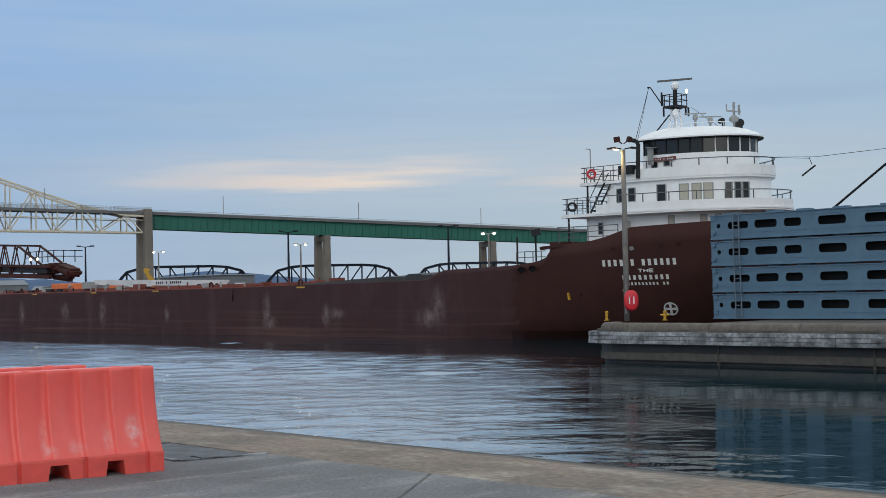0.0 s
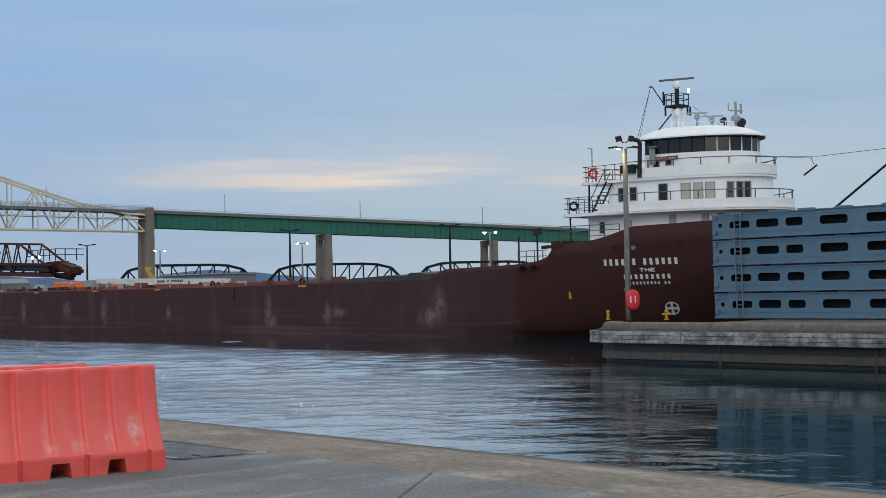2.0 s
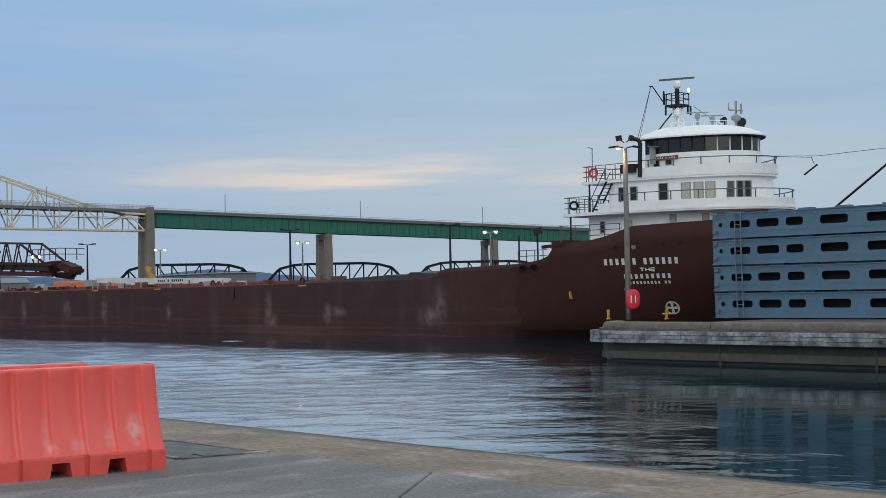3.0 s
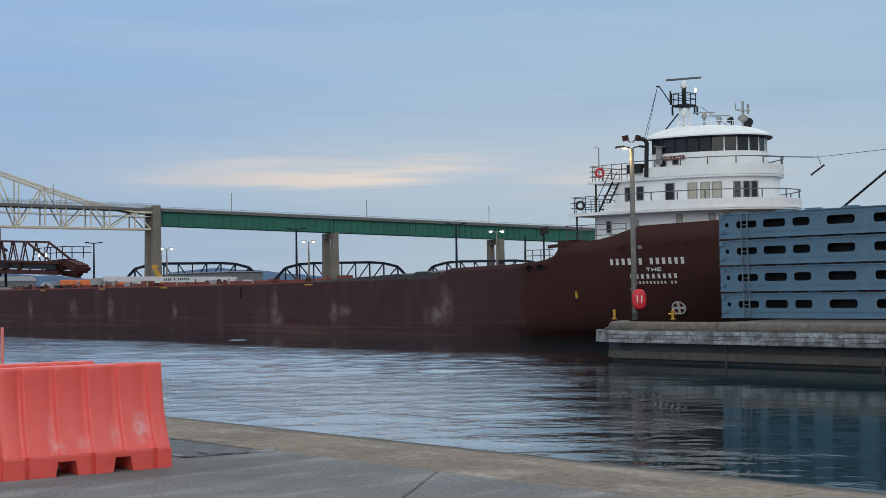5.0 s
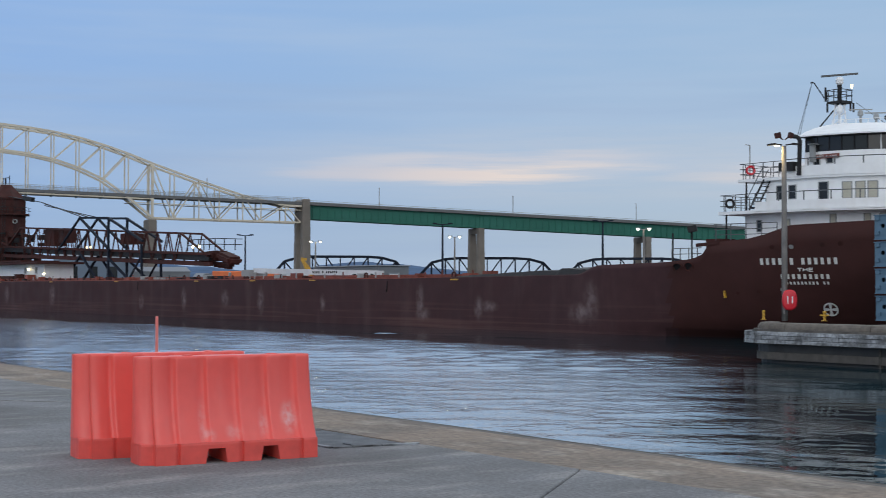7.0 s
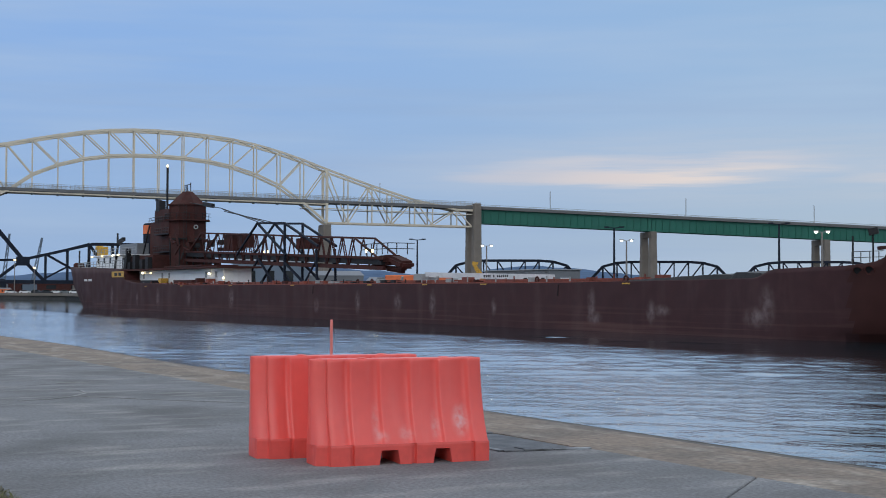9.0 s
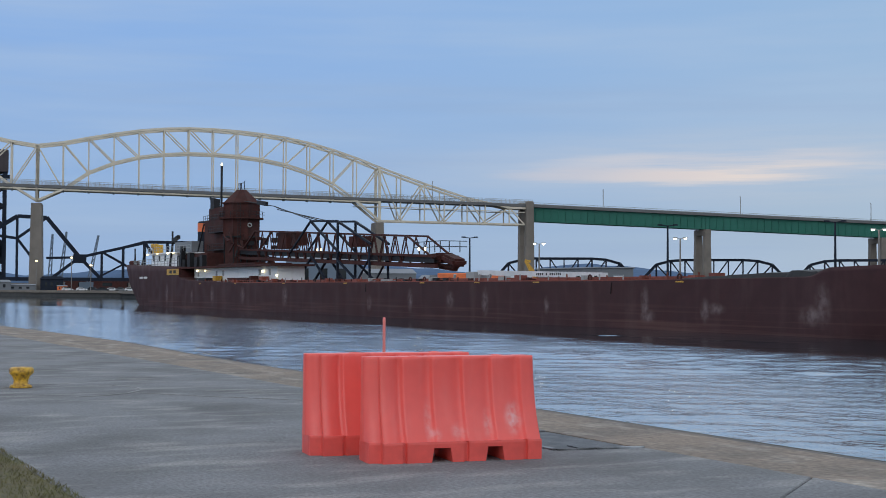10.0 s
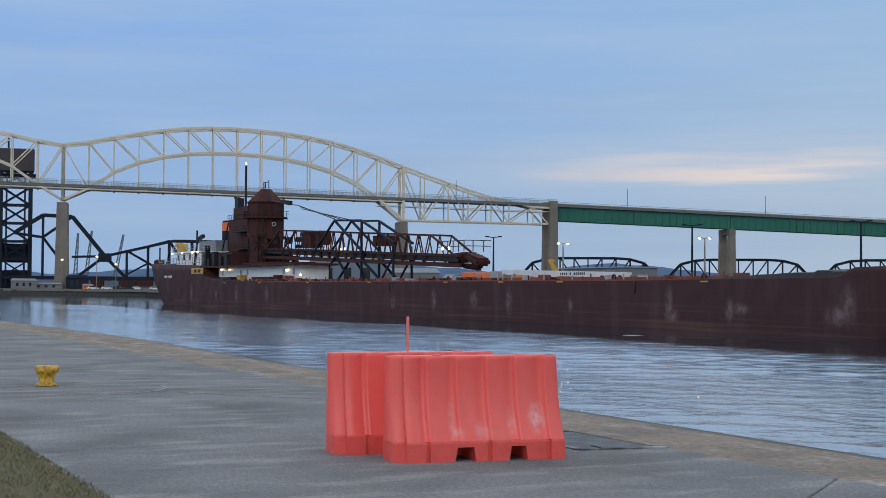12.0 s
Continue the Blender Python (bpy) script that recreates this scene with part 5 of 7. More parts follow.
lathe(bm, [(0.16, 16.4), (0.16, 17.9)], (MX, MY, 0), 10)
slab(bm, [(MX - 0.62, MY - 0.62), (MX + 0.62, MY - 0.62), (MX + 0.62, MY + 0.62), (MX - 0.62, MY + 0.62)], 16.45, 16.6)
bar(bm, (MX, MY, 16.5), (MX - 1.6, MY - 1.4, 13.9), 0.10)
for x, y, z0, z1 in ((MX - 0.6, MY - 0.6, 15.85, 16.5), (MX + 0.6, MY + 0.75, 15.85, 16.5), (MX + 0.62, MY + 0.4, 15.9, 16.5), (MX - 0.6, MY - 0.8, 16.6, 17.6)):
    bar(bm, (x, y, z0), (x, y, z1), 0.10)
bar(bm, (MX - 0.7, MY - 0.6, 16.7), (MX - 1.3, MY - 1.2, 18.0), 0.07)
bar(bm, (MX - 1.3, MY - 1.2, 18.0), (MX - 1.5, MY - 1.3, 18.0), 0.09)
part("mast_head", bm, M["black"], mast_ob)
railing([(MX - 0.62, MY - 0.62), (MX + 0.62, MY - 0.62), (MX + 0.62, MY + 0.62), (MX - 0.62, MY + 0.62)], 16.6, 17.4, mast_ob, 0.6, 2, 0.045, "black", True)
bm = B()
lathe(bm, [(0.12, 17.75), (0.26, 17.9), (0.28, 18.15), (0.16, 18.35)], (MX, MY, 0), 12)
part("radar_dome", bm, M["white"], mast_ob)
bm = B()
lathe(bm, [(0.15, 15.7), (0.24, 15.85), (0.24, 16.1), (0.12, 16.3)], (MX + 0.3, MY - 0.4, 0), 12)
part("lower_dome", bm, M["white"], mast_ob)
bm = B()
bar(bm, (MX - 0.85, MY - 0.95, 18.40), (MX + 0.85, MY + 0.95, 18.58), 0.15, 0.13)
part("radar_bar", bm, M["rail_dark"], mast_ob, "grey radar scanner bar")
bm = B()
lathe(bm, [(0.07, 17.5), (0.09, 17.8)], (MX + 0.62, MY + 0.55, 0), 8)
part("mast_light", bm, M["lamp_soft"], mast_ob, "lit mast lamp")
for a, b in (((MX - 1.4, MY - 1.25, 18.0), (MX - 2.1, MY - 1.9, 13.9)), ((MX - 1.4, MY - 1.25, 18.0), (MX - 1.2, MY - 3.2, 13.9)), ((MX + 0.8, MY + 0.8, 16.5), (MX + 3.6, MY + 1.2, 14.4)), ((210.8, 9.0, 12.2), (216, 8.2, 11.75)), ((216, 8.2, 11.75), (226, 7.8, 11.9))):
    bm = B()
    bar(bm, a, b, 0.028)
    part("stay_wire", bm, M["rope"], mast_ob)
# small scanners, dish and horns on the roof
for x, y, z1, kind in ((205.0, 10.2, 15.9, "bar"), (206.0, 10.6, 15.6, "bar"), (206.9, 10.9, 15.2, "horn"), (207.6, 11.2, 16.5, "mast"), (207.7, 11.9, 15.0, "horn2")):
    bm = B()
    if kind == "bar":
        lathe(bm, [(0.16, 14.2), (0.10, 14.6), (0.08, z1 - 0.5), (0.20, z1 - 0.4), (0.18, z1 - 0.15), (0.05, z1)], (x, y, 0), 10)
        bar(bm, (x - 0.6, y - 0.5, z1), (x + 0.6, y + 0.5, z1 - 0.02), 0.10, 0.08)
        part("scanner", bm, M["rail"], ship)
    elif kind == "mast":
        bar(bm, (x, y, 14.2), (x, y, z1), 0.12)
        lathe(bm, [(0.1, 15.0), (0.32, 15.15), (0.35, 15.4), (0.1, 15.6)], (x, y, 0), 10)
        bar(bm, (x - 0.4, y - 0.3, 15.9), (x + 0.4, y + 0.3, 15.8), 0.10)
        bar(bm, (x + 0.3, y + 0.2, 15.6), (x + 0.3, y + 0.2, 16.3), 0.12)
        bar(bm, (x - 0.4, y - 0.3, 15.9), (x - 0.4, y - 0.3, 16.4), 0.06)
        part("instrument_mast", bm, M["rail"], ship)
    else:
        bar(bm, (x, y, 14.1), (x, y, z1), 0.16)
        bar(bm, (x - 0.2, y - 0.1, z1), (x + 0.25, y - 0.45, z1 + 0.02), 0.36 if kind == "horn" else 0.6, sides=12)
        part("horn", bm, M["black"], ship, "dark horn on the roof")
# steering pole over the stem and its hanging lamp
bm = B()
bar(bm, (216.6, 8.0, 7.9), (228.5, 7.7, 15.8), 0.15, sides=8)
part("steering_pole", bm, M["black"], ship, "long dark steering pole over the bow")
bm = B()
bar(bm, (214.9, 8.2, 10.6), (215.9, 8.2, 11.2), 0.09)
part("hanging_block", bm, M["rope"], ship)
bm = B()
bar(bm, (215.6, 8.3, 11.25), (215.4, 8.3, 11.75), 0.03)
bar(bm, (215.4, 8.3, 11.7), (210.0, 9.0, 12.3), 0.025)
part("lamp_line", bm, M["rope"], ship)

before = set(ship.children)
# main deck: red pipe rail, hatch coamings, dark heap, small fittings
bm = B()
bar(bm, (36, 1.2, 4.80), (172, 1.2, 4.75), 0.16)
bar(bm, (36, 0.6, 4.52), (175, 0.6, 4.52), 0.12)
part("deck_pipe", bm, M["deckred"], ship, "rust-red deck pipe")
rd = random.Random(21)
x = 37.0
while x < 176:
    bm = B()
    k = rd.random()
    if k < 0.5:
        bar(bm, (x, 0.7, 4.45), (x, 0.7, 4.9 + rd.random() * 0.3), 0.10)
    elif k < 0.85:
        box(bm, x, x + 0.4 + rd.random() * 0.7, 0.7, 1.6, 4.45, 4.75 + rd.random() * 0.35)
    else:
        torus(bm, (x, 0.7, 4.75), 0.26, 0.09, (1, 0, 0), (0, 0, 1), 12)
    part("deck_fitting", bm, M[rd.choice(["deckred", "deckred", "rust", "rust", "black", "rail"])], ship)
    x += rd.uniform(0.9, 2.6)
for k in range(12):
    bm = B()
    box(bm, 46 + k * 10.6, 46 + k * 10.6 + 6.8, 4.0, 16.0, 4.45, 4.85)
    bevel(bm, 0.05)
    part("hatch_cover", bm, M["deckred"], ship)
for x in (40, 58, 79, 101, 123, 136, 148, 171):
    bm = B()
    box(bm, x, x + 1.1, -0.02, 0.1, 4.30, 4.42)
    part("draft_tag", bm, M["yellow"], ship)
bm = B()
rows = []
for i in range(37):
    x = 170.5 + i * 0.52
    h = 4.60 + 0.42 * (1 - abs(i - 22) / 24) + 0.10 * noise.noise((x * 0.7, 0, 0)) + (0.25 if 26 < i < 33 else 0)
    rows.append([bm.verts.new((x, 0.35, 4.5)), bm.verts.new((x, 0.6, h)), bm.verts.new((x, 3.5, h + 0.12)), bm.verts.new((x, 9.0, 4.5))])
for a, b in zip(rows, rows[1:]):
    for i in range(3):
        bm.faces.new((a[i], a[i + 1], b[i + 1], b[i]))
part("dark_tarpaulin", bm, M["black"], ship, "black tarpaulin heaped along the deck edge")
for x in (161.5, 108.0):
    bm = B()
    bar(bm, (x, -0.05, 3.3), (x + 0.1, -0.02, 4.3), 0.10, 0.04)
    part("hull_run", bm, M["black"], ship)
for o in ship.children:
    if o not in before:
        o.location.z = -0.25
# white service crane stowed along the deck
crane = thing("deck_crane", (-264.8, 70.6, WATER - 0.25), "white lattice deck crane boom stowed along the ship's deck", "crane")
bm = B()
bar(bm, (121.0, 9, 5.62), (147.2, 9, 5.12), 0.8, 0.58)
part("boom", bm, M["tarp"], crane)
for k in range(13):
    if k not in (4, 6):
        bm = B()
        bar(bm, (134.6 + 0.40 * k, 8.58, 5.20), (134.6 + 0.40 * k, 8.58, 5.46), 0.22, 0.02)
        part("lettering_bar", bm, M["black"], crane)
bm = B()
box(bm, 119.3, 121.2, 8, 10, 4.45, 5.7)
bar(bm, (118.6, 9, 5.5), (119.6, 9, 5.5), 0.5)
part("winch_house", bm, M["rail"], crane)
for x, y in ((122.5, 8), (124.0, 8.5), (118, 7.0), (143, 8.5), (146.2, 8.6)):
    bm = B()
    bar(bm, (x, y, 4.45), (x + 0.4, y, 5.4 if x < 125 else 4.9), 0.25 if x < 125 else 0.6)
    part("crutch", bm, M["rail"] if x < 125 else M["black"], crane)

# aft: long white house, stern house, funnel, elevator tower
bm = B()
box(bm, 29, 70, 2.6, 7.0, 4.45, 6.75)
aft = part("aft_house", bm, M["white"], ship, "long white aft deckhouse")
bm = B()
box(bm, 26, 71.6, 0.9, 8.0, 6.75, 7.05)
box(bm, 44, 62, 2.0, 8.0, 7.15, 7.4)
part("aft_house_roof", bm, M["rust"], ship)
for x0, x1, z1, m_ in ((51, 60, 5.05, "rust"), (43.5, 45, 5.4, "yellow"), (61.5, 62.5, 5.3, "rust"), (66, 67, 5.2, "deckred"), (34, 40, 5.1, "black")):
    bm = B()
    box(bm, x0, x1, 1.2, 2.4, 4.45, z1)
    part("deck_box", bm, M[m_], ship)
for x in (31, 41, 44.5, 62, 66.5):
    bm = B()
    box(bm, x, x + 0.8, 2.55, 2.60, 5.4, 6.3)
    part("door", bm, M["rail"], aft)
for x, z, m_ in ((31.5, 6.4, "lamp"), (36.0, 6.35, "lamp_soft"), (64.5, 6.0, "lamp"), (70.6, 5.3, "lamp")):
    bm = B()
    lathe(bm, [(0.05, -0.2), (0.19, -0.08), (0.19, 0.08), (0.05, 0.18)], (x, 2.3, z), 8)
    part("deck_lamp", bm, M[m_], ship, "lit deck lamp")
bm = B()
slab(bm, [(-7, 6), (-4, 4.2), (13, 4.2), (13, 15.8), (-4, 15.8), (-7, 14)], 7.3, 9.9)
st = part("stern_house", bm, M["white"], ship, "white stern deckhouse")
bm = B()
slab(bm, [(-9, 5), (-5, 3.6), (14, 3.6), (14, 16.4), (-5, 16.4), (-9, 15)], 9.9, 10.1)
part("stern_deck", bm, M["white"], ship)
for x in (-3, 1, 5, 9):
    bm = B()
    box(bm, x, x + 0.8, 4.1, 4.2, 8.6, 9.6)
    part("window", bm, M["glass"], st)
for x, m_ in ((-4.5, "lamp_soft"), (2.5, "lamp_soft"), (9.5, "lamp"), (13, "lamp_soft")):
    bm = B()
    lathe(bm, [(0.05, -0.2), (0.20, -0.08), (0.20, 0.08), (0.05, 0.18)], (x, 3.4, 9.9), 8)
    part("deck_lamp", bm, M[m_], ship, "lit deck lamp")
railing([(27, 0.3), (14, 0.3), (2, 0.6), (-10, 2.2), (-24, 6)], 7.3, 8.7, ship, 2.2, 3, 0.08, "rail")
railing([(23, 3.7), (-5, 3.7), (-9, 5)], 10.2, 11.2, ship, 2.2, 2, 0.07, "rail")
bm = B()
box(bm, -5.6, -3.0, 4.6, 6.2, 10.1, 11.9)
box(bm, -6.0, -4.2, 4.4, 5.6, 11.3, 12.1)
bevel(bm, 0.12)
part("lifeboat_cover", bm, M["yellow"], ship, "yellow covered winch house")
bm = B()
box(bm, 2, 13, 7, 12, 10.1, 12.2)
part("boat_deck_house", bm, M["shed"], ship)
bm = B()
box(bm, 13.2, 30, 4.6, 15.4, 7.0, 9.6)
part("engine_casing", bm, M["rust"], ship)
for x, y, z0, z1 in ((14, 4.4, 7.1, 9.4), (17.5, 4.3, 7.1, 8.6), (21, 4.2, 7.1, 9.8), (24.5, 4.4, 7.1, 8.9), (28, 4.3, 7.1, 9.2)):
    bm = B()
    box(bm, x, x + 1.6, y - 0.5, y + 0.3, z0, z1)
    part("ventilator", bm, M["black"], ship)
for a, b, w in (((-3, 8, 10.2), (-3, 8, 14.6), 0.3), ((9, 4, 7.4), (11, 4.0, 12.2), 0.35), ((11, 4.0, 12.2), (14, 4.2, 12.9), 0.6), ((-16, 4, 8), (-16, 4, 11.4), 0.25), ((-9, 3.6, 8), (-6, 3.4, 11.0), 0.3), ((17, 4, 7.4), (17.5, 4, 11.0), 0.8), ((20, 6, 10), (23.5, 6, 15.0), 0.22)):
    bm = B()
    bar(bm, a, b, w)
    part("derrick", bm, M["black"], ship)
bm = B()
lathe(bm, [(1.1, 0), (1.2, 1.2), (0.8, 1.5)], (-24.5, 6.2, 7.6), 12)
part("stern_chock", bm, M["rust"], ship)
bm = B()
for k in range(2):
    hull_patch(bm, 2.0 + k * 3.4, 4.6 + k * 3.4, 5.1, 5.5, 0.05)
part("lettering", bm, M["letter"], ship, "small white bars of lettering")
bm = B()
hull_patch(bm, 21.0, 28.4, 5.7, 6.75, 0.06)
sg = part("warning_sign", bm, M["yellow"], ship, "amber warning board on the quarter")
bm = B()
for k in range(2):
    hull_patch(bm, 22.8 + 2.4 * k, 24.4 + 2.4 * k, 5.95, 6.5, 0.09)
part("sign_bar", bm, M["black"], sg)
# funnel with orange band
fun = B()
lathe(fun, [(1.45, 7.2), (1.45, 15.5), (1.35, 15.9), (1.1, 16.0)], (11.8, 10, 0), 18)
fun_ob = part("funnel", fun, M["truss"], ship, "dark funnel with an orange band")
bm = B()
lathe(bm, [(1.48, 14.0), (1.48, 15.6)], (11.8, 10, 0), 18)
part("funnel_band", bm, M["orange"], fun_ob)
# tower
TX, TY = 32.4, 10.0


def octagon(r, z0, z1, r1=None, seg=8):
    bm = B()
    lathe(bm, [(r, z0), (r1 or r, z1)], (TX, TY, 0), seg)
    return bm


tow = part("elevator_tower", octagon(3.0, 7.1, 13.2), M["rust"], ship, "rusty octagonal elevator tower")
part("hopper", octagon(3.25, 12.4, 18.3), M["rust"], tow)
part("hopper_rim", octagon(4.1, 15.5, 15.75), M["rust"], tow)
part("hopper_roof", octagon(3.4, 18.3, 20.7, 0.9), M["rust"], tow)
bm = B()
box(bm, TX - 18.6, TX - 1.5, TY - 0.8, TY + 3, 7.1, 16.0)
box(bm, TX - 17.2, TX - 2.4, TY - 0.4, TY + 2.6, 16.0, 18.2)
part("casing", bm, M["rust"], tow, "rusty casing beside the tower")
bm = B()
box(bm, TX - 16.2, TX - 14.2, TY - 0.5, TY + 0.7, 18.0, 19.9)
bar(bm, (TX - 15, TY, 19.8), (TX - 16.8, TY - 0.2, 20.2), 0.5)
part("vent_stack", bm, M["black"], tow)
railing([(TX - 18, TY - 1.2), (TX - 3.8, TY - 1.5), (TX - 1.5, TY - 3.7), (TX + 1.5, TY - 3.7), (TX + 3.7, TY - 1.5), (TX + 3.7, TY + 1.5), (TX + 1.5, TY + 3.7)], 15.75, 16.8, tow, 1.2, 2, 0.07, "black")
bm = B()
bar(bm, (TX - 11.2, TY, 17.6), (TX - 11.2, TY, 25.8), 0.42, 0.42, 8)
part("aft_mast", bm, M["black"], tow)
bm = B()
lathe(bm, [(0.1, 25.8), (0.19, 25.95), (0.19, 26.2), (0.1, 26.35)], (TX - 11.2, TY, 0), 8)
part("mast_lamp", bm, M["lamp_soft"], tow, "lit mast lamp")
bm = B()
for dx, dy, h in ((-0.6, 0, 1.1), (0.3, 0.4, 1.4), (0.9, -0.4, 0.9), (-0.1, -0.5, 1.0)):
    bar(bm, (TX + dx, TY + dy, 20.8), (TX + dx, TY + dy, 20.9 + h), 0.12)
bar(bm, (TX - 1, TY, 21.9), (TX + 1.2, TY, 21.9), 0.1)
part("roof_gear", bm, M["black"], tow)
bm = B()
torus(bm, (TX + 3.45, TY + 0.3, 14.4), 0.30, 0.10, (0.31, 0.95, 0), (0, 0, 1))
part("life_ring", bm, M["rail"], tow)
bm = B()
lathe(bm, [(0.1, -0.2), (0.22, -0.1), (0.22, 0.1), (0.1, 0.2)], (TX - 6.6, TY - 4.2, 9.4), 8)
part("warning_lamp", bm, M["lamp_orange"], tow, "lit orange lamp")
for k in range(8):
    a_ = math.pi / 4 * k
    beam_ = B()
    bar(beam_, (TX + 3.27 * math.cos(a_), TY + 3.27 * math.sin(a_), 12.4), (TX + 3.27 * math.cos(a_), TY + 3.27 * math.sin(a_), 18.3), 0.16)
    part("tower_rib", beam_, M["rust"], tow)
    beam_ = B()
    bar(beam_, (TX + 3.02 * math.cos(a_), TY + 3.02 * math.sin(a_), 7.1), (TX + 3.22 * math.cos(a_), TY + 3.22 * math.sin(a_), 12.5), 0.18)
    part("tower_rib", beam_, M["black"], tow)
part("hopper_rim", octagon(3.4, 12.25, 12.5), M["black"], tow)
part("hopper_rim", octagon(3.55, 18.2, 18.4), M["rust"], tow)
bm = B()
for sgn in (-0.25, 0.25):
    bar(bm, (TX + 3.4, TY - 1.6 + sgn, 7.2), (TX + 3.4, TY - 1.6 + sgn, 18.3), 0.06)
for k in range(36):
    bar(bm, (TX + 3.4, TY - 1.85, 7.4 + 0.30 * k), (TX + 3.4, TY - 1.35, 7.4 + 0.30 * k), 0.05)
part("tower_ladder", bm, M["black"], tow)
for x0, z0, z1 in ((TX - 13, 10.2, 10.4), (TX - 12.5, 13.4, 13.6)):
    bm = B()
    box(bm, x0, TX - 3.0, TY - 2.0, TY - 0.8, z0, z1)
    part("gallery", bm, M["black"], tow)
    railing([(x0, TY - 2.0), (TX - 3.0, TY - 2.0)], z1, z1 + 1.0, tow, 1.2, 2, 0.06, "black")
# machinery round the tower's foot
rm = random.Random(5)
for k in range(26):
    bm = B()
    x0, y0, z0 = TX + rm.uniform(2.2, 5.5), TY + rm.uniform(-4.2, 4.2), 7.6 + rm.random() * 4.2
    if k % 3:
        bar(bm, (x0, y0, z0), (x0 + rm.uniform(-2.5, 2.5), y0 + rm.uniform(-0.4, 0.4), z0 + rm.uniform(-2, 2)), rm.uniform(0.15, 0.35))
    else:
        box(bm, x0, x0 + rm.uniform(0.6, 1.8), y0, y0 + 0.8, z0, z0 + rm.uniform(0.5, 1.4))
    part("machinery", bm, M["rust" if k % 2 else "black"], tow)
# unloading boom: a box truss with a belt, slightly drooping to its tip
boom = thing("unloading_boom", (-264.8, 70.6, WATER), "long rusty lattice unloading boom resting above the deck", "boom")
BX0, BX1 = 37.5, 109.5


def boom_z(x, top):
    u = (x - BX0) / (BX1 - BX0)
    return (13.3 - 3.3 * u) if top else (8.6 - 2.3 * u)


NB = 17
for side, yy in ((0, 8.6), (1, 11.6)):
    bm = B()
    bar(bm, (BX0 + 6, yy, boom_z(BX0 + 6, True)), (102.0, yy, boom_z(102.0, True)), 0.25)
    bar(bm, (BX0 + 6, yy, boom_z(BX0 + 6, True)), (BX0, yy, boom_z(BX0, False) + 1.6), 0.26)
    bar(bm, (102.0, yy, boom_z(102.0, True)), (BX1, yy, boom_z(BX1, False) + 1.0), 0.22)
    part("top_chord", bm, M["rust"], boom)
    bm = B()
    bar(bm, (BX0 - 2, yy, boom_z(BX0 - 2, False)), (BX1 + 1, yy, boom_z(BX1 + 1, False)), 0.40, 0.5)
    bar(bm, (BX0 - 2, yy, boom_z(BX0, False) + 1.5), (BX1 + 1, yy, boom_z(BX1, False) + 1.2), 0.34, 0.3)
    part("bottom_chord", bm, M["rust"], boom)
    xs_ = [BX0 + 6 + (102.0 - BX0 - 6) * i / NB for i in range(NB + 1)]
    for i in range(NB):
        bm = B()
        xm = (xs_[i] + xs_[i + 1]) / 2
        bar(bm, (xs_[i], yy, boom_z(xs_[i], True)), (xm, yy, boom_z(xm, False)), 0.13)
        bar(bm, (xm, yy, boom_z(xm, False)), (xs_[i + 1], yy, boom_z(xs_[i + 1], True)), 0.13)
        part("lacing", bm, M["rust"], boom)
bm = B()
bar(bm, (BX0 - 2, 10.1, boom_z(BX0, False) + 1.05), (BX1, 10.1, boom_z(BX1, False) + 0.75), 2.8, 0.7)
part("belt", bm, M["black"], boom, "black conveyor belt trough")
bm = B()
for a, b, w in (((BX1 - 4, 10.1, 7.2), (BX1 + 1, 10.1, 7.4), 2.4), ((BX1 + 1, 10.1, 7.4), (BX1 + 4.5, 10.1, 6.6), 2.0), ((BX1 - 1, 10.1, 6.3), (BX1 + 3.5, 10.1, 5.9), 1.2)):
    bar(bm, a, b, w, w * 0.5)
bevel(bm, 0.3, 2)
part("boom_head", bm, M["rust"], boom)
railing([(BX1 - 5, 8.3), (BX1 + 3, 8.3), (BX1 + 3, 11.8)], 8.0, 9.4, boom, 1.5, 2, 0.09, "black")
for x in (106.2, 108.0):
    bm = B()
    lathe(bm, [(0.06, -0.2), (0.12, -0.07), (0.12, 0.08), (0.06, 0.2)], (x, 8.2, 8.5), 8)
    part("boom_lamp", bm, M["lamp"], boom, "lit boom lamp")
for x in (72.0, 73.4):
    bm = B()
    lathe(bm, [(0.06, -0.2), (0.11, -0.07), (0.11, 0.08), (0.06, 0.2)], (x, 8.2, 9.2), 8)
    part("boom_lamp", bm, M["lamp_soft"], boom, "lit boom lamp")
for x0, x1, z0, z1, m_ in ((53, 57, 9.8, 12.4, "rust"), (59, 61, 10.2, 12.4, "rust"), (82, 85.5, 9.4, 10.9, "rust")):
    bm = B()
    box(bm, x0, x1, 9, 11, z0, z1)
    part("counterweight", bm, M[m_], boom)
# A-frame over the boom
frame_a = thing("boom_hoist_frame", (-257.8, 70.6, WATER), "dark steel A-frame that holds the unloading boom", "frame")
for yy in (8.1, 10.9):
    for a, b, w in (((57, yy, 4.45), (63, yy, 8.2), 0.38), ((54, yy, 9.0), (62.5, yy, 13.6), 0.38), ((62.5, yy, 13.6), (72.8, yy, 13.2), 0.42), ((62.5, yy, 13.6), (73.5, yy, 8.6)  , 0.42), ((72.8, yy, 13.2), (84.5, yy, 9.6), 0.42),
                    ((73.0, yy, 13.0), (73.0, yy, 4.45)  , 0.42), ((63, yy, 8.2), (69, yy, 4.45), 0.38), ((73, yy, 7.5), (80, yy, 4.45), 0.4), ((84, yy, 9.2), (84.3, yy, 4.45), 0.38), ((80, yy, 4.45), (84, yy, 7.6), 0.3)):
        bm = B()
        bar(bm, a, b, w * 0.7)
        part("leg", bm, M["truss"], frame_a)
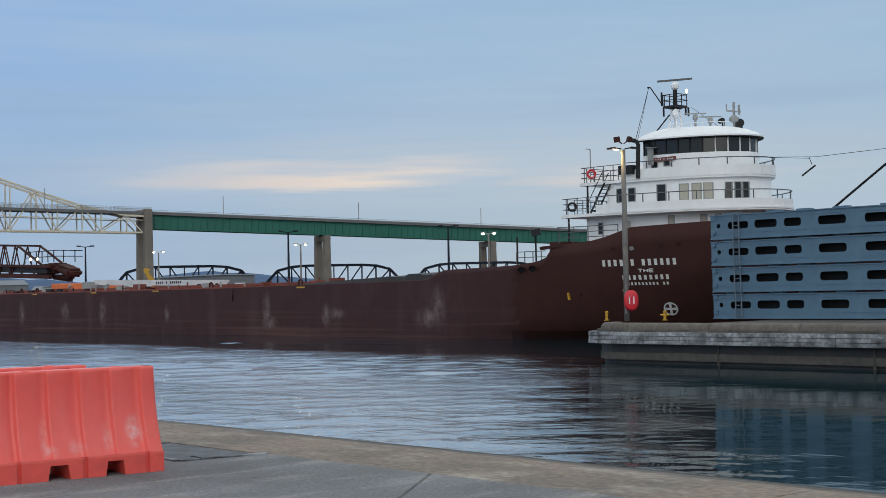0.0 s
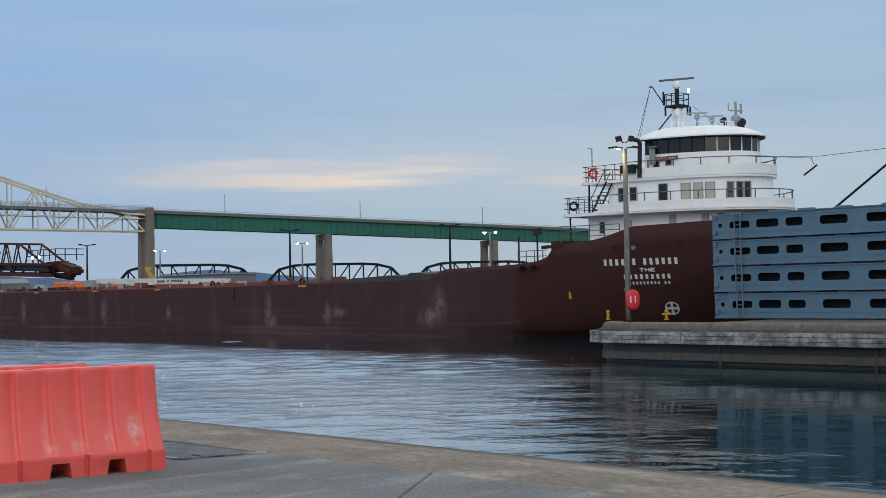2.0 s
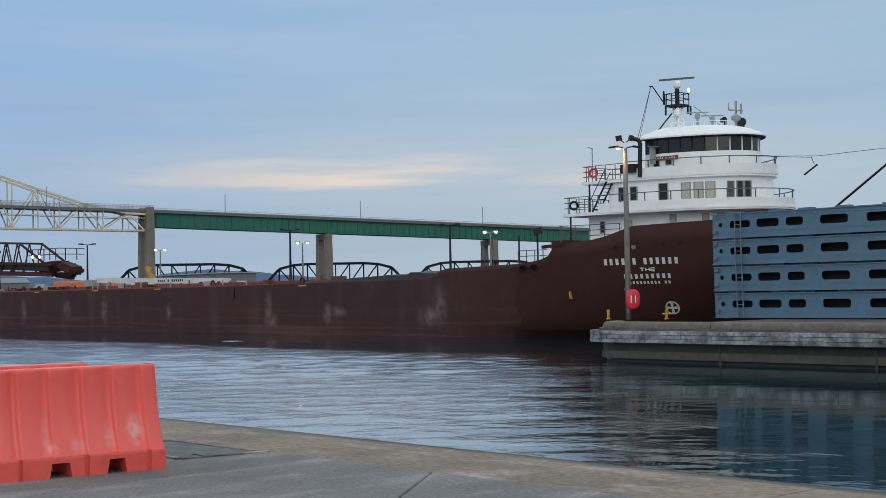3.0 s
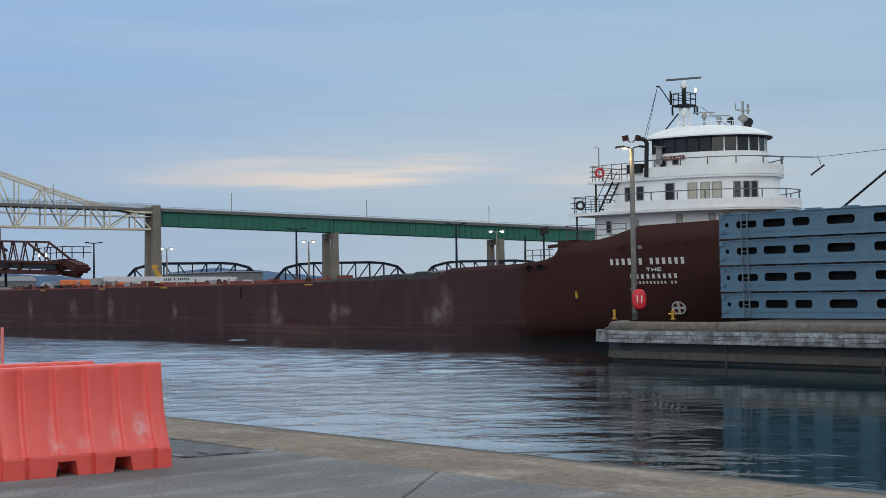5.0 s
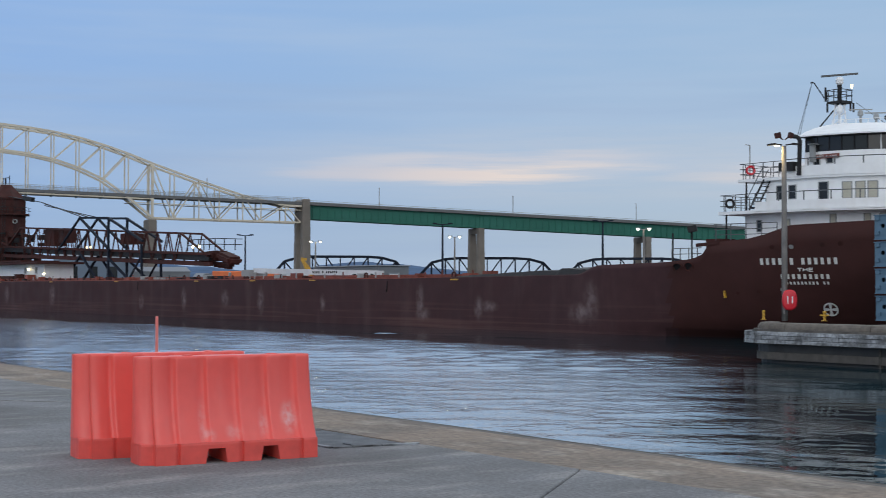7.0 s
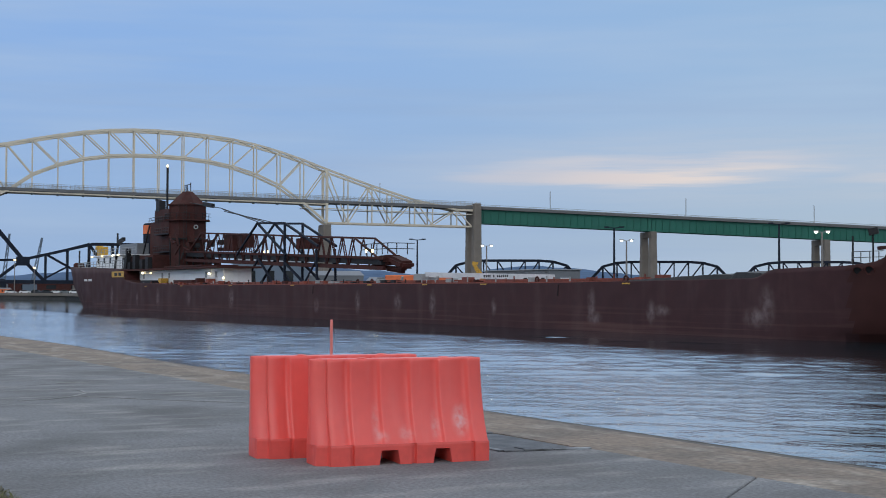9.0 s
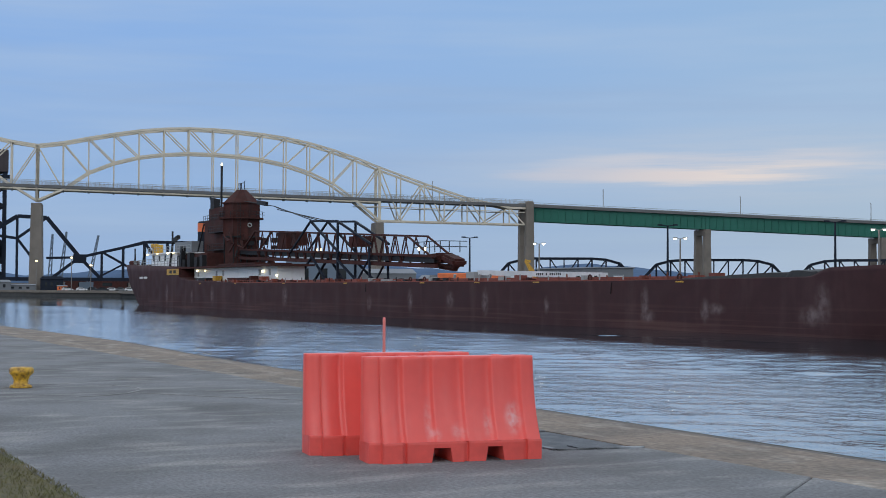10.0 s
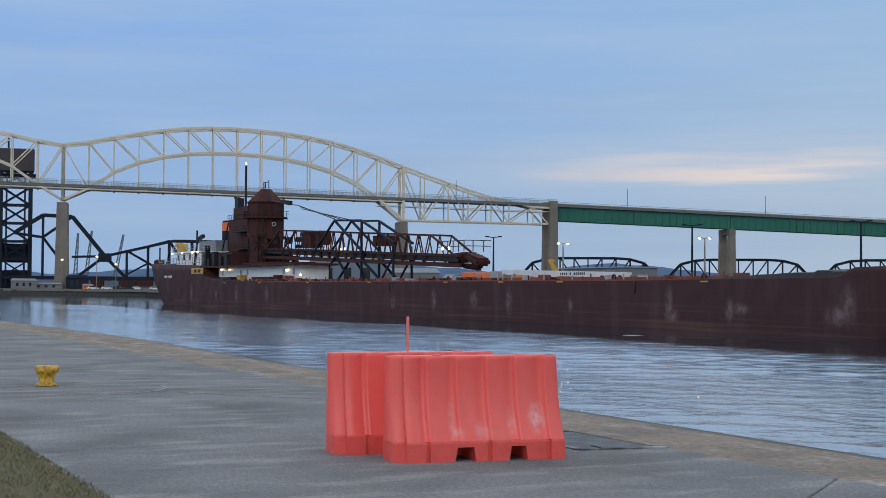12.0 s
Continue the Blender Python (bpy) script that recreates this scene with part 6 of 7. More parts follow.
bm = B()
for a, b in (((25.5, 9.4, 18.9), (43, 9.6, 16.9)), ((43, 9.6, 16.9), (62.5, 8.2, 13.8)), ((43, 9.9, 16.7), (62.5, 9.6, 13.7)), ((43, 10.1, 16.4), (62.5, 11.6, 13.6))):
    bar(bm, a, b, 0.12)
part("hoist_cable", bm, M["rope"], frame_a)
bm = B()
bar(bm, (35.0, 9.6, 18.0), (39.2, 9.6, 17.5), 0.55, 0.7)
part("hoist_block", bm, M["black"], frame_a)

# ---- far shore ----
def polar(bearing, dist, z=0.0):
    """A place by its bearing (degrees left of +y) and distance from the camera's stand."""
    return Vector((-math.sin(radians(bearing)) * dist, math.cos(radians(bearing)) * dist, z))


SHORE = [(-590, 92), (-500, 128), (-310, 101), (700, 101), (700, 3600), (-3600, 3600), (-3600, 40), (-640, 40)]
bm = B()
slab(bm, SHORE, -6, 0.3)
solid("shore", bm, M["asphalt"], "flat far shore with a low quay wall", "shore", "structure")
bm = B()
wall_strip(bm, [(-642, 39), (-592, 91), (-501, 126.8), (-310, 99.8), (-200, 99.8)], -0.3, 0.65, 1.0)
solid("quay_cap", bm, M["bridge_conc"], "pale concrete cap along the far quay wall", "quay cap", "structure")


def hills(name, b0, b1, dist, height, seed, material, label):
    bm = B()
    k = 90
    rows = []
    for i in range(k + 1):
        b = b0 + (b1 - b0) * i / k
        h = height * (0.55 + 0.55 * noise.noise((b * 0.16 + seed, seed, 0)) + 0.14 * noise.noise((b * 0.9, seed, 2)))
        h = max(h, height * 0.12)
        p = polar(b, dist)
        q = polar(b, dist + 300)
        rows.append([bm.verts.new((p.x, p.y, -2)), bm.verts.new((p.x, p.y, h * 0.55)), bm.verts.new((q.x, q.y, h))])
    for a, c in zip(rows, rows[1:]):
        for i in range(2):
            bm.faces.new((a[i], c[i], c[i + 1], a[i + 1]))
    return solid(name, bm, material, label, "hills", "structure", True)


hills("backdrop_hills", 25, 84, 3300, 78, 3.3, M["hill"], "low haze-blue hills on the horizon")
hills("backdrop_treeline", 30, 86, 1500, 16, 7.7, M["leaf"], "dark tree line on the far shore")


# ---- road bridge ----
def beam_part(name, a, b, w, material, parent, h=None):
    bm = B()
    bar(bm, a, b, w, h)
    return part(name, bm, material, parent)


BH = 76.34
bridge = thing("road_bridge", (-588.9, 115.0, 0), "high road bridge with cream truss arches and green girders", "bridge", turn=BH)
CR, GR = M["steel_cream"], M["green"]


def deck_z(s):
    return 43.5 - 0.0194 * s if s < 217 else 39.3 - 0.0282 * (s - 217)


PAN = 144.3 / 14
TOPZ = [60.6, 62.0, 64.2, 66.2, 67.9, 69.0, 69.5, 69.4, 68.9, 68.0, 66.7, 64.7, 62.0, 58.7, 54.9]
LOWZ = [37.6, 42.4, 49.8, 54.1, 56.8, 58.3, 58.9, 58.9, 58.3, 57.2, 55.2, 52.0, 47.4, 40.2, 31.6]


def arch(s0, sign, tops, lows):
    """One arched truss span of two planes, from the pier at s0 on."""
    for lat in (4.6, -4.6):
        for i in range(15):
            s = s0 + sign * PAN * i
            t, lo, dz = tops[i], lows[i], deck_z(s) - 1.0
            if i < 14:
                s2 = s0 + sign * PAN * (i + 1)
                beam_part("top_chord", (s, lat, t), (s2, lat, tops[i + 1]), 0.92, CR, bridge)
                beam_part("arch_rib", (s, lat, lo), (s2, lat, lows[i + 1]), 0.88, CR, bridge)
                beam_part("tie", (s, lat, dz), (s2, lat, deck_z(s2) - 1.0), 0.6, CR, bridge)
                if i < 7:
                    beam_part("diagonal", (s, lat, t), (s2, lat, lows[i + 1]), 0.5, CR, bridge)
                else:
                    beam_part("diagonal", (s2, lat, tops[i + 1]), (s, lat, lo), 0.5, CR, bridge)
            if i in (0, 14):
                beam_part("tower_leg", (s, lat, lo), (s, lat, t), 1.1, CR, bridge)
            else:
                beam_part("hanger", (s, lat, min(dz, lo)), (s, lat, t), 0.5, CR, bridge)
    for i in range(15):
        s = s0 + sign * PAN * i
        beam_part("sway_brace", (s, -4.6, tops[i]), (s, 4.6, tops[i]), 0.5, CR, bridge)
        if i < 14:
            s2 = s0 + sign * PAN * (i + 1)
            beam_part("lateral_brace", (s, -4.6, tops[i]), (s2, 4.6, tops[i + 1]), 0.35, CR, bridge)
        beam_part("floor_beam", (s, -4.6, deck_z(s) - 1.2), (s, 4.6, deck_z(s) - 1.2), 0.8, M["rail"], bridge)


arch(0, 1, TOPZ, LOWZ)
arch(0, -1, TOPZ, [LOWZ[0]] + [z + 1.6 for z in LOWZ[1:-1]] + [37])
# side span under the deck
N_TOP = [(144.3, 54.9), (164.5, 48.2), (184.0, 42.3), (203.5, 38.4)]
N_LOW = [(144.3, 31.6), (153.7, 31.5), (173.5, 31.3), (192.3, 31.1), (210.6, 30.9)]
for lat in (4.6, -4.6):
    for a, b in zip(N_TOP, N_TOP[1:]):
        beam_part("top_chord", (a[0], lat, a[1]), (b[0], lat, b[1]), 0.88, CR, bridge)
    beam_part("top_chord", (203.5, lat, 38.4), (211.5, lat, 38.2), 0.92, CR, bridge)
    for a, b in zip(N_LOW, N_LOW[1:]):
        beam_part("bottom_chord", (a[0], lat, a[1]), (b[0], lat, b[1]), 0.7, CR, bridge)
    for i in range(4):
        t = N_TOP[i]
        for q in (N_LOW[i + 1],) + ((N_LOW[i],) if i else ()):
            beam_part("diagonal", (t[0], lat, t[1]), (q[0], lat, q[1]), 0.5, CR, bridge)
        if i:
            lo = lerp_list(t[0], N_LOW)
            beam_part("hanger", (t[0], lat, lo), (t[0], lat, t[1]), 0.5, CR, bridge)
        q = N_LOW[i + 1]
        if i < 3:
            beam_part("hanger", (q[0], lat, q[1]), (q[0], lat, lerp_list(q[0], N_TOP)), 0.5, CR, bridge)
    beam_part("stringer", (134, lat, 38.0), (210.8, lat, 36.4), 0.35, CR, bridge)
    beam_part("knee", (133.6, lat, 40.2), (144.3, lat, 31.6), 0.9, CR, bridge)
# deck, parapets and rails
CHUNKS = [(-150, 0), (0, 72), (72, 144), (144, 214.5), (214.5, 299), (299, 390), (390, 480), (480, 570), (570, 660)]
for s0, s1 in CHUNKS:
    bm = B()
    bar(bm, (s0, 0, deck_z(s0) - 0.2), (s1, 0, deck_z(s1) - 0.2), 10.4, 0.7)
    bar(bm, (s0, 5.0, deck_z(s0) + 0.3), (s1, 5.0, deck_z(s1) + 0.3), 0.35, 0.8)
    bar(bm, (s0, -5.0, deck_z(s0) + 0.3), (s1, -5.0, deck_z(s1) + 0.3), 0.35, 0.8)
    part("deck", bm, M["deck_edge"], bridge, "grey road deck with parapets")
    for lat in (5.1, -5.1):
        bm = B()
        hgt = 2.6 if s1 <= 220 else 1.5
        for z in ((0.9, 1.3, 1.7, 2.1, hgt) if hgt > 2 else (0.9, hgt)):
            bar(bm, (s0, lat, deck_z(s0) + z), (s1, lat, deck_z(s1) + z), 0.10 if z < hgt else 0.14)
        s = s0
        while s < s1:
            bar(bm, (s, lat, deck_z(s)), (s, lat, deck_z(s) + hgt), 0.12)
            s += 1.8
        part("guard_rail", bm, M["rail"], bridge)
    if s0 >= 214:
        for lat in (3.6, -3.6):
            bm = B()
            dep = 6.1
            bar(bm, (s0 + 0.1, lat, deck_z(s0) - 0.6 - dep / 2), (s1 - 0.1, lat, deck_z(s1) - 0.6 - dep / 2), 0.5, dep)
            s = s0 + 2
            while s < s1:
                bar(bm, (s, lat + math.copysign(0.35, lat), deck_z(s) - dep - 0.4), (s, lat + math.copysign(0.35, lat), deck_z(s) - 0.8), 0.3, 0.35)
                s += 3.5
            bar(bm, (s0 + 0.1, lat, deck_z(s0) - 0.65 - dep), (s1 - 0.1, lat, deck_z(s1) - 0.65 - dep), 1.1, 0.2)
            part("girder", bm, GR, bridge)
# piers
def pier_shaft(s, wx0, wx1, wy0, wy1, top, lat=0.0):
    bm = B()
    lo = [bm.verts.new((s + a * wx0 / 2, lat + b * wy0 / 2, 0)) for a, b in ((-1, -1), (1, -1), (1, 1), (-1, 1))]
    hi = [bm.verts.new((s + a * wx1 / 2, lat + b * wy1 / 2, top)) for a, b in ((-1, -1), (1, -1), (1, 1), (-1, 1))]
    for i in range(4):
        j = (i + 1) % 4
        bm.faces.new((lo[i], lo[j], hi[j], hi[i]))
    bm.faces.new(lo[::-1])
    bm.faces.new(hi)
    bevel(bm, 0.3)
    part("bridge_pier", bm, M["bridge_conc"], bridge)


pier_shaft(0, 5.6, 4.4, 13, 11.5, 36.6)
pier_shaft(144.3, 4.6, 3.6, 13, 11.5, 30.9)
pier_shaft(-144.3, 5.6, 4.4, 13, 11.5, 36)
for lat in (4.8, -4.8):
    pier_shaft(212.8, 4.2, 3.4, 4.0, 3.6, deck_z(215) + 2.0, lat)
    for s in (299, 390.5, 480, 570, 650):
        pier_shaft(s, 4.0, 3.0, 3.4, 2.8, deck_z(s) - 7.0, lat)
bm = B()
bar(bm, (212.8, -6.0, 34), (212.8, 6.0, 34), 3.4, 4.0)
part("pier_cap", bm, M["bridge_conc"], bridge)
for s in (299, 390.5, 480, 570, 650):
    bm = B()
    bar(bm, (s, -6.2, deck_z(s) - 8.4), (s, 6.2, deck_z(s) - 8.4), 3.0, 2.6)
    part("pier_cap", bm, M["bridge_conc"], bridge)
for s in (168, 248, 316, 384, 460, 530):
    bm = B()
    bar(bm, (s, -4.9, deck_z(s)), (s, -4.9, deck_z(s) + 9.0), 0.28)
    bar(bm, (s, -4.9, deck_z(s) + 9.0), (s + 0.6, -3.2, deck_z(s) + 9.4), 0.22)
    part("bridge_lamp", bm, M["rail"], bridge)


# ---- railway bridges beyond ----
def camelback(b0, b1, dist, z_low, z_high, panels, label, share=0.28):
    """A dark railway truss with a curved top between two bearings."""
    a, b = polar(b0, dist), polar(b1, dist)
    t = thing("rail_truss", (a.x, a.y, 0), label, "rail bridge", "dark railway trusses", math.degrees(math.atan2(b.y - a.y, b.x - a.x)))
    L = (b - a).length
    MT = M["truss"]

    def top(i):
        u = i / panels
        k = min(1, min(u, 1 - u) / share)
        return z_low + (z_high - z_low) * (0.5 + 0.5 * math.sin(k * math.pi / 2)) if 0 < i < panels else z_low

    for lat in (0, 6):
        for i in range(panels):
            s0, s1 = L * i / panels, L * (i + 1) / panels
            beam_part("chord", (s0, lat, top(i)), (s1, lat, top(i + 1)), 1.1, MT, t)
            beam_part("chord", (s0, lat, z_low), (s1, lat, z_low), 1.3, MT, t)
            if 0 < i:
                beam_part("vertical", (s0, lat, z_low), (s0, lat, top(i)), 0.6, MT, t)
                if i < panels - 1:
                    lo_, hi_ = ((s0, top(i)), (s1, z_low)) if i < panels / 2 else ((s0, z_low), (s1, top(i + 1)))
                    beam_part("diagonal", (lo_[0], lat, lo_[1]), (hi_[0], lat, hi_[1]), 0.6, MT, t)
    for e in (0, L):
        bm = B()
        box(bm, e - 2, e + 2, -1, 7, 0, z_low - 0.4)
        part("abutment", bm, M["bridge_conc"], t)
    return t


camelback(60.45, 54.7, 690, 6.8, 17.2, 10, "dark curved railway truss behind the shore")
camelback(54.4, 48.6, 690, 6.8, 16.6, 10, "dark curved railway truss behind the shore")
camelback(48.3, 42.6, 690, 6.8, 16.4, 10, "dark curved railway truss behind the shore")

M["weight"] = mat("dark counterweight", (0.045, 0.034, 0.036), 0.7, grain=0.2, grain_scale=0.4)
lift = thing("lift_tower", tuple(polar(80.75, 762)), "tall dark lift bridge tower with counterweight", "lift bridge tower", turn=80.75)
MT = M["truss"]
TW = 15.0
for lx in (-TW / 2, TW / 2):
    for ly in (0, 9):
        beam_part("tower_leg", (lx, ly, 0), (lx, ly, 74), 2.1, MT, lift)
        beam_part("tower_leg", (lx * 0.62, ly, 0), (lx * 0.62, ly, 74), 0.9, MT, lift)
for k in range(7):
    z = 6 + 9.6 * k
    for ly in (0, 9):
        beam_part("strut", (-TW / 2, ly, z), (TW / 2, ly, z), 1.1, MT, lift)
        beam_part("brace", (-TW / 2, ly, z), (TW / 2, ly, z + 9.6), 0.7, MT, lift)
        beam_part("brace", (TW / 2, ly, z), (-TW / 2, ly, z + 9.6), 0.7, MT, lift)
for z0, z1, w, m_ in ((62, 74, 18.5, "weight"), (14, 24, 14.0, "truss"), (0.3, 10, 13.0, "truss")):
    bm = B()
    box(bm, -w / 2, w / 2, -2 if w > 15 else 2, 11 if w > 15 else 7, z0, z1)
    bevel(bm, 0.4)
    part("counterweight" if w > 15 else "machine_house", bm, M[m_], lift)
beam_part("head_girder", (-10, 4.5, 60), (10, 4.5, 60), 2.4, MT, lift)
beam_part("cab_mast", (-4, 4.5, 74), (-4, 4.5, 80), 1.0, MT, lift)
lspan = thing("lift_span", tuple(polar(79.95, 745)), "dark sloping frames of the railway drawbridge", "rail bridge", turn=79.95)
for yy in (0, 6):
    for a, b, w in (((-11, 29), (3.3, 38.5), 1.9), ((3.3, 38.5), (18, 38), 1.6), ((18, 38), (34.7, 17.5), 1.8), ((3.3, 38.5), (3.3, 5), 1.3), ((3.3, 27), (18, 38), 1.3), ((3.3, 27), (16, 10), 1.2), ((-11, 29), (3.3, 27), 1.2),
                    ((34.7, 17.5), (70, 26), 1.4), ((34.7, 17.5), (20, 6), 1.5), ((34.7, 17.5), (46, 6), 1.4), ((18, 17), (34.7, 17.5), 1.1), ((46, 20.5), (46, 6), 0.9), ((57, 23), (57, 6), 0.9), ((68, 26), (68, 6), 0.9),
                    ((46, 20.5), (68, 8), 0.9), ((46, 8), (57, 14), 0.8), ((-14, 6), (100, 6), 1.8), ((70, 26), (100, 26), 1.4), ((80, 26), (80, 6), 0.9), ((92, 26), (92, 6), 0.9), ((57, 23), (68, 26), 1.2), ((68, 26), (80, 8), 0.9)):
        beam_part("frame_beam", (a[0], yy, a[1]), (b[0], yy, b[1]), w, MT, lspan)
bm = B()
box(bm, 31.5, 38, -1, 7, 14.5, 19.0)
part("trunnion", bm, MT, lspan)
for x in (-10, 25, 62):
    bm = B()
    box(bm, x - 2, x + 2, 0, 6, 0, 4.4)
    part("abutment", bm, M["bridge_conc"], lspan)


def yard_crane(b, d, z1, lean, label):
    t = thing("yard_crane", tuple(polar(b, d)), label, "crane", "distant cranes", b)
    for off in (-1.0, 1.0):
        beam_part("boom_chord", (off, 0, 3), (lean + off * 0.3, 0, z1), 0.7, M["crane_blue"], t)
    for k in range(9):
        u, v = k / 9, (k + 1) / 9
        beam_part("boom_lacing", (-1 + (lean + 0.7) * u, 0, 3 + (z1 - 3) * u), (1 + (lean - 0.7) * v, 0, 3 + (z1 - 3) * v), 0.4, M["crane_blue"], t)
    bm = B()
    box(bm, -5, 3, -2, 2, 0.3, 5)
    part("cab", bm, M["crane_blue"], t)


yard_crane(78.45, 820, 32, 1.5, "distant lattice crane with steep blue-grey boom")
yard_crane(78.05, 830, 34, 3.5, "distant lattice crane with steep blue-grey boom")
yard_crane(76.95, 830, 32, 5.5, "distant lattice crane with leaning blue-grey boom")


# ---- shore yard: lamps, shed, machines, cars ----
def yard_lamp(at, height, lit, label):
    t = thing("yard_lamp", at, label, "lamp post", "yard lamp posts")
    bm = B()
    lathe(bm, [(0.20, 0), (0.16, height * 0.5), (0.11, height)], seg=8)
    part("pole", bm, M["pole"] if lit else M["truss"], t)
    d = Vector((at[1], -at[0], 0)).normalized()
    for sgn in (-1, 1):
        bm = B()
        if lit:
            bar(bm, (0, 0, height), d * (sgn * 0.75) + Vector((0, 0, height + 0.1)), 0.10)
            bar(bm, d * (sgn * 0.45) + Vector((0, 0, height + 0.2)), d * (sgn * 1.15) + Vector((0, 0, height + 0.2)), 0.5, 0.16)
        else:
            bar(bm, (0, 0, height), d * (sgn * 1.2) + Vector((0, 0, height + 0.12)), 0.12)
            bar(bm, d * (sgn * 0.7) + Vector((0, 0, height + 0.15)), d * (sgn * 1.35) + Vector((0, 0, height + 0.15)), 0.35, 0.18)
        part("lamp_arm", bm, M["rail"] if lit else M["truss"], t)
        if lit:
            bm = B()
            lathe(bm, [(0.06, -0.20), (0.19, -0.12), (0.21, 0.03), (0.08, 0.08)], tuple(d * (sgn * 0.82) + Vector((0, 0, height + 0.08))), 10)
            part("lens", bm, M["lamp_flood"], t, "glowing warm floodlight lens")
    return t


M["lamp_flood"] = mat("lit floodlight lens", (1.0, 0.88, 0.60), 0.3, glow=18.0)
for p_, h_ in (((-215.1, 131.3, 0.3), 9.7), ((-184.1, 139.5, 0.3), 9.9), ((-142.3, 141.9, 0.3), 9.9)):
    yard_lamp(p_, h_, True, "tall yard lamp post with two lit floodlights")
for p_, h_ in (((-195.9, 106.5, 0.3), 9.7), ((-150.0, 111.6, 0.3), 10.0), ((-131.8, 124.0, 0.3), 10.1), ((-100, 118, 0.3), 10.1)):
    yard_lamp(p_, h_, False, "tall dark unlit yard lamp post")
# shed
shed = thing("storage_shed", (-236.3, 159.3, 0.3), "long grey metal shed with white roller door in its end", "shed", turn=176.2)
bm = B()
box(bm, 0, 28.6, -7.4, 0, 0, 5.9)
part("wall", bm, M["shed"], shed)
bm = B()
slab(bm, [(-0.3, -7.7), (28.9, -7.7), (28.9, 0.3), (-0.3, 0.3)], 5.9, 6.15)
bevel(bm, 0.06)
part("roof", bm, M["shed_roof"], shed)
bm = B()
box(bm, -0.08, 0.0, -4.9, -2.7, 0, 4.3)
part("roller_door", bm, M["white"], shed, "white roller door")
bm = B()
box(bm, -0.14, 0.0, -5.05, -2.55, 4.3, 4.55)
part("door_hood", bm, M["shed_roof"], shed)
for k in range(15):
    bm = B()
    box(bm, 0.9 + 1.9 * k, 1.0 + 1.9 * k, 0.0, 0.06, 0.1, 5.85)
    part("siding_rib", bm, M["shed"], shed)
for x in (9.0, 20.0):
    bm = B()
    box(bm, x, x + 1.7, 0.0, 0.08, 0, 4.4)
    part("side_door", bm, M["shed_roof"], shed)


# orange container machine and tent
orange = thing("orange_container", (-246.5, 131.5, 0.3), "orange steel machine body standing on the shore", "machine", turn=60)
bm = B()
box(bm, -4.2, 4.2, -1.5, 1.5, 1.0, 4.7)
bevel(bm, 0.15)
part("body", bm, M["orange"], orange)
bm = B()
box(bm, -5.8, -4.3, -1.3, 1.3, 1.0, 4.2)
part("cab", bm, M["shed"], orange)
bm = B()
for x in (-3, 3):
    box(bm, x - 0.8, x + 0.8, -1.6, 1.6, 0.0, 1.0)
part("track", bm, M["tyre"], orange)
orange2 = copy_thing(orange, pose(-239.0, 139.6, 0.3, 0, 0, 58))
tent = thing("tent_roof", (-238.5, 140.5, 0.3), "pale pitched tarpaulin tent beside the quay", "tent", turn=58)
bm = B()
pr = [(-3.2, 3.2), (-2.0, 4.6), (2.4, 4.7), (3.6, 3.2)]
lo = [bm.verts.new((x, -2, z)) for x, z in pr]
hi = [bm.verts.new((x, 3, z + 0.2)) for x, z in pr]
for i in range(4):
    j = (i + 1) % 4
    bm.faces.new((lo[i], lo[j], hi[j], hi[i]))
bm.faces.new(lo[::-1])
bm.faces.new(hi)
part("canopy", bm, M["tarp"], tent)
for x in (-3, 3.2):
    for y in (-1.9, 2.9):
        beam_part("post", (x, y, 0), (x, y, 3.3), 0.12, M["rail"], tent)
loader = thing("yellow_loader_crane", (-243.5, 148.0, 0.3), "yellow hydraulic crane arm folded on the shore", "crane", turn=58)
for a, b, w in (((0, 0, 0), (0, 0, 3.2), 0.8), ((0, 0, 3.0), (-2.2, 0, 7.4), 0.7), ((-2.4, 0, 7.4), (-1.2, 0, 7.2), 0.5), ((-1.6, 0, 6.6), (0.9, 0, 3.4), 0.4)):
    beam_part("arm", a, b, w, M["yellow"], loader)


def parked_car(at, turn, paint, label, tall=False):
    t = thing("parked_car", at, label, "car", "cars parked on the far quay", turn)
    bm = B()
    h = 0.55 if tall else 0.45
    prof = [(-2.2, 0.35), (2.2, 0.35), (2.2, 0.85), (1.1, 1.0), (0.5, 1.0 + h), (-1.3, 1.05 + h), (-2.1, 0.98)]
    lo = [bm.verts.new((x, -0.85, z)) for x, z in prof]
    hi = [bm.verts.new((x, 0.85, z)) for x, z in prof]
    for i in range(7):
        j = (i + 1) % 7
        bm.faces.new((lo[i], lo[j], hi[j], hi[i]))
    bm.faces.new(lo[::-1])
    bm.faces.new(hi)
    part("body", bm, M[paint], t)
    bm = B()
    box(bm, -1.5, 0.7, -0.87, 0.87, 1.05, 0.95 + h)
    part("side_glass", bm, M["glass"], t)
    for x in (-1.4, 1.4):
        for y in (-0.8, 0.8):
            bm = B()
            bar(bm, (x, y - 0.1, 0.33), (x, y + 0.1, 0.33), 0.64, sides=12)
            part("wheel", bm, M["tyre"], t)


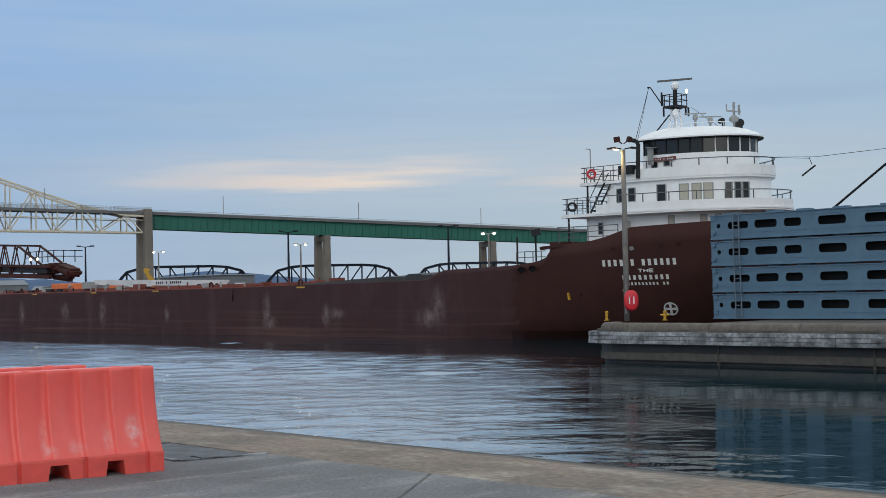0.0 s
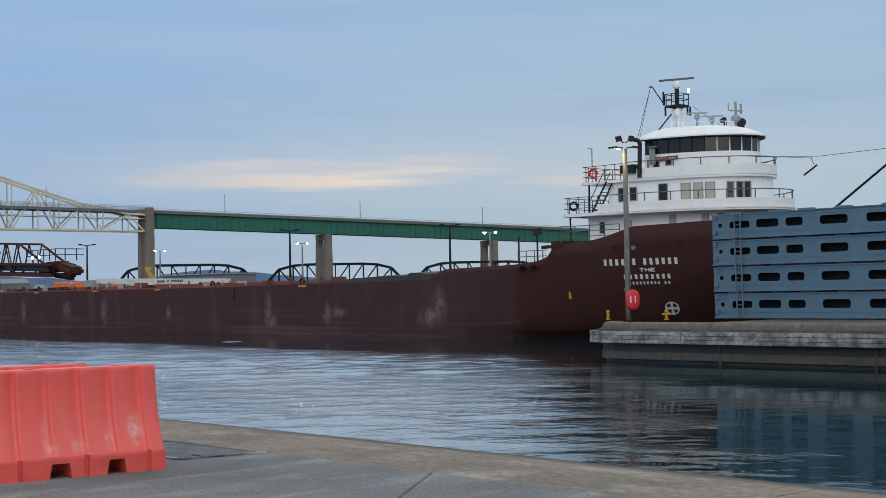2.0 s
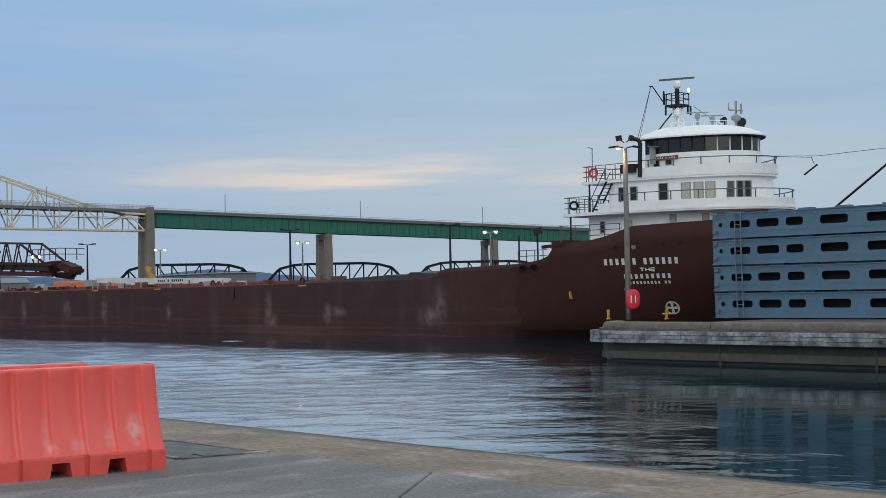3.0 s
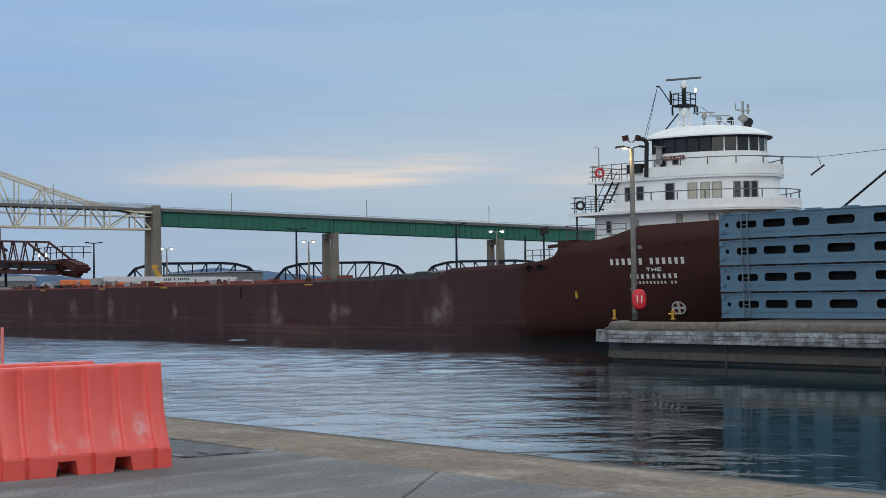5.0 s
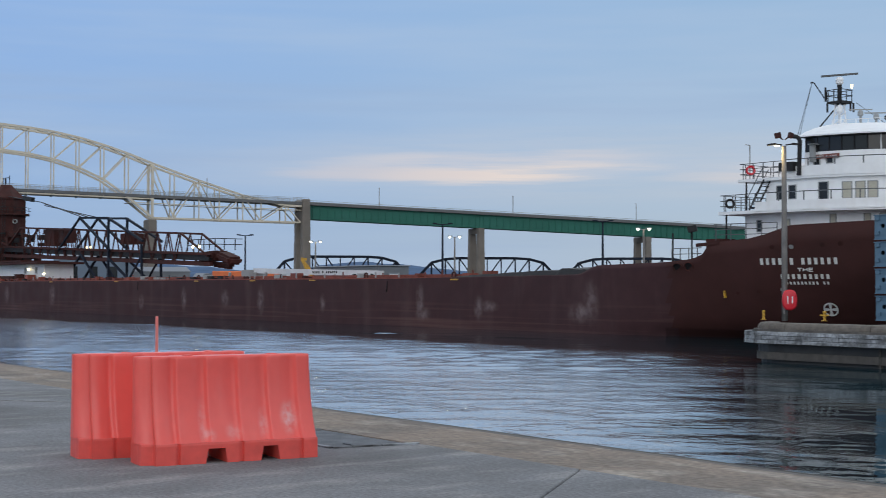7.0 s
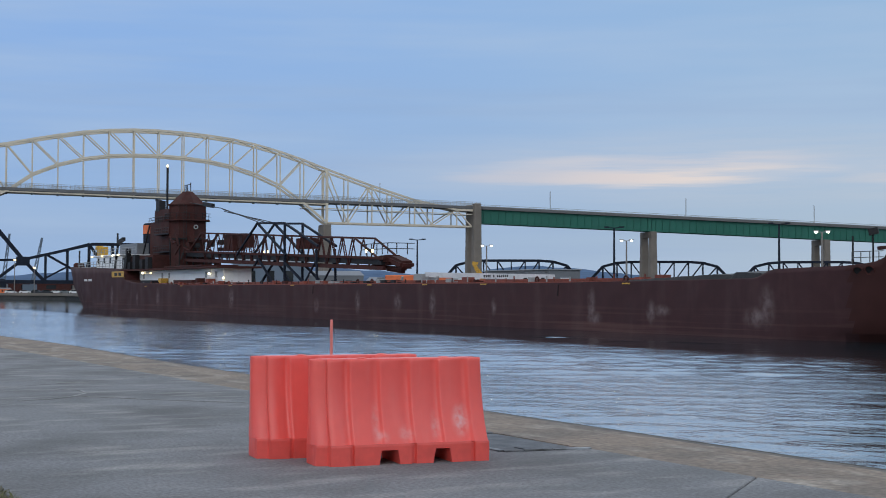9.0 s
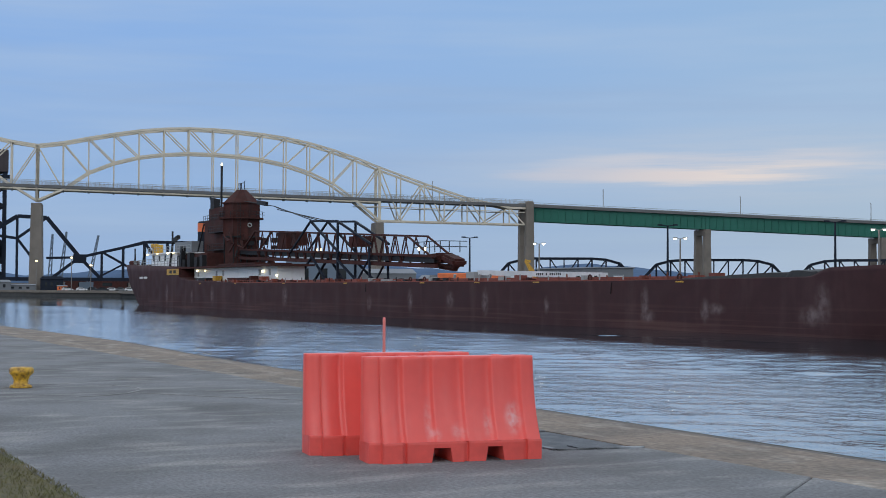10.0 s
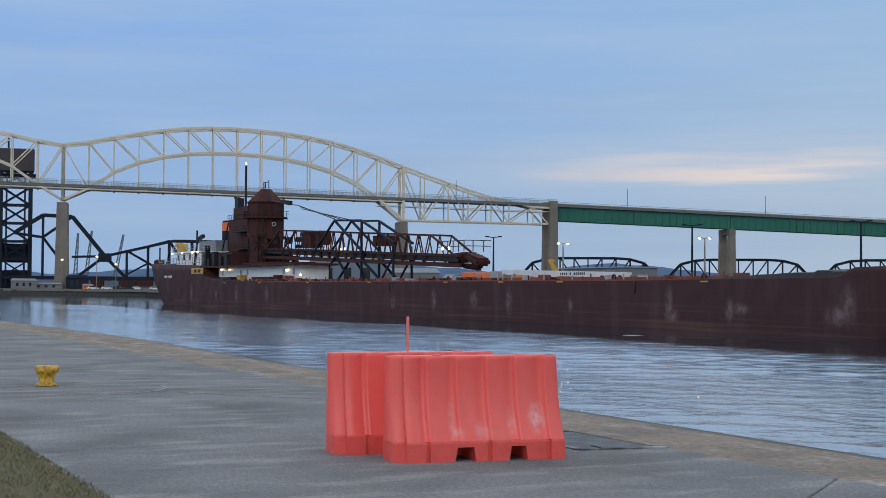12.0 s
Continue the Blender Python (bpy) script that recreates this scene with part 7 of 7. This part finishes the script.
rc = random.Random(31)
for i, b in enumerate((77.75, 77.2, 76.75, 76.35, 76.0, 75.65, 75.3, 74.9, 74.5)):
    p = polar(b, 575 + rc.uniform(-6, 10) - (77.75 - b) * 4)
    k = rc.choice(["car_white", "car_grey", "car_dark"])
    parked_car((p.x, p.y, 0.3), 80 + rc.uniform(-12, 12), k, {"car_white": "white", "car_grey": "grey", "car_dark": "dark"}[k] + " car parked on the far quay", rc.random() < 0.5)
for b, d, w, h, m_, nm, lb in ((79.55, 590, 12, 2.8, "shed", "site_hut", "grey low hut on the far quay"), (78.35, 590, 9, 6.0, "truss", "gate_house", "dark gate house on the far quay"), (77.95, 585, 4, 2.4, "orange", "orange_bin", "orange bin on the far quay"),
                              (80.4, 588, 10, 4.4, "shed", "site_hut", "grey low hut on the far quay"), (76.2, 900, 60, 7.5, "rust", "warehouse", "long low reddish warehouse beyond the rail bridge"), (64.9, 520, 22, 9.0, "shed", "warehouse", "grey blue warehouse behind the ship"),
                              (63.2, 500, 6, 6.5, "shed", "silo_house", "small grey tank house behind the ship"), (67.5, 480, 26, 14.0, "crane_blue", "stock_pile_shed", "wide blue-grey shed behind the ship")):
    t = thing(nm, tuple(polar(b, d, 0.3)), lb, "building", turn=b)
    bm = B()
    box(bm, -w / 2, w / 2, 0, w * 0.6, 0, h * 0.8)
    part("wall", bm, M[m_], t)
    bm = B()
    slab(bm, [(-w / 2 - 0.3, -0.3), (w / 2 + 0.3, -0.3), (w / 2 + 0.3, w * 0.6 + 0.3), (-w / 2 - 0.3, w * 0.6 + 0.3)], h * 0.8, h)
    bmesh.ops.bevel(bm, geom=[e for e in bm.edges if all(v.co.z > h - 0.01 for v in e.verts)], offset=h * 0.18, segments=1, affect="EDGES")
    part("roof", bm, M["shed_roof" if m_ != "truss" else "truss"], t)
    for k in range(3):
        bm = B()
        box(bm, -w * 0.3 + w * 0.25 * k, -w * 0.3 + w * 0.25 * k + w * 0.1, -0.05, 0.0, h * 0.3, h * 0.6)
        part("window", bm, M["glass"], t)
for b, d, z in ((78.95, 560, 12.5), (77.6, 565, 14), (76.85, 566, 11)):
    t = thing("quay_lamp", tuple(polar(b, d, 0.3)), "slim lamp post with a lit head on the far quay", "lamp post", "far quay lamps")
    beam_part("pole", (0, 0, 0), (0, 0, z - 1), 0.25, M["pole"], t)
    bm = B()
    lathe(bm, [(0.1, -0.4), (0.55, -0.15), (0.5, 0.2), (0.1, 0.35)], (0, 0, z - 0.8), 8)
    part("lens", bm, M["lamp_soft"], t, "lit lamp head")
